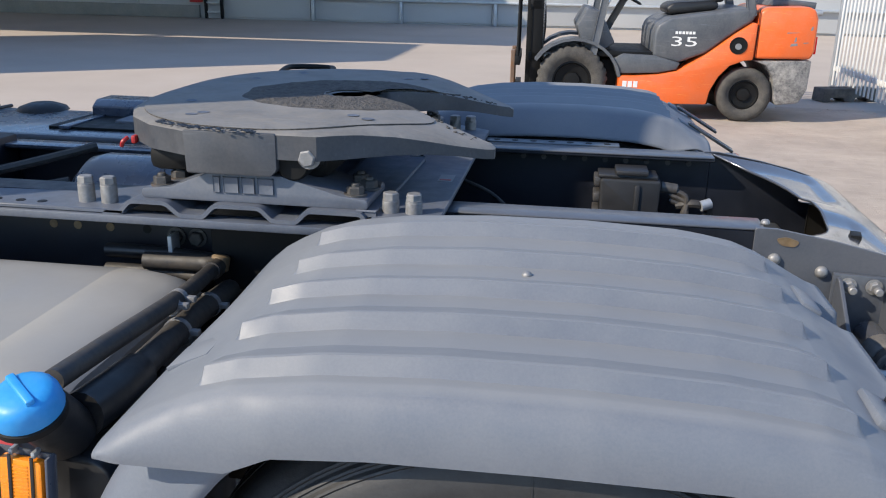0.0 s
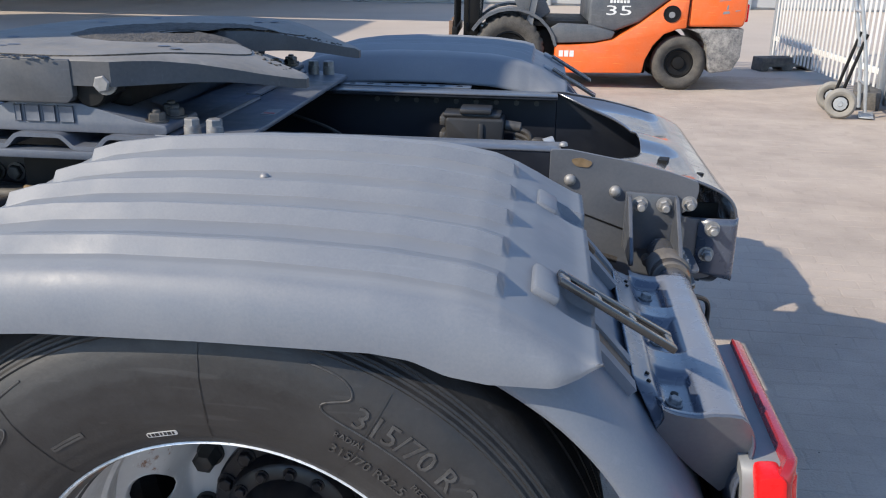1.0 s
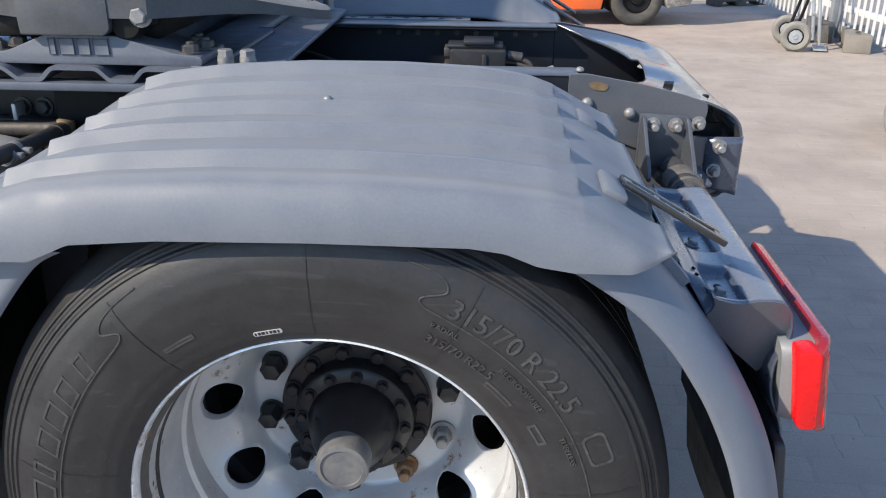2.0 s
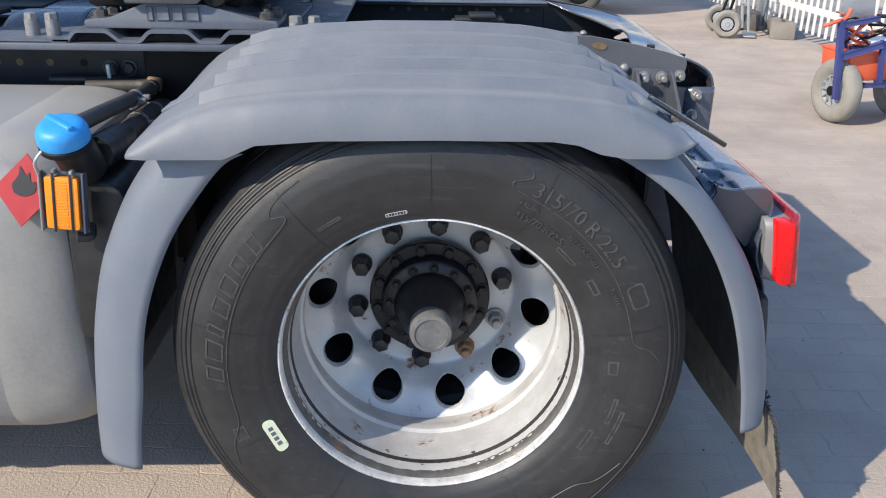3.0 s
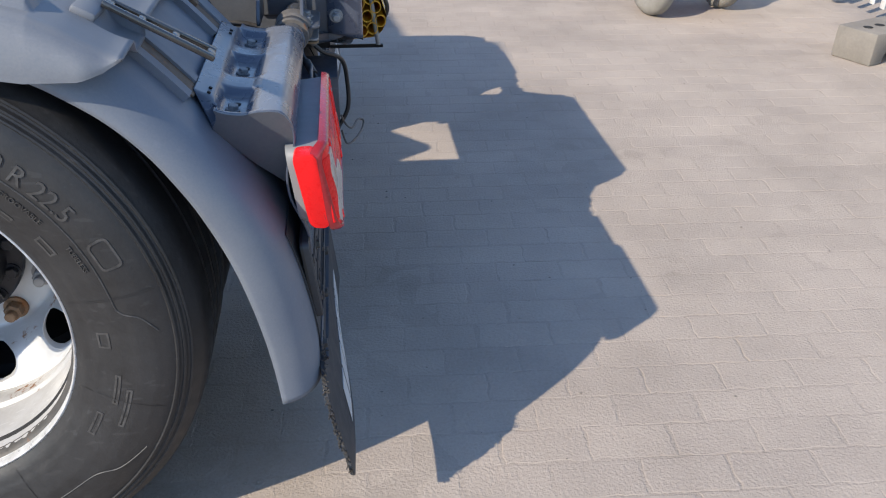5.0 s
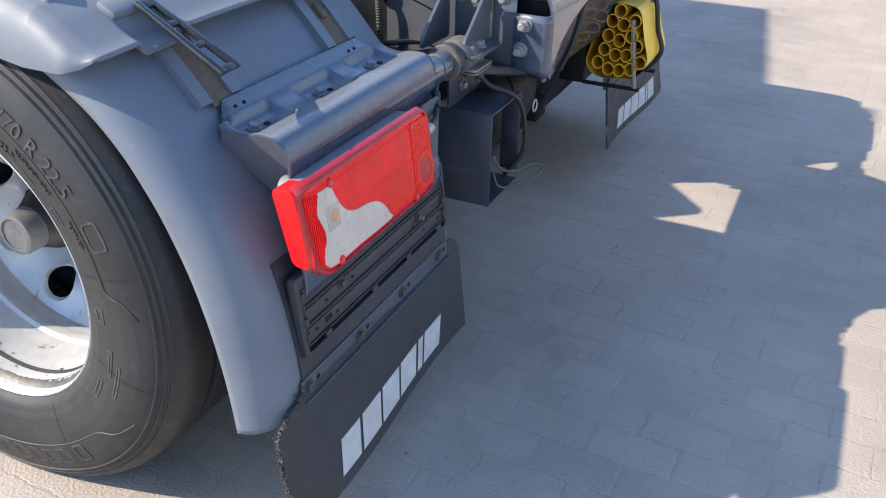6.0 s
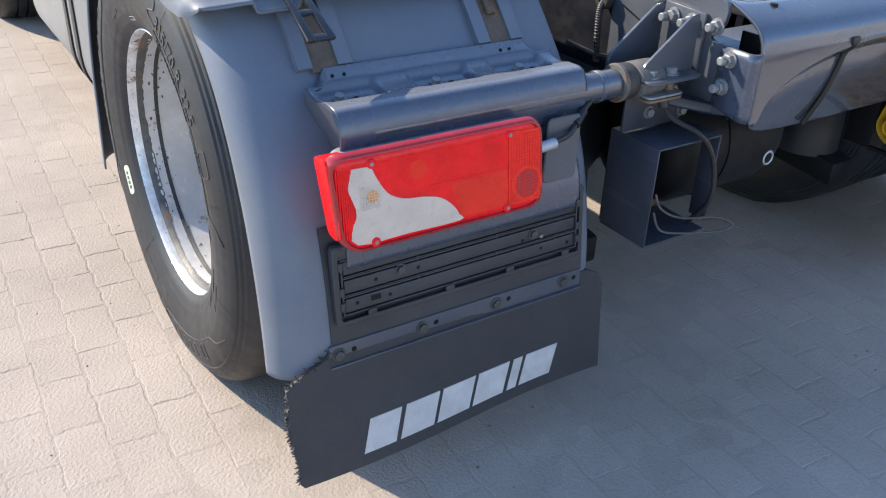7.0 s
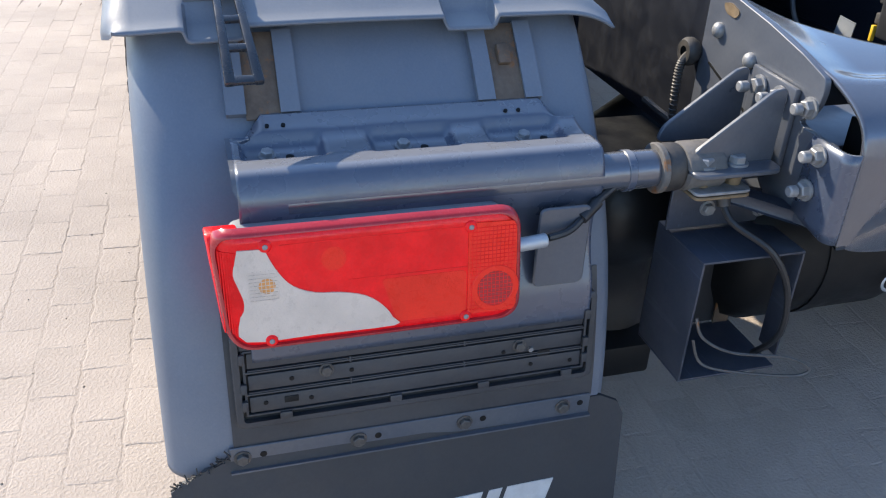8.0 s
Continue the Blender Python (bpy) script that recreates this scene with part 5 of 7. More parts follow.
    for i, (yy, zz) in enumerate(((0.102, 0.548), (0.175, 0.549), (0.150, 0.512), (0.235, 0.512), (0.112, 0.478), (0.176, 0.476), (0.520, 0.548), (0.572, 0.548), (0.465, 0.505), (0.510, 0.478), (0.575, 0.475))):
        p = lean @ Vector((0.0008, mir(yy), zz))
        part("small_hole", cyl(p, p + Vector((0.0012, 0, 0)), 0.0034, seg=10), "mast", g)
    p = lean @ Vector((0.001, mir(0.508), 0.505))
    part("screw", cyl(p, p + Vector((0.004, 0, 0)), 0.004, seg=12), "zinc", g, "bright screw")
    return g


plate_panel(False)
plate_panel(True)


def mud_flap(flip):
    mir = lambda y: 2 * YC - y if flip else y
    g = group("mud_flap", truck, "black rubber mud flap with white block marks and a torn edge")
    rng = random.Random(5)

    def face_x(y, z):
        """The flap swings back towards its lower edge, more at its outer corner, and is a little wavy."""
        k = max(0.0, 0.40 - z) / 0.24
        return 0.683 + k * (0.050 - 0.022 * smooth01(y / 0.6)) + 0.004 * k * math.sin(9.0 * y)

    # outline, with a torn and frayed outer edge
    left = []
    for i in range(46):
        z = 0.160 + 0.186 * i / 45
        y = -0.032 + 0.004 * math.sin(z * 40) + rng.uniform(-0.003, 0.003)
        left.append((y, z))
    left[0] = (-0.022, 0.154)
    tear = [(-0.022 + 0.0105 * i + rng.uniform(-0.004, 0.004), 0.350 + 0.0055 * i + rng.uniform(-0.003, 0.003)) for i in range(8)]
    right = [(0.684, 0.150 + 0.20 * i / 8) for i in range(9)]
    low = [(-0.022 + (0.684 + 0.022) * i / 14, 0.154 - 0.004 * i / 14) for i in range(1, 14)]
    poly = low + right + [(0.672, 0.375), (0.640, 0.392), (0.10, 0.394)] + tear[::-1] + left[::-1]
    b = prism([(y, z) for y, z in poly], -0.0035, 0.0035, "x", 0)
    bmesh.ops.triangulate(b, faces=[f for f in b.faces if len(f.verts) > 4])
    for k in range(2):
        bmesh.ops.subdivide_edges(b, edges=[e for e in b.edges if e.calc_length() > 0.08], cuts=1)
        bmesh.ops.triangulate(b, faces=[f for f in b.faces if len(f.verts) > 3])
    for v in b.verts:
        v.co.x += face_x(v.co.y, v.co.z)
        v.co.y = mir(v.co.y)
    bmesh.ops.recalc_face_normals(b, faces=b.faces)
    for f in b.faces:
        f.material_index = 1 if f.normal.x < -0.5 else 0
    # the wheel throws sand on the front face
    part("rubber_sheet", b, "flap", g, "black rubber sheet, sanded on the wheel's side", angle=30, slots=("flap_sanded",))
    # its upper part runs up the wing behind the panel
    skin = [p for p in smooth_path([(x, 0, z) for x, z in REAR_OUT], 4) if 0.385 < p.z < 0.625]
    b = sheet([(p.x, p.z) for p in skin], (mir(0.062), mir(0.622)), 0.002, lambda p, a: (p.x + 0.001, a, p.y))
    part("upper_sheet", b, "panel", g, "black backing sheet against the wing")
    # frayed cords along the torn edge
    b = bmesh.new()
    for i in range(90):
        z = 0.165 + 0.178 * i / 89
        x = face_x(-0.03, z)
        y = -0.030 + 0.004 * math.sin(z * 40)
        slab((x + rng.uniform(-0.003, 0.003), mir(y + 0.004), z), (x + rng.uniform(-0.006, 0.006), mir(y - rng.uniform(0.002, 0.009)), z + rng.uniform(-0.005, 0.003)), 0.0018, 0.0018, bm=b)
    for i in range(46):
        u = rng.random()
        p = Vector((face_x(0, 0.36) + 0.002, -0.026 + 0.085 * u, 0.349 + 0.045 * u))
        q = p + Vector((rng.uniform(-0.006, 0.008), rng.uniform(-0.010, 0.006), rng.uniform(-0.004, 0.010)))
        slab((p.x, mir(p.y), p.z), (q.x, mir(q.y), q.z), 0.0018, 0.0018, bm=b)
    part("frayed_edge", b, "hose", g, "frayed cord ends of the torn edge")
    # fixing strip
    b = prism(rounded([(mir(0.055), 0.363), (mir(0.620), 0.363), (mir(0.620), 0.402), (mir(0.055), 0.404)], 0.003, 2), 0.6868, 0.6905, "x", 0.001, 1)
    part("fixing_strip", b, "paint", g, "grey steel fixing strip")
    part("strip_lip", slab((0.694, mir(0.055), 0.3635), (0.694, mir(0.620), 0.3635), 0.010, 0.003), "paint", g)
    for y in (0.073, 0.243, 0.409, 0.573):
        same_mesh("bolt", HEX["m10d"], g, facing((0.6902, mir(y), 0.385), (1, 0, 0), y * 400, 1.0), "dull hexagon bolt")
        yy = y + 0.030
        part("strip_hole", cyl((0.6898, mir(yy), 0.3865), (0.6912, mir(yy), 0.3865), 0.0052, seg=12), "mast", g)
    # white marks as plain slanted blocks
    for y0, y1 in WHITE_SPANS:
        if flip:
            y0, y1 = 0.655 - y1, 0.655 - y0
        b = bmesh.new()
        lo, hi, n = 0.178, 0.243, 8
        sl = -0.020 if flip else 0.020
        at_y = lambda i, z: y0 + (y1 - y0) * i / n + sl * (z - lo) / (hi - lo)
        row = lambda z, k: [(face_x(at_y(i, z), z) + 0.0036 + k, mir(at_y(i, z)), z) for i in range(n + 1)]
        rings(b, [row(lo, -0.001), row(lo, 0.0012)] + [row(lo + (hi - lo) * q / 4, 0.0012) for q in (1, 2, 3)] + [row(hi, 0.0012), row(hi, -0.001)], False)
        part("white_mark", b, "worn_white", g, "white printed block")
    return g


WHITE_SPANS = [(0.098, 0.166), (0.176, 0.252), (0.260, 0.338), (0.346, 0.424), (0.434, 0.458), (0.466, 0.548)]
mud_flap(False)
mud_flap(True)

# -- open sheet-metal box behind the near wheel, with a wire and a cable
g = group("wedge_holder", truck, "empty dark sheet-metal wedge holder under the rail end")
bx0, bx1, by0, by1, bz0, bz1 = 0.600, 0.734, 0.748, 0.915, 0.440, 0.650
part("side_sheet", box(bx0, bx1, by0 - 0.004, by0, bz0, bz1, 0.001), "paint_dark", g)
part("side_sheet", box(bx0 + 0.09, bx1, by1, by1 + 0.004, bz0 + 0.02, bz1, 0.001), "paint_dark", g)
part("top_sheet", box(bx0, bx1, by0 - 0.004, by1 + 0.004, bz1, bz1 + 0.004, 0.001), "paint_dark", g)
part("back_sheet", box(bx0 - 0.008, bx0 - 0.004, by0, by1, bz0, bz1, 0.001), "box_grey", g)
part("bottom_sheet", box(bx0, bx1, by0 - 0.004, by1 + 0.004, bz0 - 0.004, bz0, 0.001), "paint_dark", g)
part("back_post", box(bx0, bx0 + 0.004, by0 + 0.03, by0 + 0.055, bz0, bz1, 0.001), "strap_brown", g)
part("back_post", box(bx0, bx0 + 0.004, by1 - 0.03, by1, bz0, bz1, 0.001), "strap_brown", g)
part("top_flange", prism([(0.735, 0.658), (0.920, 0.658), (0.940, 0.700), (0.800, 0.738), (0.735, 0.738)], bx0 + 0.03, bx0 + 0.036, "x", 0.001, 1), "paint_dark", g)
part("top_rib", slab((bx0 + 0.045, 0.78, 0.735), (bx1 - 0.01, 0.93, 0.700), 0.02, 0.02, 0.006), "paint_dark", g)
for y, z in ((0.800, 0.690), (0.895, 0.680)):
    same_mesh("bolt", HEX["m10"], g, facing((bx0 + 0.036, y, z), (1, 0, 0), 10), "zinc bolt")
part("wire_loop", tube([(bx1 + 0.004, by0 + 0.002, 0.560), (bx1 + 0.016, by0 + 0.012, 0.530), (bx1 + 0.030, by0 + 0.06, 0.505), (bx1 + 0.045, by0 + 0.15, 0.492), (bx1 + 0.06, by0 + 0.185, 0.475), (bx1 + 0.055, by0 + 0.16, 0.462), (bx1 + 0.035, by0 + 0.07, 0.470), (bx1 + 0.015, by0 + 0.02, 0.480), (bx1 + 0.004, by0 + 0.004, 0.520)], 0.0024, 6), "bolt_dark", g, "bent steel wire loop")
part("cable", tube([(0.668, 0.795, 0.735), (0.700, 0.800, 0.700), (bx1 + 0.010, 0.850, 0.665), (bx1 + 0.022, 0.885, 0.60), (bx1 + 0.020, 0.895, 0.52), (bx1 - 0.02, 0.89, 0.455)], 0.0055, 8), "black", g, "black cable over the box")
part("cable_gland", cyl((0.668, 0.795, 0.742), (0.680, 0.796, 0.715), 0.013, 0.010, 14), "hose", g)
# grommet with ribbed cable in the rail's web
g = group("cable_gland", truck, "ribbed cable in a rubber grommet in the rail")
part("grommet", lathe([(0.010, 0.868), (0.020, 0.868), (0.024, 0.874), (0.024, 0.884), (0.018, 0.893)], (0.386, 0, 0.856), 20), "hose", g)
rb = [(0.386, 0.885, 0.856), (0.392, 0.864, 0.838), (0.396, 0.860, 0.79), (0.396, 0.866, 0.72)]
for p in smooth_path(rb, 9):
    part("cable_ring", lathe([(0.0065, -0.002), (0.0082, 0.0), (0.0065, 0.002)], p, 10, "z"), "hose", g)
part("ribbed_cable", tube([(0.386, 0.885, 0.856), (0.392, 0.864, 0.838), (0.396, 0.860, 0.79), (0.396, 0.866, 0.72)], 0.0068, 8, 8), "hose", g)
part("brake_pipe", tube([(0.30, 0.86, 0.74), (0.40, 0.865, 0.735), (0.50, 0.87, 0.75), (0.55, 0.875, 0.74)], 0.007, 8), "hose", g)
for sy in (YN - 0.10, YF + 0.10):
    sp = group("air_spring", truck, "black rubber air spring under the rail")
    part("bellows", lathe([(0.0, 0.66), (0.085, 0.66), (0.105, 0.640), (0.118, 0.600), (0.122, 0.56), (0.116, 0.52), (0.100, 0.49), (0.088, 0.47), (0.092, 0.40), (0.095, 0.33), (0.0, 0.33)], (0.36, sy, 0), 32, "z"), "black", sp, angle=50)
    part("top_plate", prism([(0.24, sy - 0.10), (0.50, sy - 0.10), (0.50, sy + 0.10), (0.24, sy + 0.10)], 0.661, 0.686, "z", 0.004, 1), "mast", sp)
    part("spring_arm", prism([(0.05, 0.30), (0.50, 0.26), (0.50, 0.328), (0.05, 0.40)], sy - 0.05, sy + 0.05, "y", 0.008, 2), "mast", sp)
# air tank and axle stay under the rear end
part("air_tank", lathe([(0.0, 0.86), (0.09, 0.87), (0.138, 0.895), (0.150, 0.93), (0.150, 1.18), (0.138, 1.215), (0.09, 1.24), (0.0, 1.25)], (0.53, 0, 0.575), 36), "mast", truck, "black cylindrical air tank", angle=50)
part("tank_band", cyl((0.53, 1.02, 0.575), (0.53, 1.05, 0.575), 0.153, seg=36), "mast", truck)
part("pull_ring", lathe([(0.012, 0.0), (0.015, 0.002), (0.018, 0.0), (0.015, -0.002)], (0.690, 1.15, 0.540), 18, "x"), "galv", truck, "small steel drain ring")
part("shock_hose", tube([(0.45, 0.92, 0.70), (0.50, 0.95, 0.55), (0.45, 1.0, 0.45)], 0.012, 8), "hose", truck)

# -- fifth wheel coupling on its corrugated plate
mp = group("mounting_plate", truck, "corrugated grey steel mounting plate on the rails")
wave = []
for x, hi in ((-0.94, 0), (-0.906, 0), (-0.884, 1), (-0.809, 1), (-0.778, 0), (-0.724, 0), (-0.700, 1), (-0.606, 1), (-0.580, 0), (-0.526, 0), (-0.502, 1), (-0.392, 1)):
    wave.append((x, 0.964 + 0.025 * hi))
wp = rounded(wave + [(-0.392, 0.5), (-0.94, 0.5)], 0.008, 3)
wp = [p for p in wp if p[1] > 0.9]
part("corrugated_plate", sheet(wp, (0.745, 2 * YC - 0.745), 0.009, lambda p, a: (p.x, a, p.y)), "cast", mp, "corrugated plate", angle=30)
for flip in (False, True):
    poly = [(-1.45, 0.745), (-0.90, 0.745), (-0.90, 1.06), (-0.94, 0.96), (-1.06, 0.875), (-1.45, 0.850)]
    part("side_plate", prism([(x, 2 * YC - y if flip else y) for x, y in poly], 0.9645, 0.9735, "z", 0.002, 1), "cast", mp, "flat side plate")
part("edge_rail", box(-1.45, -0.40, 0.738, 0.790, 0.946, 0.9635, 0.003), "cast", mp)
part("rear_plate", prism([(-0.372, 0.70), (-0.235, 0.80), (-0.235, 2 * YC - 0.80), (-0.372, 2 * YC - 0.70)], 0.976, 0.988, "z", 0.002, 1), "cast", mp, "flat rear plate with a worn label")
part("slant_rib", slab((-0.385, 0.76, 0.992), (-0.372, 1.28, 0.996), 0.035, 0.010, 0.003), "cast", mp)
part("plate_label", prism([(-0.290, 1.08), (-0.255, 1.08), (-0.255, 1.15), (-0.290, 1.15)], 0.988, 0.9888, "z"), "lamp_grey", mp, "worn pale label")
part("label_bar", box(-0.286, -0.259, 1.092, 1.102, 0.9887, 0.9893), "red_sign", mp)
for x in (-1.15, -1.10, -1.205):
    part("plate_hole", cyl((x, 0.775, 0.973), (x, 0.775, 0.9745), 0.010, seg=14), "mast", mp)
for ysd in (0, 1):
    mir = (lambda y: 2 * YC - y) if ysd else (lambda y: y)
    for x in (-1.010, -0.958, -0.342, -0.294):
        s = group("spacer_stud", mp, "tall zinc spacer stud with a hexagon head")
        part("sleeve", cyl((x, mir(0.800), 0.970), (x, mir(0.800), 1.012), 0.0175, seg=20, bev=0.001), "zinc", s)
        same_mesh("bolt", HEX["stud"], s, facing((x, mir(0.800), 1.012), (0, 0, 1), x * 900, 0.92))

fw = group("fifth_wheel", truck, "worn grey fifth wheel coupling with greasy top plate")
# top plate outline, mirrored about the middle line
half = [(-1.020, 0.0), (-1.015, 0.16), (-0.985, 0.30), (-0.930, 0.41), (-0.850, 0.495), (-0.755, 0.545), (-0.480, 0.545), (-0.400, 0.490), (-0.170, 0.318), (-0.150, 0.296), (-0.150, 0.272), (-0.180, 0.250), (-0.310, 0.175), (-0.400, 0.110), (-0.455, 0.070), (-0.520, 0.056), (-0.580, 0.040), (-0.600, 0.0)]
near = [(x, YC - y) for x, y in half]
far = [(x, YC + y) for x, y in half]
outline2 = near + far[-2:0:-1]


def plate_z(x, y):
    """The plate is flat and droops towards its two horns."""
    return 1.152 - 0.062 * smooth01((x + 0.46) / 0.36) ** 1.2


fine = []
for i, p in enumerate(outline2):
    q = outline2[(i + 1) % len(outline2)]
    for k in range(4):
        fine.append((p[0] + (q[0] - p[0]) * k / 4, p[1] + (q[1] - p[1]) * k / 4))
bm = bmesh.new()
inset = []
cx, cy = -0.62, YC
for x, y in fine:
    d = Vector((cx - x, cy - y))
    d = d.normalized() * 0.012 if d.length > 0.15 else Vector((0, 0))
    inset.append((x + d.x, y + d.y))
rings(bm, [[(x, y, plate_z(x, y) - 0.055 + 0.028 * smooth01((x + 0.45) / 0.25)) for x, y in fine], [(x, y, plate_z(x, y) - 0.006) for x, y in fine], [(x, y, plate_z(x, y)) for x, y in inset]], True, True, False)
# top face as a dense fan of rows
tops = [v for v in bm.verts][-len(inset):]
bm.faces.new(tops)
bmesh.ops.triangulate(bm, faces=[f for f in bm.faces if len(f.verts) > 4])
for _ in range(2):
    long_edges = [e for e in bm.edges if e.calc_length() > 0.10]
    bmesh.ops.subdivide_edges(bm, edges=long_edges, cuts=1)
    bmesh.ops.triangulate(bm, faces=[f for f in bm.faces if len(f.verts) > 3])
bmesh.ops.recalc_face_normals(bm, faces=bm.faces)
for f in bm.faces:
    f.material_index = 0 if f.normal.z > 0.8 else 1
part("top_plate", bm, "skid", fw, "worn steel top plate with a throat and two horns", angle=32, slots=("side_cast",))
pad_half = [(-1.000, 0.0), (-0.995, 0.15), (-0.965, 0.28), (-0.908, 0.388), (-0.835, 0.462), (-0.745, 0.512), (-0.645, 0.530), (-0.555, 0.522), (-0.470, 0.475), (-0.405, 0.415), (-0.350, 0.345), (-0.300, 0.255), (-0.310, 0.195), (-0.400, 0.130), (-0.460, 0.090), (-0.525, 0.078), (-0.590, 0.060), (-0.615, 0.0)]
side_pts = [(p.x, p.y) for p in smooth_path([(x, y, 0) for x, y in pad_half], 4)]
pad = [(x, YC - y) for x, y in side_pts] + [(x, YC + y) for x, y in side_pts[-2:0:-1]]
bm = bmesh.new()
rings(bm, [[(x, y, plate_z(x, y) - 0.001) for x, y in pad], [(x, y, plate_z(x, y) + 0.003) for x, y in pad]], True, False, True)
bmesh.ops.triangulate(bm, faces=[f for f in bm.faces if len(f.verts) > 4])
bmesh.ops.recalc_face_normals(bm, faces=bm.faces)
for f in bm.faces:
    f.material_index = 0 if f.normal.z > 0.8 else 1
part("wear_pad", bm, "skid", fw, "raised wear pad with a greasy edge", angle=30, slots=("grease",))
# dark crumbs of grease along the edge of the pad
rg = random.Random(8)
bm = None
for i, (x, y) in enumerate(pad):
    q = pad[(i + 1) % len(pad)]
    for k in range(22 if -0.85 < x < -0.60 and y < YC else 0):
        u = rg.random()
        b = bmesh.new()
        sz = rg.uniform(0.0008, 0.0022)
        bmesh.ops.create_icosphere(b, subdivisions=1, radius=sz)
        px, py = x + (q[0] - x) * u + rg.uniform(-0.007, 0.007), y + (q[1] - y) * u + rg.uniform(-0.030, 0.004)
        for v in b.verts:
            v.co = Vector((v.co.x * 2.6 + px, v.co.y * 1.6 + py, v.co.z * 0.4 + plate_z(px, py) + 0.001))
        bm = merge(bm, b)
ob = part("grease_crumbs", bm, "hub", fw, "black crumbs of grease along the pad", angle=60)
ob["kind"] = "stuff"
# wear ring and grease round the throat
bm = bmesh.new()
rg = random.Random(3)
loops = []
for r in np.linspace(0.062, 0.262, 15):
    lp = []
    for i in range(90):
        a = radians(36 + 288 * i / 89)
        rr = r * (1 + 0.06 * noise.noise((math.cos(a) * 3, math.sin(a) * 3, 1.0)))
        x, y = -0.555 + rr * math.cos(a), YC + rr * math.sin(a)
        h = 0.0035 * noise.noise((x * 30, y * 30, 0)) + 0.003 * noise.noise((x * 80, y * 80, 3)) + 0.004
        h *= smooth01((0.262 - r) / 0.03) * smooth01((r - 0.06) / 0.02)
        lp.append((x, y, plate_z(x, y) + h + 0.0028))
    loops.append(lp)
rings(bm, loops, False)
part("grease_ring", bm, "grease", fw, "crumbly black grease round the throat", angle=80)
bm = None
for sgn in (-1, 1):
    for i in range(46):
        u = i / 45
        x = -0.46 + 0.26 * u + rg.uniform(-0.01, 0.01)
        y = YC + sgn * (0.078 + 0.17 * u + rg.uniform(0.0, 0.045))
        sz = rg.uniform(0.002, 0.006)
        b = bmesh.new()
        bmesh.ops.create_icosphere(b, subdivisions=1, radius=sz)
        for v in b.verts:
            v.co = Vector((v.co.x * rg.uniform(0.7, 1.4), v.co.y * rg.uniform(0.7, 1.4), v.co.z * 0.5)) + Vector((x, y, plate_z(x, y) + sz * 0.1))
        bm = merge(bm, b)
ob = part("dried_grease", bm, "grease", fw, "lumps of dried grease along the throat", angle=60)
ob["kind"] = "stuff"
part("throat_jaw", lathe([(0.068, 1.10), (0.068, 1.135), (0.060, 1.140), (0.052, 1.135), (0.052, 1.10)], (-0.555, YC, 0), 40, "z"), "mast", fw, "black locking jaw")
part("under_body", box(-0.88, -0.48, YC - 0.46, YC + 0.46, 1.040, 1.098, 0.02), "mast", fw)
for sgn in (-1, 1):
    yb = YC + sgn * 0.545
    # side block with the pivot bolt
    b = prism(rounded([(-0.752, 1.062), (-0.575, 1.062), (-0.562, 1.075), (-0.562, 1.1485), (-0.756, 1.1485)], 0.004, 2), yb - sgn * 0.08, yb + sgn * 0.003, "y", 0.002, 2)
    part("side_block", b, "side_cast", fw, "grey cast side block")
    # web and pin are near black to paint the dark of the pivot recess
    part("pivot_web", prism([(-0.565, 1.070), (-0.480, 1.080), (-0.480, 1.140), (-0.565, 1.146)], yb - sgn * 0.06, yb - sgn * 0.020, "y", 0.003, 1), "mast", fw)
    same_mesh("bolt", HEX["m24"], fw, facing((-0.500, yb - sgn * 0.018, 1.102), (0, sgn, 0), 12, 0.95), "big zinc pivot bolt")
    part("pivot_pin", cyl((-0.535, yb - sgn * 0.10, 1.085), (-0.535, yb - sgn * 0.015, 1.085), 0.034, seg=24, bev=0.004), "mast", fw)
    # pedestal casting
    y0, y1 = YC + sgn * 0.36, YC + sgn * 0.525
    poly = rounded([(-0.865, 0.998), (-0.382, 0.998), (-0.382, 1.018), (-0.440, 1.024), (-0.560, 1.058), (-0.712, 1.060), (-0.800, 1.024), (-0.865, 1.018)], 0.008, 3)
    part("pedestal", prism(poly, y0, y1, "y", 0.004, 2), "cast", fw, "grey cast pedestal with raised plain blocks")
    for i, (xa, xb) in enumerate(((-0.705, -0.692), (-0.683, -0.652), (-0.644, -0.618), (-0.610, -0.578))):
        part("raised_block", box(xa, xb, y1 - sgn * 0.004, y1 + sgn * 0.003, 1.020, 1.052, 0.0015), "cast", fw)
    for x, dy in ((-0.832, -0.030), (-0.820, -0.090), (-0.795, -0.135), (-0.415, -0.030), (-0.400, -0.090), (-0.43, -0.14)):
        same_mesh("bolt", HEX["m16d"], fw, facing((x, y1 + sgn * dy, 1.020), (0, 0, 1), x * 700, 1.1), "hexagon bolt with a stud end")
        part("stud_end", cyl((x, y1 + sgn * dy, 1.034), (x, y1 + sgn * dy, 1.046), 0.009, seg=12, bev=0.002), "bolt_dark", fw)
for sgn in (-1, 1):
    for x, dy in ((-0.80, 0.40), (-0.785, 0.372), (-0.46, 0.33), (-0.42, 0.36), (-0.88, 0.22)):
        z = plate_z(x, 0)
        part("plate_dimple", lathe([(0.014, 0.0008), (0.013, 0.0012), (0.010, 0.0002), (0.0, 0.0002)], (x, YC + sgn * dy, z + 0.003), 20, "z"), "cast", fw)
part("release_handle", tube([(-0.86, YC + 0.46, 1.08), (-0.88, YC + 0.58, 1.09), (-0.80, YC + 0.66, 1.10), (-0.68, YC + 0.66, 1.10), (-0.62, YC + 0.60, 1.10)], 0.011, 10), "mast", fw, "bent release handle")
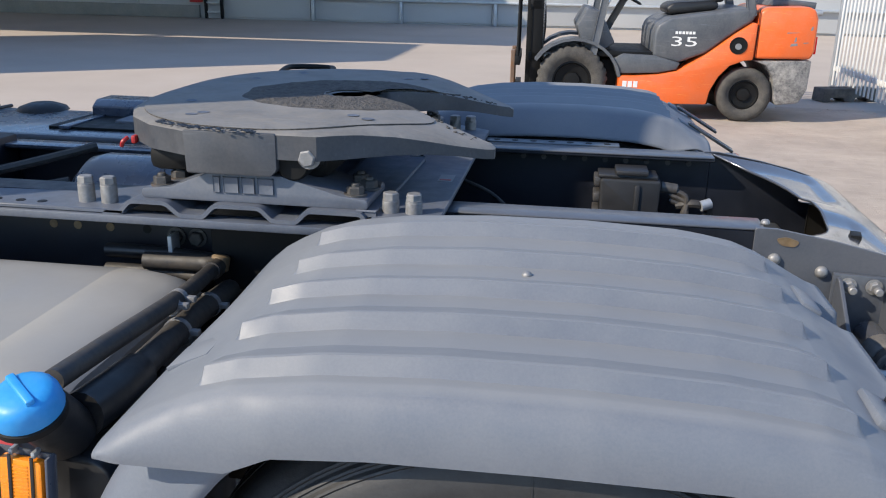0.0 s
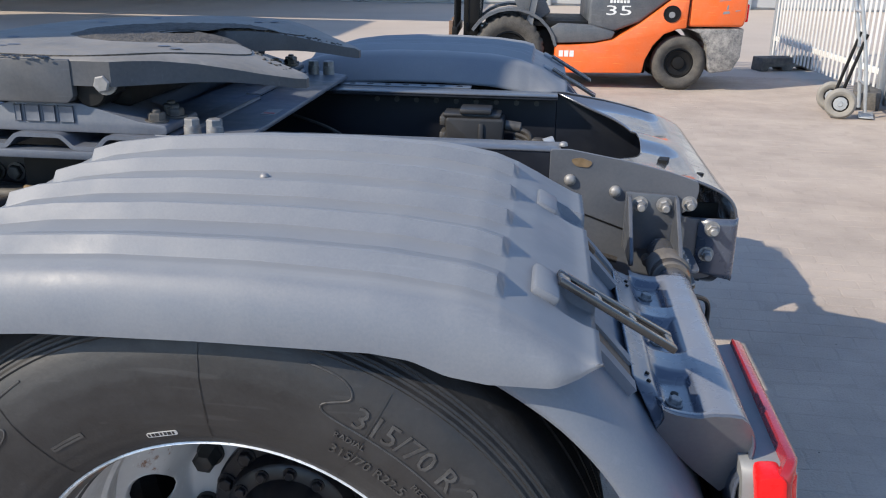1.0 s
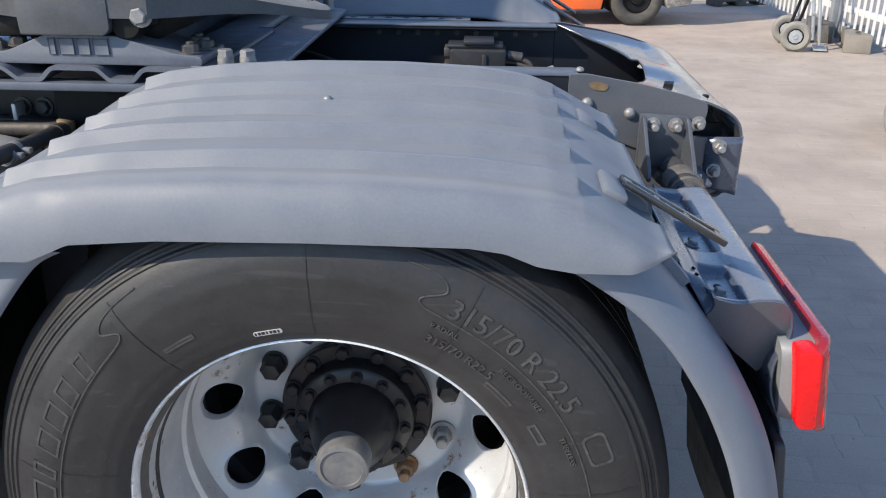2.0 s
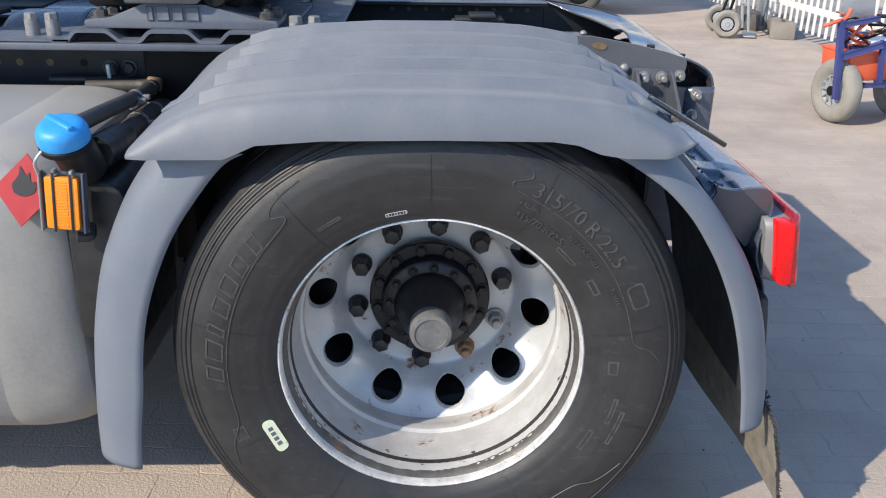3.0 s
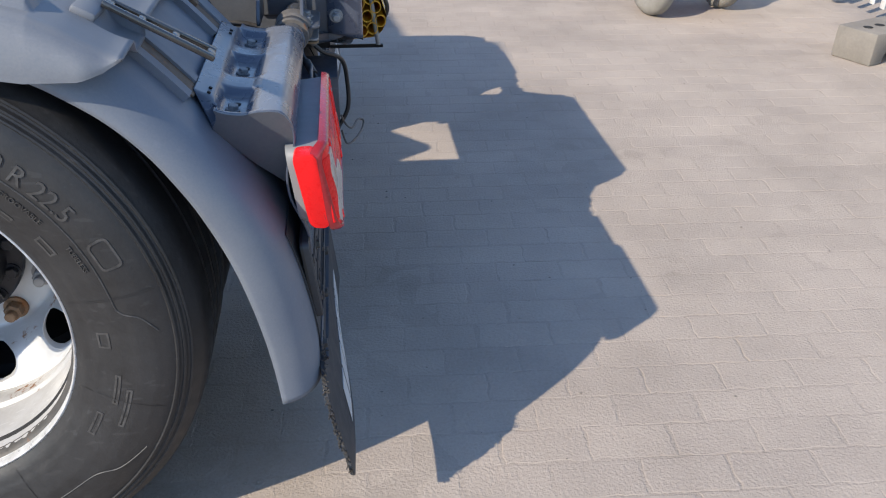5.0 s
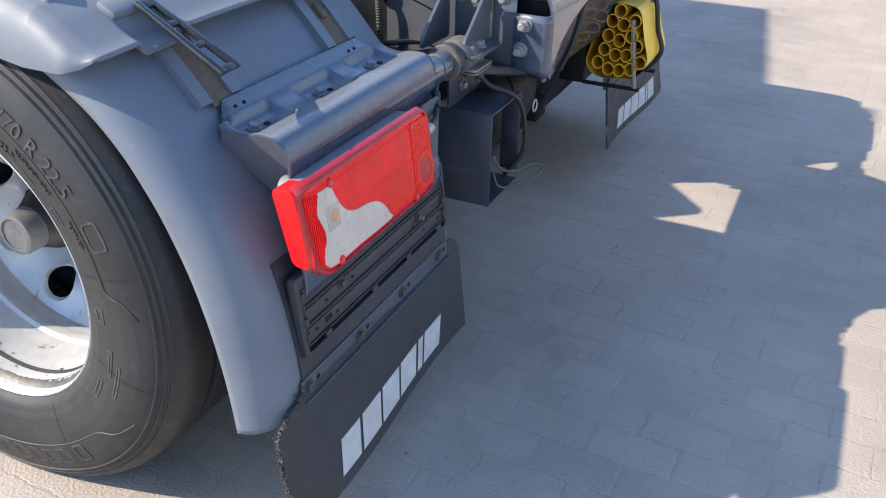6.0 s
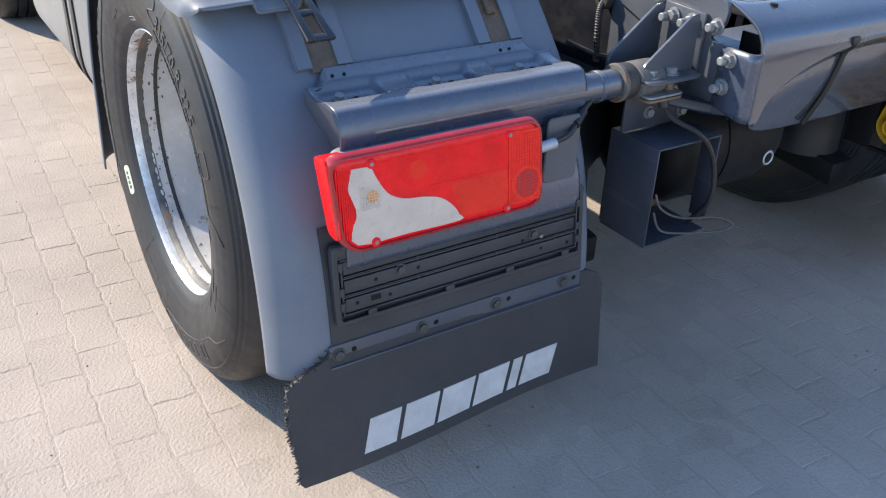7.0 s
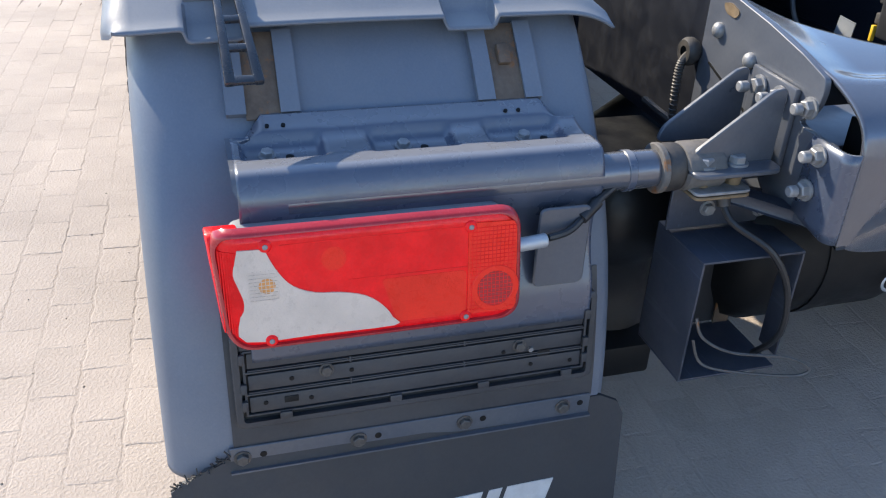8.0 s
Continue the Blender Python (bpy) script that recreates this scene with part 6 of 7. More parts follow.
part("pull_handle", tube([(-0.99, YC + 0.62, 1.075), (-1.04, YC + 0.94, 1.098), (-1.01, YC + 1.02, 1.100), (-0.90, YC + 1.02, 1.100), (-0.86, YC + 0.94, 1.098), (-0.87, YC + 0.62, 1.075)], 0.010, 10, 5), "mast", fw, "black pull handle")
part("red_tag", box(-0.925, -0.914, YC - 0.44, YC - 0.422, 1.092, 1.110, 0.004), "red_sign", fw, "red plastic tag")
part("tag_cord", tube([(-0.925, YC - 0.45, 1.108), (-0.932, YC - 0.46, 1.10), (-0.938, YC - 0.455, 1.09)], 0.0045, 8), "red_sign", fw)

# -- fuel tank and its fittings
ft = group("fuel_tank", truck, "dusty aluminium fuel tank with two black straps")
prof = rounded([(0.070, 0.225), (0.765, 0.225), (0.765, 0.882), (0.070, 0.882)], 0.16, 10)
b = bmesh.new()
mid_t = Vector((0.4175, 0.5535))
loops = []
for x, s in ((-2.24, 0.90), (-2.23, 0.955), (-2.205, 0.985), (-2.16, 1.0), (-0.88, 1.0), (-0.877, 0.997), (-0.873, 0.997), (-0.870, 1.0), (-0.83, 0.997), (-0.79, 0.985), (-0.755, 0.965), (-0.727, 0.935), (-0.710, 0.90), (-0.704, 0.86)):
    loops.append([(x, mid_t.x + (y - mid_t.x) * s, mid_t.y + (z - mid_t.y) * (1 - (1 - s) * 0.9)) for y, z in prof])
rings(b, loops, True, True, True)
part("tank_body", b, "tank", ft, "rounded dusty aluminium tank", angle=25)
for x in (-1.42, -1.30):
    b = bmesh.new()
    rings(b, [[(xx, mid_t.x + (y - mid_t.x) * k, mid_t.y + (z - mid_t.y) * k) for y, z in prof] for xx, k in ((x, 1.0), (x, 1.018), (x + 0.045, 1.018), (x + 0.045, 1.0))], True)
    part("tank_strap", b, "black", ft, "black tank strap")
# flammable diamond on the rounded front face
dw = 0.055
tilt = Matrix.Translation((-0.764, 0.080, 0.806)) @ pose(0, 0, 0, -20, 6, 0)
b = prism([(0, -dw * 1.25), (dw, 0), (0, dw * 1.25), (-dw, 0)], -0.0022, 0.001, "y")
b.transform(tilt)
part("hazard_diamond", b, "red_sign", ft, "red diamond hazard label")
b = prism([(p.x, p.y) for p in smooth_path([(-0.018, 0.022, 0), (-0.022, 0.038, 0), (-0.012, 0.055, 0), (-0.010, 0.072, 0), (0.002, 0.056, 0), (0.008, 0.062, 0), (0.012, 0.044, 0), (0.020, 0.046, 0), (0.020, 0.026, 0), (0.0, 0.016, 0), (-0.018, 0.022, 0)], 3)[:-1]], -0.0032, -0.0022, "y")
b.transform(tilt @ Matrix.Translation((0, 0, -0.028)))
part("flame_mark", b, "ink", ft, "black flame mark")

ad = group("additive_tank", truck, "black plastic additive tank with a blue screw cap")
part("tank_body", prism(rounded([(-0.700, 0.50), (-0.585, 0.46), (-0.575, 0.80), (-0.600, 0.825), (-0.690, 0.825)], 0.02, 4), 0.070, 0.36, "y", 0.012, 3), "black", ad, "black plastic tank")
part("filler_neck", cyl((-0.652, 0.10, 0.845), (-0.652, 0.030, 0.925), 0.040, 0.038, 28), "black", ad)
ax = Vector((0.0, -0.32, 0.95)).normalized()
cap_at = Vector((-0.652, 0.026, 0.918))
capm = Matrix.Translation(cap_at) @ ax.to_track_quat("Z", "Y").to_matrix().to_4x4()
b = lathe([(0.0, 0.0), (0.038, 0.0), (0.0445, 0.002), (0.0455, 0.007), (0.0440, 0.022), (0.0415, 0.029), (0.036, 0.0345), (0.028, 0.0375), (0.014, 0.039), (0.0, 0.0395)], (0, 0, 0), 44, "z")
for v in b.verts:
    if 0.003 < v.co.z < 0.036:
        w = math.atan2(v.co.y, v.co.x)
        v.co.xy *= 1 + 0.010 * math.cos(22 * w)
b = box(-0.006, 0.006, -0.034, 0.034, 0.030, 0.0425, 0.003, bm=b)
b.transform(capm @ pose(0, 0, 0, 0, 0, 52))
part("screw_cap", b, "blue", ad, "bright blue screw cap with a grip", angle=45)
part("cap_collar", cyl(cap_at - ax * 0.012, cap_at + ax * 0.001, 0.046, seg=32, bev=0.002), "mast", ad)
part("cap_chain", tube([cap_at + Vector((-0.03, -0.030, -0.010)), cap_at + Vector((-0.045, -0.032, -0.030)), cap_at + Vector((-0.048, -0.020, -0.055))], 0.003, 6), "galv", ad)

mk = group("side_marker", truck, "amber side marker lamp held by two cable ties")
mt_m = Matrix.Translation((-0.668, 0.022, 0.806)) @ pose(0, 0, 0, 0, 5, 0) @ Matrix.Scale(0.86, 4)
def mk_add(name, b, mat, label=""):
    b.transform(mt_m)
    part(name, b, mat, mk, label)
mk_add("lens", prism(rounded([(-0.034, -0.058), (0.034, -0.058), (0.034, 0.058), (-0.034, 0.058)], 0.006, 3), -0.016, -0.002, "y", 0.003, 2), "amber", "amber ribbed lens")
for i in range(16):
    mk_add("lens_rib", box(-0.012, 0.012, -0.0172, -0.016, -0.050 + i * 0.0064, -0.0472 + i * 0.0064), "amber")
mk_add("bracket", box(-0.045, 0.048, 0.0, 0.004, -0.066, 0.066, 0.001), "paint")
mk_add("bracket_side", box(0.044, 0.048, -0.022, 0.0, -0.062, 0.070, 0.001), "paint_gloss")
mk_add("bracket_side", box(-0.047, -0.043, -0.016, 0.0, -0.066, 0.066, 0.001), "lamp_grey")
for x in (-0.016, 0.020):
    mk_add("cable_tie", box(x - 0.0028, x + 0.0028, -0.0185, -0.0160, -0.064, 0.066, 0.001), "black", "black cable tie")
    mk_add("tie_end", box(x - 0.003, x + 0.003, -0.014, 0.004, 0.062, 0.072, 0.001), "galv")
part("marker_stay", tube([(-0.640, 0.05, 0.75), (-0.635, 0.03, 0.735), (-0.655, 0.018, 0.738)], 0.010, 8), "black", mk)

hs = group("hoses", truck, "dusty black hoses between tank and mudguard")
part("hose", tube([(-0.662, 0.095, 0.925), (-0.668, 0.25, 0.910), (-0.680, 0.51, 0.882), (-0.715, 0.74, 0.852), (-0.735, 0.80, 0.842)], 0.0165, 12), "hose", hs, "straight black hose")
part("hose_elbow", tube([(-0.716, 0.745, 0.851), (-0.722, 0.79, 0.845), (-0.750, 0.815, 0.842), (-0.81, 0.82, 0.84), (-0.90, 0.82, 0.838)], 0.020, 12), "hose", hs)
part("end_fitting", cyl((-0.722, 0.80, 0.832), (-0.718, 0.81, 0.866), 0.020, seg=16, bev=0.004), "brass", hs, "yellowed fitting")
part("hose", tube([(-0.630, 0.15, 0.862), (-0.645, 0.30, 0.850), (-0.668, 0.46, 0.832), (-0.680, 0.60, 0.82), (-0.70, 0.80, 0.79)], 0.024, 12), "hose", hs, "thick black hose")
part("hose_boot", tube([(-0.635, 0.11, 0.868), (-0.632, 0.20, 0.862), (-0.640, 0.27, 0.852)], 0.034, 14), "black", hs)
for p, r in (((-0.680, 0.515, 0.881), 0.0185), ((-0.678, 0.480, 0.881), 0.0182), ((-0.671, 0.485, 0.829), 0.0265), ((-0.685, 0.655, 0.813), 0.026)):
    part("hose_clip", cyl((p[0], p[1] - 0.006, p[2]), (p[0], p[1] + 0.006, p[2]), r, seg=20), "zinc", hs, "wire hose clip")
    part("clip_screw", box(p[0] + r - 0.002, p[0] + r + 0.016, p[1] - 0.007, p[1] + 0.007, p[2] - 0.004, p[2] + 0.007, 0.002), "zinc", hs)
part("coolant_pipe", tube([(-1.0, 0.84, 0.85), (-0.86, 0.84, 0.85), (-0.74, 0.83, 0.845)], 0.016, 10), "black", hs)
part("coolant_pipe", tube([(-1.0, 0.83, 0.81), (-0.86, 0.83, 0.81), (-0.76, 0.82, 0.805)], 0.013, 10), "hose", hs)
part("pipe_clip", box(-0.848, -0.838, 0.825, 0.865, 0.83, 0.895, 0.002), "galv", hs)
# added black block that darkens the gap behind the hoses
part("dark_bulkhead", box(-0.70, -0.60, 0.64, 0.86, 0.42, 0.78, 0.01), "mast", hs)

# -- things between and beyond the rails
bt = group("valve_box", truck, "black plastic electrical box on the far rail")
part("box_body", prism(rounded([(0.108, 0.775), (0.268, 0.775), (0.272, 0.915), (0.104, 0.915)], 0.012, 4), 1.515, 1.612, "y", 0.008, 2), "box_grey", bt, "black plastic box")
part("box_lid", box(0.098, 0.262, 1.520, 1.605, 0.915, 0.926, 0.004), "box_grey", bt)
part("lid_clip", box(0.145, 0.235, 1.512, 1.60, 0.926, 0.940, 0.004), "box_grey", bt)
part("box_rib", box(0.200, 0.214, 1.508, 1.516, 0.80, 0.90, 0.003), "box_grey", bt)
for z in (0.80, 0.845, 0.89):
    part("side_clip", box(0.088, 0.106, 1.525, 1.60, z, z + 0.025, 0.003), "bolt_dark", bt)
part("yellow_edge", box(0.098, 0.106, 1.512, 1.522, 0.765, 0.80, 0.001), "yellow", bt)
part("plug", cyl((0.272, 1.55, 0.892), (0.320, 1.55, 0.886), 0.015, seg=14, bev=0.003), "bolt_dark", bt)
for i, zz in enumerate((0.885, 0.87, 0.855)):
    part("cable", tube([(0.30, 1.55, zz), (0.345, 1.54, zz - 0.02), (0.335, 1.54 - 0.02 * i, 0.80), (0.32, 1.55, 0.72)], 0.008, 8), "hose", bt)
part("cable", tube([(0.32, 1.55, 0.84), (0.37, 1.54, 0.85), (0.41, 1.55, 0.835), (0.40, 1.56, 0.80)], 0.012, 8), "hose", bt)
part("cable_plug", cyl((0.385, 1.535, 0.845), (0.412, 1.545, 0.852), 0.015, seg=12), "galv", bt)
part("white_tag", prism([(-0.005, 0.735), (0.052, 0.735), (0.058, 0.792), (0.004, 0.796)], 1.505, 1.507, "y"), "galv", truck, "pale paper tag")
for k, pts in enumerate(([(-0.35, 1.55, 0.90), (-0.2, 1.50, 0.86), (-0.08, 1.45, 0.77), (0.06, 1.42, 0.73)], [(-0.3, 1.2, 0.74), (-0.15, 1.25, 0.76), (-0.05, 1.35, 0.74), (0.02, 1.45, 0.735)], [(-0.12, 1.36, 0.725), (-0.08, 1.44, 0.745), (-0.02, 1.42, 0.73), (0.05, 1.36, 0.72)])):
    part("loose_cable", tube(pts, 0.006, 8), "hose", truck, "loose black cable")
for y in (YF + 0.012,):
    b = None
    b = box(-0.30, 0.16, y, y + 0.05, 0.966, 0.972, 0.001, bm=b)
    part("holed_strip", b, "paint", truck, "perforated grey steel strip")
    for i in range(8):
        part("strip_hole", cyl((-0.26 + 0.055 * i, y + 0.025, 0.9718), (-0.26 + 0.055 * i, y + 0.025, 0.9732), 0.010, seg=12), "mast", truck)
part("far_cover", prism(rounded([(2.03, 0.45), (2 * YC - 0.01, 0.45), (2 * YC - 0.01, 0.80), (2 * YC - 0.06, 0.862), (2.02, 0.850)], 0.025, 4), -3.0, -1.02, "x", 0.015, 2), "paint_gloss", truck, "dark grey battery cover")
part("cover_edge", box(-3.0, -1.0, 2.008, 2.032, 0.838, 0.856, 0.004), "plastic", truck)
for x in (-2.36, -2.30):
    part("cover_strap", tube([(x, 2.03, 0.854), (x - 0.05, 2.2, 0.862), (x - 0.07, 2.4, 0.866), (x - 0.08, 2.55, 0.862)], 0.008, 8), "black", truck, "black rubber strap")
# recess drawn as a black slab, its shade put into the colour
part("cover_recess", prism(rounded([(-1.96, 2.14), (-1.55, 2.14), (-1.55, 2.46), (-1.94, 2.46)], 0.02), 0.850, 0.8635, "z", 0.001, 1), "mast", truck, "black slab that paints the shade of a recess")
part("recess_step", box(-1.90, -1.86, 2.12, 2.44, 0.858, 0.870, 0.003), "paint_gloss", truck)
part("cover_block", prism([(2.40, 0.855), (2.40, 0.900), (2.44, 0.925), (2.56, 0.925), (2.56, 0.855)], -1.92, -1.40, "x", 0.006, 2), "paint_gloss", truck)
part("cover_knob", lathe([(0.0, 0.034), (0.05, 0.030), (0.095, 0.014), (0.105, 0.0)], (-2.20, 2.50, 0.860), 24, "z"), "black", truck, "black round cap")
part("air_cylinder", lathe([(0.0, -1.30), (0.07, -1.285), (0.115, -1.24), (0.125, -1.20), (0.125, -0.86), (0.115, -0.82), (0.07, -0.79), (0.0, -0.78)], (0, 1.23, 0.855), 36, "x"), "paint_gloss", truck, "blue-grey painted air cylinder", angle=50)
part("cylinder_seam", cyl((-1.02, 1.23, 0.855), (-1.008, 1.23, 0.855), 0.127, seg=36), "paint", truck)
for pts, r in (([(-1.9, 1.25, 0.86), (-1.6, 1.25, 0.90), (-1.45, 1.32, 0.93), (-1.34, 1.42, 0.955)], 0.013), ([(-1.8, 1.05, 0.88), (-1.55, 1.06, 0.90), (-1.38, 1.08, 0.91), (-1.25, 1.12, 0.93)], 0.009), ([(-1.7, 1.0, 0.9), (-1.4, 1.0, 0.885), (-1.2, 1.02, 0.87), (-1.0, 1.05, 0.84)], 0.014)):
    part("air_line", tube(pts, r, 8), "hose", truck, "black air line")

# -- cab, out of view, that throws its shadow over the coupling
cb = group("cab", truck, "white truck cab with a closed rear wall")
b = prism(rounded([(-4.75, 0.95), (-2.30, 0.95), (-2.25, 3.02), (-2.25, 3.10), (-4.30, 3.10), (-4.75, 1.9)], 0.05, 4), 0.03, 2 * YC - 0.03, "y", 0.05, 2)
for v in b.verts:
    if v.co.y > YC and v.co.x > -3:
        v.co.x -= 0.30
part("cab_shell", b, "cab", cb, "white cab shell")
# added unseen block on the cab, sized to shade the far mudguard
b = prism(rounded([(0.04, 3.06), (0.17, 3.40), (0.24, 3.44), (0.56, 3.44), (0.68, 3.30), (0.74, 3.06)], 0.03, 4), -3.9, -2.28, "x", 0.03, 2)
part("roof_fairing", b, "cab", cb, "added unseen block that throws a shadow on the far mudguard")
part("cab_step", box(-4.4, -3.0, 0.04, 2 * YC - 0.04, 0.955, 1.02, 0.02), "black", cb)
part("side_skirt", box(-3.02, -2.40, 0.02, 0.10, 0.33, 0.95, 0.02), "cab", cb, "white side skirt")

# -- yellow wheel chocks stowed at the rear
ck = group("wheel_chock")
tagged(ck, "yellow plastic wheel chock with honeycomb tubes behind the truck", "chock")
b = bmesh.new()
loops_o = rounded([(0.700, 0.56), (0.735, 0.69), (0.775, 0.745), (0.862, 0.735), (0.880, 0.655), (0.905, 0.585), (0.87, 0.535), (0.74, 0.525)], 0.03, 5)
rings(b, [[(x, y, z) for x, z in loops_o] for y in (1.435, 1.450, 1.62, 1.72, 1.79)], True, False, True)
for v in b.verts:
    if v.co.y > 1.68:
        v.co.z = 0.53 + (v.co.z - 0.53) * 0.82
part("chock_body", b, "yellow", ck, "bright yellow moulded wedge", angle=45)
cells = [(0.745, 0.570), (0.780, 0.555), (0.815, 0.555), (0.850, 0.562), (0.878, 0.585), (0.762, 0.610), (0.798, 0.598), (0.833, 0.600), (0.862, 0.628), (0.770, 0.650), (0.806, 0.640), (0.842, 0.655), (0.778, 0.692), (0.814, 0.685), (0.848, 0.698), (0.800, 0.722)]
for x, z in cells:
    c = lathe([(0.0195, 1.66), (0.0195, 1.428), (0.0165, 1.428), (0.0165, 1.62), (0.0, 1.625)], (x, 0, z), 18)
    part("tube_cell", c, "yellow_in", ck)
part("holding_band", slab((0.842, 1.44, 0.76), (0.845, 1.62, 0.752), 0.016, 0.004), "black", ck)
part("rubber_band", tube([(0.70, 1.64, 0.60), (0.75, 1.64, 0.72), (0.80, 1.64, 0.752), (0.865, 1.64, 0.742), (0.89, 1.64, 0.65), (0.91, 1.64, 0.585), (0.87, 1.64, 0.53)], 0.008, 8), "black", ck, "black rubber band")
hd = group("chock_carrier", truck, "steel rod carrier for the wheel chock")
part("carrier_plate", box(0.62, 0.70, 1.44, 1.78, 0.50, 0.74, 0.004), "mast", hd)
part("carrier_rod", cyl((0.87, 1.438, 0.50), (0.84, 1.438, 0.70), 0.008, seg=12), "zinc", hd, "bright steel rod")
part("carrier_foot", slab((0.70, 1.44, 0.505), (0.885, 1.44, 0.505), 0.02, 0.008), "mast", hd)
part("carrier_foot", slab((0.70, 1.74, 0.505), (0.885, 1.74, 0.505), 0.02, 0.008), "mast", hd)

# the chock sits close and narrow in its carrier
for o in (*ck.children, *hd.children):
    for v in o.data.vertices:
        v.co.y = 1.62 + (v.co.y - 1.61) * 0.66
        v.co.x = 0.80 + (v.co.x - 0.80) * 0.90

# ---------------------------------------------------------------- the yard
def wheel_simple(name, c, r, w, axis_rot, parent, tyre_mat, rim_mat, rim_r, label, lugs=0):
    """A small pneumatic wheel; its axle lies along local y."""
    g = group(name, parent, label)
    g.matrix_local = Matrix.Translation(c) @ pose(0, 0, 0, 0, 0, axis_rot)
    hw = w / 2
    pr = [(rim_r, -hw * 0.6), (rim_r + (r - rim_r) * 0.3, -hw * 0.98), (rim_r + (r - rim_r) * 0.65, -hw), (r - 0.012, -hw * 0.75), (r, -hw * 0.45), (r, hw * 0.45), (r - 0.012, hw * 0.75), (rim_r + (r - rim_r) * 0.65, hw), (rim_r + (r - rim_r) * 0.3, hw * 0.98), (rim_r, hw * 0.6)]
    b = lathe(pr, (0, 0, 0), 104 if lugs else 48)
    if lugs:
        # notched shoulders of a lugged tread
        for v in b.verts:
            rr = math.hypot(v.co.x, v.co.z)
            if rr > r - 0.02:
                w2 = math.atan2(v.co.z, v.co.x) + (0.06 if v.co.y > 0 else 0)
                k = 1.0 if math.sin(w2 * lugs) > 0 else (rr - 0.016) / rr
                v.co.x, v.co.z = v.co.x * k, v.co.z * k
    part("tyre", b, tyre_mat, g, angle=45)
    part("rim", lathe([(rim_r, -hw * 0.58), (rim_r * 0.92, -hw * 0.62), (rim_r * 0.85, -hw * 0.35), (rim_r * 0.45, -hw * 0.25), (rim_r * 0.40, -hw * 0.55), (rim_r * 0.22, -hw * 0.60), (0.0, -hw * 0.60)], (0, 0, 0), 36), rim_mat, g)
    part("rim", lathe([(rim_r, hw * 0.58), (rim_r * 0.85, hw * 0.35), (rim_r * 0.3, hw * 0.3), (0.0, hw * 0.4)], (0, 0, 0), 24), rim_mat, g)
    return g


# -- forklift
fl = group("forklift")
tagged(fl, "orange and grey counterbalance forklift with scratched paint", "forklift")
fl.matrix_local = pose(0.01, 8.23, 0, 0, 0, 2.5)
W = 1.22


def fl_part(name, b, mat, label="", angle=35):
    return part(name, b, mat, fl, label, angle)


for x, r, w, rim_r, lug in ((0, 0.365, 0.22, 0.20, 26), (1.75, 0.275, 0.18, 0.150, 0)):
    for y in (0.11, W - 0.11):
        wheel_simple("wheel", (x, y, r), r, w, 0 if y < W / 2 else 180, fl, "fl_tyre", "mast", rim_r, "black tyre on a dark steel rim", lug)
side = [(0.46, 0.160), (1.375, 0.175), (1.40, 0.32), (1.47, 0.47), (1.57, 0.585), (1.70, 0.640), (1.79, 0.650), (1.80, 1.02), (1.755, 1.03), (1.60, 0.92), (1.32, 0.69), (1.05, 0.515), (0.86, 0.475), (0.62, 0.455), (0.48, 0.455)]
fl_part("lower_body", prism(side, 0.0, W, "y", 0.018, 2), "orange", "orange lower body")
cwt = [(1.805, 0.665), (2.455, 0.672), (2.49, 0.76), (2.485, 1.08), (2.44, 1.17), (2.36, 1.195), (1.87, 1.185), (1.805, 1.14)]
fl_part("counterweight", prism(cwt, 0.0, W, "y", 0.035, 3), "orange", "orange counterweight with scraped paint")
low = [(2.07, 0.26), (2.10, 0.19), (2.38, 0.22), (2.465, 0.36), (2.475, 0.660), (1.80, 0.645), (1.92, 0.60), (2.03, 0.48)]
fl_part("counterweight_base", prism(low, 0.01, W - 0.01, "y", 0.02, 2), "fl_worn", "scraped grey base of the counterweight")
hood = [(0.80, 0.66), (0.80, 0.90), (0.83, 0.985), (0.95, 1.06), (1.70, 1.17), (1.795, 1.16), (1.76, 1.045), (1.60, 0.935), (1.32, 0.705), (1.06, 0.60)]
fl_part("engine_hood", prism(hood, 0.03, W - 0.03, "y", 0.03, 3), "fl_grey", "dark grey engine hood")
floor_p = [(0.45, 0.47), (0.86, 0.49), (1.05, 0.53), (1.08, 0.60), (0.82, 0.67), (0.50, 0.68), (0.40, 0.62)]
fl_part("step_panel", prism(floor_p, 0.02, W - 0.02, "y", 0.015, 2), "fl_grey", "scuffed grey step panel")
fl_part("floor_plate", box(0.10, 0.85, 0.06, W - 0.06, 0.64, 0.70, 0.01), "mast")
# front wing over the drive wheel
arcpts = []
for i in range(11):
    a = radians(150 - 14 * i)
    arcpts.append((0.02 + 0.45 * math.cos(a), 0.36 + 0.44 * math.sin(a)))
fl_part("front_wing", sheet(arcpts, (0.0, 0.30), 0.03, lambda p, a: (p.x, a, p.y)), "fl_grey", "grey wing over the front wheel")
fl_part("front_wing", sheet(arcpts, (W - 0.30, W), 0.03, lambda p, a: (p.x, a, p.y)), "fl_grey")
fl_part("chassis_block", box(-0.25, 1.45, 0.27, W - 0.27, 0.14, 0.60, 0.02), "mast")
fl_part("filler_bowl", lathe([(0.0, -0.003), (0.074, -0.003), (0.078, -0.008), (0.086, -0.008), (0.089, 0.004)], (1.63, 0, 0.795), 28), "mast", "round black filler recess")
fl_part("filler_cap", lathe([(0.0, -0.012), (0.03, -0.012), (0.036, 0.0)], (1.63, 0.004, 0.785), 20), "lamp_grey")
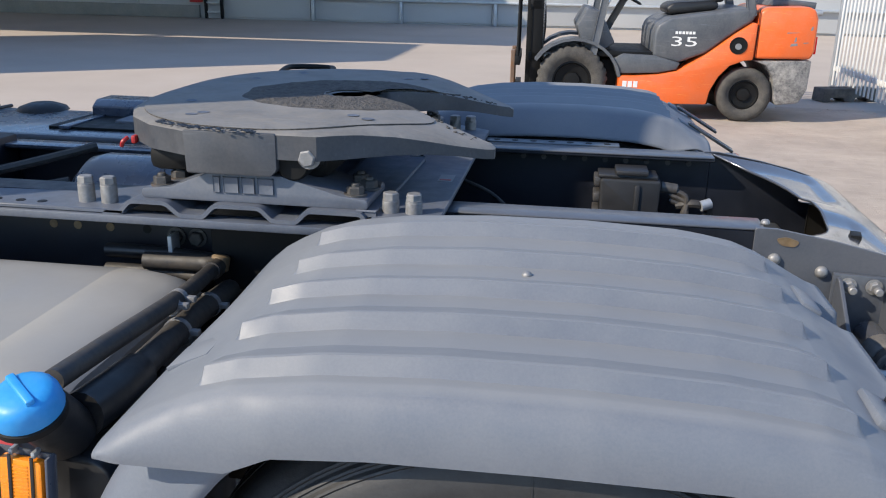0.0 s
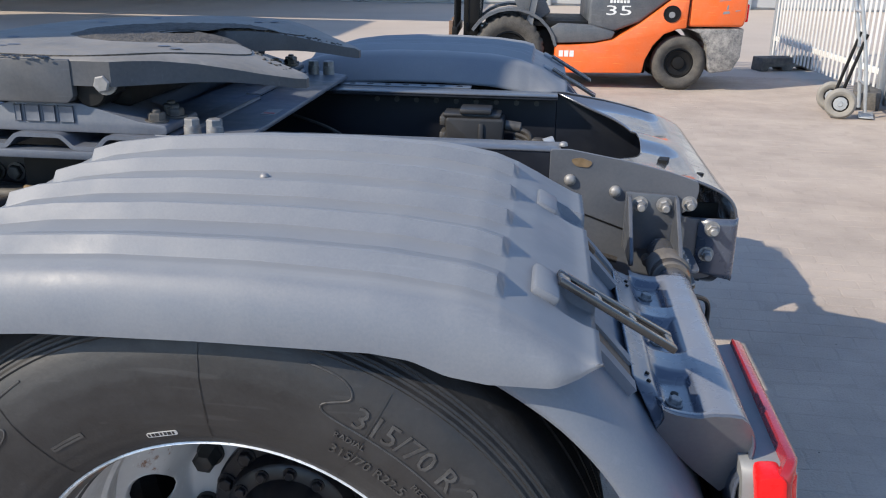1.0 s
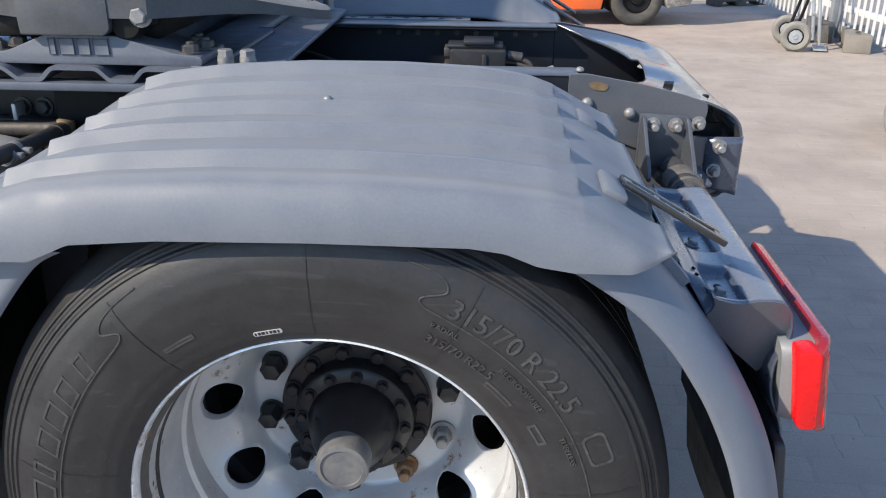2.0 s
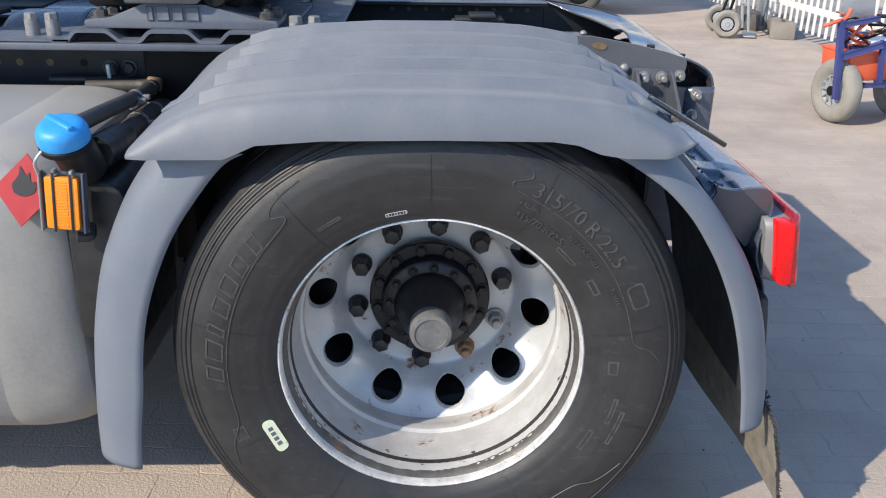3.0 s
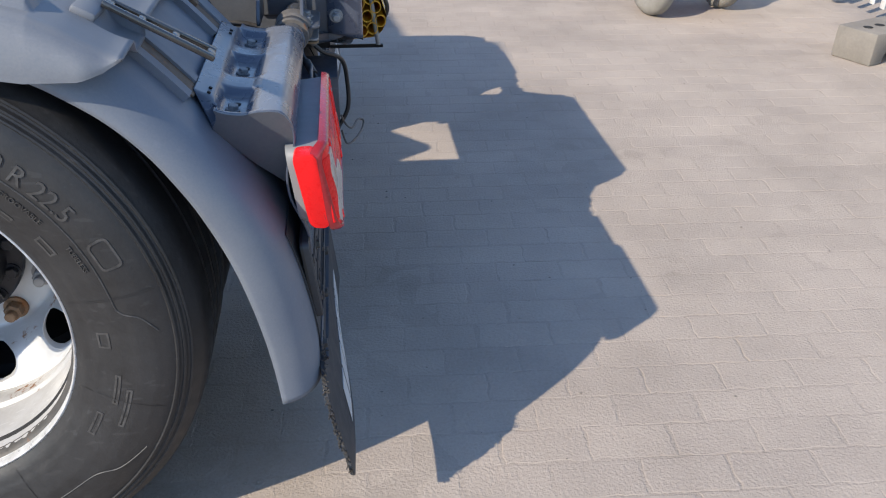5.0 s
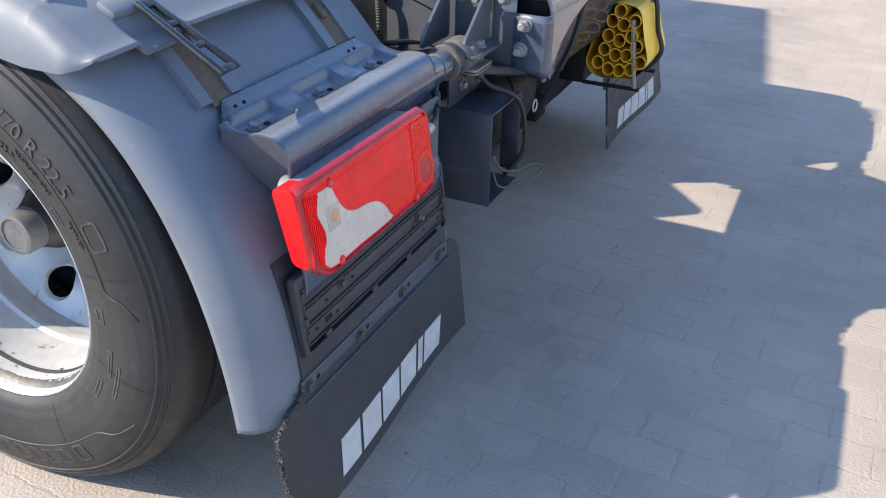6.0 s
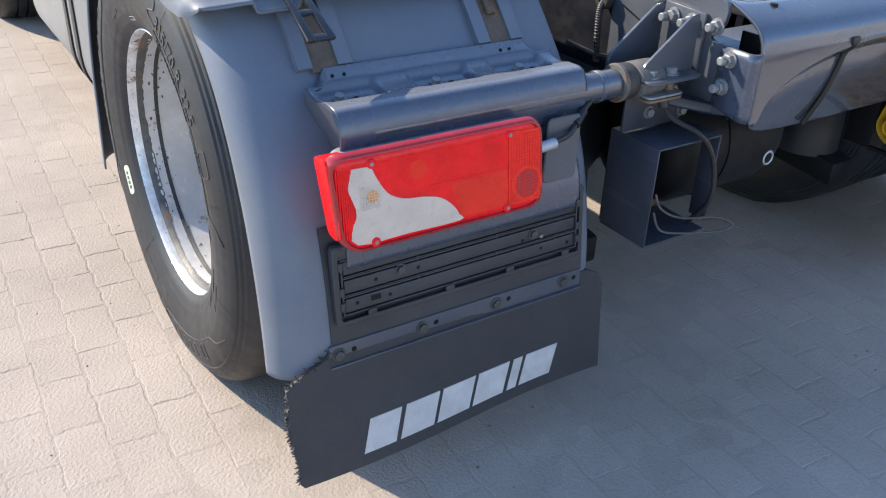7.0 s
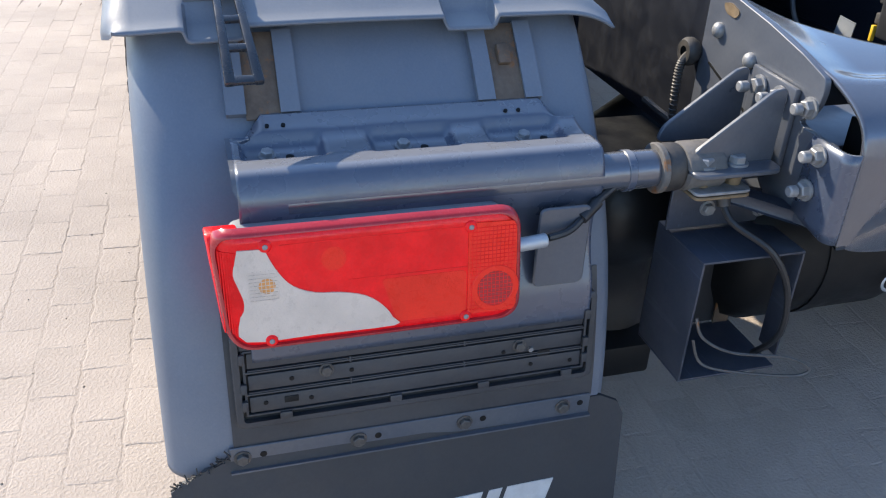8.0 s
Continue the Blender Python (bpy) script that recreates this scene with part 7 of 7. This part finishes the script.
# black cowl and dash
fl_part("front_cowl", prism([(0.12, 0.70), (0.30, 0.70), (0.42, 0.78), (0.26, 1.10), (0.12, 1.14), (0.02, 0.95)], 0.12, W - 0.12, "y", 0.02, 2), "fl_grey", "grey front cowl")
for y in (0.06, W - 0.10):
    fl_part("guard_leg", slab((0.20, y, 0.66), (0.42, y, 2.05), 0.05, 0.07, 0.008), "fl_grey", "overhead guard leg")
    fl_part("guard_leg", slab((1.74, y, 1.10), (1.52, y, 2.08), 0.05, 0.07, 0.008), "fl_grey", "overhead guard leg")
for i in range(7):
    y = 0.08 + i * (W - 0.18) / 6
    fl_part("roof_bar", slab((0.40, y, 2.08), (1.54, y, 2.10), 0.035, 0.05, 0.006), "fl_grey")
for x in (0.42, 1.52):
    fl_part("roof_rail", slab((x, 0.04, 2.07), (x, W - 0.06, 2.07), 0.06, 0.06, 0.008), "fl_grey")
seat = [(0.95, 1.075), (1.45, 1.135), (1.47, 1.20), (1.40, 1.23), (1.00, 1.20), (0.93, 1.15)]
fl_part("seat", prism(seat, 0.33, 0.89, "y", 0.035, 3), "black", "black padded driver seat")
fl_part("seat_back", prism([(1.40, 1.20), (1.52, 1.22), (1.62, 1.72), (1.50, 1.73)], 0.36, 0.86, "y", 0.035, 3), "black")
fl_part("seat_slide", box(1.0, 1.45, 0.38, 0.84, 1.04, 1.09, 0.01), "mast")
fl_part("steering_column", slab((0.34, 0.58, 0.86), (0.52, 0.58, 1.22), 0.07, 0.07, 0.01), "black")
b = lathe([(0.165, 0.0), (0.178, 0.013), (0.191, 0.0), (0.178, -0.013)], (0, 0, 0), 32, "z")
b.transform(Matrix.Translation((0.54, 0.58, 1.25)) @ pose(0, 0, 0, 0, 28, 0))
fl_part("steering_wheel", b, "black")
for i in range(3):
    fl_part("lever", cyl((0.34, 0.82 + i * 0.06, 1.05), (0.42, 0.82 + i * 0.06, 1.26), 0.010, seg=8), "chrome")
# mast, carriage and forks
for y in (0.24, W - 0.32):
    fl_part("mast_rail", box(-0.44, -0.32, y, y + 0.08, 0.08, 2.15, 0.008), "mast", "black mast rail")
    fl_part("inner_mast_rail", box(-0.49, -0.40, y + 0.07 if y < 0.5 else y - 0.06, y + 0.13 if y < 0.5 else y + 0.01, 0.08, 2.1, 0.006), "mast")
    fl_part("lift_cylinder", cyl((-0.34, y + 0.14 if y < 0.5 else y - 0.06, 0.15), (-0.34, y + 0.14 if y < 0.5 else y - 0.06, 1.9), 0.035, seg=16), "chrome")
for z in (0.12, 0.55, 1.10, 2.05):
    fl_part("mast_tie", box(-0.46, -0.34, 0.24, W - 0.24, z, z + 0.10, 0.006), "mast")
for z in (0.18, 0.52):
    fl_part("fork_bar", box(-0.60, -0.54, 0.10, W - 0.10, z, z + 0.09, 0.008), "mast")
for y in (0.30, W - 0.42):
    poly = [(-0.60, 0.66), (-0.645, 0.66), (-0.645, 0.075), (-1.86, 0.045), (-1.86, 0.030), (-0.66, 0.028), (-0.60, 0.06)]
    fl_part("fork", prism(poly, y, y + 0.12, "y", 0.006, 1), "fork", "worn rusty fork")
for i in range(6):
    fl_part("load_backrest_bar", cyl((-0.57, 0.16 + i * 0.18, 0.60), (-0.57, 0.16 + i * 0.18, 1.25), 0.014, seg=8), "mast")
fl_part("hydraulic_hose", tube([(-0.36, 0.5, 0.4), (-0.30, 0.48, 0.9), (-0.33, 0.5, 1.4), (-0.32, 0.5, 2.0)], 0.015, 8), "black")
fl_part("cut_line", box(1.799, 1.804, -0.002, 0.01, 0.66, 1.17), "mast")
fl_part("tilt_cylinder", cyl((-0.3, 0.22, 0.62), (0.30, 0.22, 0.55), 0.035, seg=14), "chrome")
# markings: the number can be read, the words are plain bars
b = text_mesh("35", 0.165, 0.001)
b.transform(Matrix.Translation((1.10, 0.027, 0.815)) @ pose(0, 0, 0, 90, 0, 0) @ Matrix.Diagonal((1.75, 0.85, 1, 1)))
fl_part("capacity_number", b, "white", "white printed number")
for i in range(6):
    fl_part("white_bar", box(1.005 + 0.034 * i, 1.030 + 0.034 * i, 0.026, 0.030, 0.895, 0.923), "white")
for i in range(3):
    fl_part("white_bar", box(0.515 + 0.055 * i, 0.558 + 0.055 * i, -0.003, 0.003, 0.335, 0.400), "white")
for x, z, w2, h2 in ((2.18, 0.80, 0.09, 0.035), (2.22, 0.84, 0.03, 0.06), (2.33, 0.83, 0.07, 0.015), (2.12, 0.93, 0.16, 0.012), (2.40, 0.96, 0.03, 0.05)):
    b = prism(rounded([(x, z), (x + w2, z + 0.01), (x + w2 * 0.9, z + h2), (x + 0.01, z + h2 * 0.8)], 0.01, 3), -0.0015, 0.01, "y")
    fl_part("paint_chip", b, "lamp_grey", "pale scraped paint patch")
fl_part("tail_light", box(2.485, 2.53, 0.08, 0.20, 0.72, 0.90, 0.01), "red_lens")
fl_part("rear_grille", box(2.36, 2.60, 0.20, 0.55, 1.10, 1.16, 0.02), "galv")
fl_part("exhaust_shield", prism([(1.95, 1.19), (2.45, 1.19), (2.55, 1.16), (2.56, 1.23), (2.0, 1.26)], 0.35, 0.95, "y", 0.01, 2), "fl_grey")


# short rear overhang
for o in fl.children:
    if o.type == "MESH":
        for v in o.data.vertices:
            v.co.z *= 0.965
            if v.co.x > 1.92:
                v.co.x = 1.92 + (v.co.x - 1.92) * 0.80

# -- fence panels of white flat bars in portable feet
def fence_panel(a, b_, label, feet=()):
    g = group("fence")
    tagged(g, label, "fence", "portable fence panels")
    a, b_ = Vector(a), Vector(b_)
    d = b_ - a
    ln = d.length
    g.matrix_local = Matrix.Translation((a.x, a.y, 0)) @ Matrix.Rotation(math.atan2(d.y, d.x), 4, "Z")
    for x in (0.03, ln - 0.03):
        part("post", box(x - 0.035, x + 0.035, -0.03, 0.03, 0.02, 2.05, 0.006), "galv", g, "galvanised post")
    for z in (0.28, 1.80):
        part("cross_rail", box(0.06, ln - 0.06, -0.018, 0.018, z, z + 0.06, 0.004), "fence", g)
    n = int((ln - 0.2) / 0.115)
    bar = mesh_of("bar", box(-0.022, 0.022, -0.030, -0.019, 0.10, 2.02, 0.003), "fence")
    for i in range(n):
        x = 0.13 + (ln - 0.26) * i / (n - 1)
        same_mesh("bar", bar, g, Matrix.Translation((x, 0, 0)))
    return g


def foot(x, y, rot, material, label):
    g = group("ballast_block")
    tagged(g, label, "block", "ballast blocks of the fence")
    g.matrix_local = pose(x, y, 0, 0, 0, rot)
    b = prism([(-0.36, 0.0), (-0.27, 0.0), (-0.25, 0.05), (-0.08, 0.05), (-0.06, 0.0), (0.06, 0.0), (0.08, 0.05), (0.25, 0.05), (0.27, 0.0), (0.36, 0.0), (0.35, 0.16), (-0.35, 0.16)], -0.115, 0.115, "y", 0.010, 2)
    part("block", b, material, g)
    for i in range(-3, 4):
        part("post_hole", cyl((i * 0.09, 0, 0.159), (i * 0.09, 0, 0.1615), 0.024, seg=14), "mast", g)
    return g


fence_panel((3.36, 11.15), (3.57, 7.75), "white painted flat-bar fence panel between galvanised posts")
fence_panel((3.59, 7.65), (3.83, 4.12), "white painted flat-bar fence panel between galvanised posts")
fence_panel((3.86, 4.02), (3.70, 0.60), "white painted flat-bar fence panel between galvanised posts")
foot(3.30, 10.30, 20, "block_dark", "dark rubber fence foot on the paving")
foot(3.60, 7.24, 72, "block", "sandy concrete fence foot")
foot(3.46, 7.80, 72, "block_dark", "dark rubber fence foot on the paving")
foot(3.62, 2.95, 24, "block", "pale concrete fence foot")


# -- hand truck
ht = group("hand_truck")
tagged(ht, "grey two-wheeled hand truck leaning at the fence", "hand truck")
ht.matrix_local = pose(2.98, 6.96, 0, 0, 0, -18)
for x, y in ((-0.02, 0.0), (-0.10, 0.42)):
    wheel_simple("wheel", (x, y, 0.132), 0.132, 0.085, 0, ht, "grey_tyre", "mast", 0.070, "grey pneumatic wheel")
    part("hub_star", lathe([(0.0, -0.036), (0.02, -0.038), (0.024, -0.03), (0.058, -0.028), (0.060, -0.024)], (x, y, 0.132), 10), "galv", ht)
part("axle", cyl((-0.02, 0.0, 0.132), (-0.10, 0.42, 0.132), 0.012, seg=10), "galv", ht)
for y in (0.08, 0.34):
    dx = -0.19 * y
    part("upright", tube([(0.20 + dx, y, 0.06), (0.14 + dx, y, 0.5), (0.03 + dx, y, 1.0), (-0.04 + dx, y, 1.22), (-0.13 + dx, y, 1.30)], 0.016, 10), "galv", ht, "bent steel tube")
    part("brace", cyl((-0.02 + dx, y, 0.15), (0.12 + dx, y, 0.72), 0.014, seg=10), "mast", ht)
    part("grip", cyl((-0.06 + dx, y, 1.245), (-0.16 + dx, y, 1.33), 0.022, seg=12), "black", ht, "black hand grip")
for z, x in ((0.3, 0.165), (0.6, 0.12), (0.9, 0.05)):
    part("cross_tube", cyl((x - 0.015, 0.08, z), (x - 0.065, 0.34, z), 0.012, seg=10), "galv", ht)
part("toe_plate", box(0.14, 0.26, 0.04, 0.38, 0.012, 0.022, 0.003), "galv", ht)


# -- tool cart
ct = group("tool_cart")
tagged(ct, "blue-framed cart with a faded red box and grey pneumatic tyres", "cart")
ct.matrix_local = pose(2.575, 3.785, 0, 0, 0, 12)
CY0, CY1 = -0.115, 0.22
for x, y, turn in ((0.0, 0.0, -88), (0.50, 0.05, -88)):
    wheel_simple("wheel", (x, y, 0.196), 0.196, 0.105, turn, ct, "grey_tyre", "galv", 0.098, "grey pneumatic wheel with a spoked rim")
    m = Matrix.Translation((x, y, 0.196)) @ pose(0, 0, 0, 0, 0, turn)
    for k in range(11):
        w = 2 * math.pi * k / 11
        sp = slab((0.028 * math.cos(w), -0.036, 0.028 * math.sin(w)), (0.092 * math.cos(w + 0.3), -0.033, 0.092 * math.sin(w + 0.3)), 0.006, 0.010)
        sp.transform(m)
        part("spoke", sp, "galv", ct)
    hb = cyl((0, -0.046, 0), (0, -0.025, 0), 0.030, seg=16)
    hb.transform(m)
    part("wheel_hub", hb, "mast", ct)
for y in (CY0, CY1):
    part("side_bar", slab((0.085, y, 0.248), (0.515, y, 0.248), 0.026, 0.026, 0.004), "cart_blue", ct, "blue square tube")
    part("top_bar", slab((0.195, y, 0.500), (0.515, y, 0.510), 0.020, 0.020, 0.004), "cart_blue", ct)
    for x in (0.205, 0.500):
        part("upright", slab((x, y, 0.26), (x, y, 0.515), 0.022, 0.022, 0.004, up=(1, 0, 0)), "cart_blue", ct)
for x in (0.10, 0.50):
    part("cross_bar", slab((x, CY0, 0.248), (x, CY1, 0.248), 0.026, 0.026, 0.004), "cart_blue", ct)
part("box", box(0.010, 0.470, CY0 + 0.03, CY1 - 0.03, 0.268, 0.440, 0.010), "cart_red", ct, "faded red steel box")
part("box_lid_edge", box(0.004, 0.478, CY0 + 0.024, CY1 - 0.024, 0.432, 0.446, 0.004), "cart_red", ct)
part("fork_leg", slab((-0.070, -0.085, 0.165), (-0.070, -0.085, 0.640), 0.028, 0.026, 0.005, up=(1, 0, 0)), "cart_blue", ct, "blue fork leg")
part("fork_leg", slab((0.060, 0.060, 0.165), (0.060, 0.060, 0.560), 0.036, 0.030, 0.005, up=(1, 0, 0)), "cart_blue", ct)
part("steer_arm", slab((-0.06, -0.095, 0.425), (0.205, -0.115, 0.495), 0.026, 0.036, 0.005), "cart_blue", ct)
part("front_bar", slab((-0.065, -0.085, 0.610), (0.20, -0.060, 0.640), 0.026, 0.030, 0.005), "cart_blue", ct)
part("steer_post", slab((0.10, 0.0, 0.36), (0.10, 0.0, 0.46), 0.04, 0.04, 0.006, up=(1, 0, 0)), "cart_blue", ct)
part("checker_plate", box(-0.02, 0.22, 0.00, 0.012, 0.640, 0.86, 0.003), "galv", ct, "pale checker plate")
part("parcel", prism(rounded([(0.24, 0.03), (0.46, 0.0), (0.47, 0.22), (0.26, 0.26)], 0.03), 0.448, 0.485, "z", 0.01, 2), "white", ct, "white folded sheet")
rc = random.Random(9)
for k in range(7):
    p = [(-0.06 + rc.uniform(0, 0.34), rc.uniform(-0.10, 0.15), 0.47 + rc.uniform(0, 0.22)) for _ in range(4)]
    part("hose", tube(p, 0.005 + 0.002 * (k % 3), 8), ("mast", "mast", "cart_red", "brass")[k % 4], ct, "loose cable")
part("red_handle", tube([(-0.17, -0.06, 0.60), (-0.12, -0.08, 0.625), (-0.05, -0.09, 0.65), (-0.01, -0.08, 0.70)], 0.011, 10), "cart_red", ct)
part("black_grip", tube([(0.19, -0.06, 0.655), (0.27, -0.07, 0.650)], 0.012, 10, straight=True), "black", ct)
# the frame stands a little out of plumb
for o in ct.children:
    if o.type == "MESH" and o.name.split(".")[0] not in ("spoke", "wheel_hub"):
        for v in o.data.vertices:
            v.co.x -= 0.13 * (v.co.z - 0.25)

# -- warehouse wall at the back
wl = group("wall_north")
tagged(wl, kind="structure", label="pale grey metal-clad warehouse wall with a dark plinth", category="wall")
WY = 22.4
part("core", box(-40, 45, WY + 0.06, WY + 0.5, 0, 7.0), "cladding", wl)
part("plinth", box(-40, -10.2, WY - 0.05, WY + 0.06, 0, 0.34, 0.01), "plinth", wl)
x = -34.0
while x < 44:
    part("panel", box(x, x + 2.43, WY, WY + 0.06, 0.05 if x > -10 else 0.34, 7.0, 0.006), "cladding", wl)
    x += 2.45
part("base_profile", box(-7.0, 30, WY - 0.14, WY, 0.56, 0.62, 0.01), "galv", wl)
for x in (-7.0, -4.6, -2.1, 0.4, 2.9, 5.4, 7.9):
    part("post", box(x, x + 0.08, WY - 0.12, WY, 0.0, 0.60, 0.006), "galv", wl)
part("red_box", box(-10.4, -10.05, WY - 0.20, WY - 0.05, 0.42, 1.2, 0.02), "red_sign", wl)
part("ladder_rail", box(-10.0, -9.94, WY - 0.16, WY - 0.05, 0.0, 1.6, 0.005), "mast", wl)
part("ladder_rail", box(-9.55, -9.49, WY - 0.16, WY - 0.05, 0.0, 1.6, 0.005), "mast", wl)
for i in range(6):
    part("rung", box(-9.95, -9.54, WY - 0.13, WY - 0.08, 0.15 + 0.25 * i, 0.19 + 0.25 * i), "galv", wl)

# unseen roof and west block, added to throw shadows on the yard
part("bay_roof", box(-40, -5.8, 13.4, WY, 4.0, 4.22, 0.02), "cladding", wl, "added unseen flat roof that shades the ground by the wall")
for x in (-36, -28, -20, -12.5):
    part("bay_post", box(x, x + 0.2, 13.6, 13.8, 0, 4.0, 0.01), "galv", wl)
sh = group("wall_west")
tagged(sh, "added unseen plain block that throws a shadow strip on the yard", "wall", kind="structure")
b = box(-18, -11.3, 7.2, 10.4, 0, 7.46, 0.02)
part("shed_wall", b, "cladding", sh)

# ---------------------------------------------------------------- ground
gr = group("ground")
tagged(gr, "sandy block paving of an open yard in sunlight", "ground", kind="structure")
bm = bmesh.new()
xs = [-600, -200, -80, -40, -20, -10] + list(np.linspace(-5, 9, 15)) + [15, 25, 50, 120, 300, 600]
ysg = [-600, -200, -60, -20, -8] + list(np.linspace(-4, 12, 17)) + [18, 30, 60, 150, 600]
grid = [[bm.verts.new((x, y, -0.0040)) for y in ysg] for x in xs]
for i in range(len(xs) - 1):
    for j in range(len(ysg) - 1):
        bm.faces.new((grid[i][j], grid[i + 1][j], grid[i + 1][j + 1], grid[i][j + 1]))
ob = part("bed", bm, "sand", gr, "sandy ground")
# loose sand that fills the joints and lies over many pavers
nx, ny = 380, 430
sx, sy = np.linspace(-3.45, 6.05, nx), np.linspace(-1.5, 9.35, ny)

def sand_height(x, y):
    """Sand between the pavers, here and there over their edges."""
    return -0.0006 + 0.0007 * noise.noise((x * 0.9, y * 1.3, 0)) + 0.0008 * noise.noise((x * 5, y * 5, 2)) + 0.0006 * noise.noise((x * 13, y * 13, 4))


verts = [(x, y, sand_height(x, y)) for x in sx for y in sy]
faces = [(i * ny + j, (i + 1) * ny + j, (i + 1) * ny + j + 1, i * ny + j + 1) for i in range(nx - 1) for j in range(ny - 1)]
me = bpy.data.meshes.new("loose_sand")
me.from_pydata(verts, [], faces)
me.materials.append(M["joint"])
me.shade_smooth()
ob = new("loose_sand", me)
ob.parent = gr
ob["label"] = "loose sand over the pavers"

# pavers in running bond, their rows along the truck
PL, PW, GAP = 0.190, 0.1050, 0.0045
ANG = radians(-1.5)


def paver_bm(l, w, rng):
    """One worn paver: a wavy outline, worn edges, a slightly tilted top."""
    bm = bmesh.new()
    h = rng.uniform(-0.0003, 0.0004)
    tilt = (rng.uniform(-0.003, 0.003), rng.uniform(-0.004, 0.004))
    base = []
    for (ax_, ay), (bx_, by), n in (((-1, -1), (1, -1), 12), ((1, -1), (1, 1), 7), ((1, 1), (-1, 1), 12), ((-1, 1), (-1, -1), 7)):
        for i in range(n):
            u = i / n
            px = (ax_ + (bx_ - ax_) * u) * l / 2
            py = (ay + (by - ay) * u) * w / 2
            # interlocking blocks: both sides of a joint wave together
            wx = 0.0018 * math.sin(2 * math.pi * py / PW)
            wy = 0.0018 * math.sin(4 * math.pi * px / PL)
            base.append((px + wx + rng.uniform(-1, 1) * 0.0030, py + wy + rng.uniform(-1, 1) * 0.0026))
    lp = lambda k, z: [(x * (1 - 2 * k / l), y * (1 - 2 * k / w), z + tilt[0] * x + tilt[1] * y) for x, y in base]
    rings(bm, [lp(0.0, -0.006), lp(0.0, h - 0.0008), lp(0.0026, h)], True, False, True)
    return bm


pav_rng = random.Random(21)
PAV = [mesh_of("paver", paver_bm(PL - GAP, PW - GAP, pav_rng), "paver", 12) for _ in range(14)]
rot = Matrix.Rotation(ANG, 4, "Z")
cells_near, verts, faces = [], [], []
for j in range(-20, 104):
    for i in range(-24, 42):
        lx = (i + (0.5 if j % 2 else 0.0)) * PL
        ly = (j + 0.045) * PW
        p = rot @ Vector((lx, ly, 0))
        if -3.6 < p.x < 6.2 and -1.6 < p.y < 9.5:
            cells_near.append(p)
# the stretch behind the rear axle that is passed nearest
single = [p for p in cells_near if 0.75 < p.x < 2.6 and -0.35 < p.y < 2.5]
single.sort(key=lambda p: (p.x - 1.3) ** 2 + (p.y - 0.8) ** 2)
single = single[:290]
keyset = {(round(p.x, 4), round(p.y, 4)) for p in single}
for p in single:
    same_mesh("paver", PAV[pav_rng.randrange(14)], gr, Matrix.Translation(p + Vector((pav_rng.uniform(-1, 1) * 0.003, pav_rng.uniform(-1, 1) * 0.0015, 0))) @ rot)
TEMPL = []
for me in PAV:
    TEMPL.append(([v.co.copy() for v in me.vertices], [tuple(f.vertices) for f in me.polygons]))
for p in cells_near:
    if (round(p.x, 4), round(p.y, 4)) in keyset:
        continue
    vs, fs = TEMPL[pav_rng.randrange(14)]
    o = len(verts)
    m = Matrix.Translation(p + Vector((pav_rng.uniform(-1, 1) * 0.003, pav_rng.uniform(-1, 1) * 0.0015, 0))) @ rot
    verts.extend([tuple(m @ v) for v in vs])
    faces.extend([tuple(k + o for k in f) for f in fs])
me = bpy.data.meshes.new("pavers")
me.from_pydata(verts, [], faces)
me.materials.append(M["paver"])
ob = new("pavers", me)
ob.parent = gr
tagged(ob, "sandy concrete pavers", kind="stuff")

# grit and small stones lying about
grit = random.Random(33)
verts, faces = [], []
base = [(1, 0, 0), (-1, 0, 0), (0, 1, 0), (0, -1, 0), (0, 0, 1), (0, 0, -0.4)]
tri = [(0, 2, 4), (2, 1, 4), (1, 3, 4), (3, 0, 4), (2, 0, 5), (1, 2, 5), (3, 1, 5), (0, 3, 5)]
for _ in range(2600):
    x, y = grit.uniform(-1.6, 4.2), grit.uniform(-1.2, 5.5)
    r = 0.0008 + 0.0032 * grit.random() ** 4
    o = len(verts)
    w = grit.uniform(0, 6.28)
    z = max(0.0, sand_height(x, y))
    for bx, by, bz in base:
        k = r * grit.uniform(0.7, 1.3)
        verts.append((x + k * (bx * math.cos(w) - by * math.sin(w)) * 1.4, y + k * (bx * math.sin(w) + by * math.cos(w)), z + k * bz * 0.8))
    faces.extend([tuple(i + o for i in f) for f in tri])
me = bpy.data.meshes.new("grit")
me.from_pydata(verts, [], faces)
me.materials.append(M["pebble"])
ob = new("grit", me)
ob.parent = gr
tagged(ob, "grit and small stones", kind="stuff")
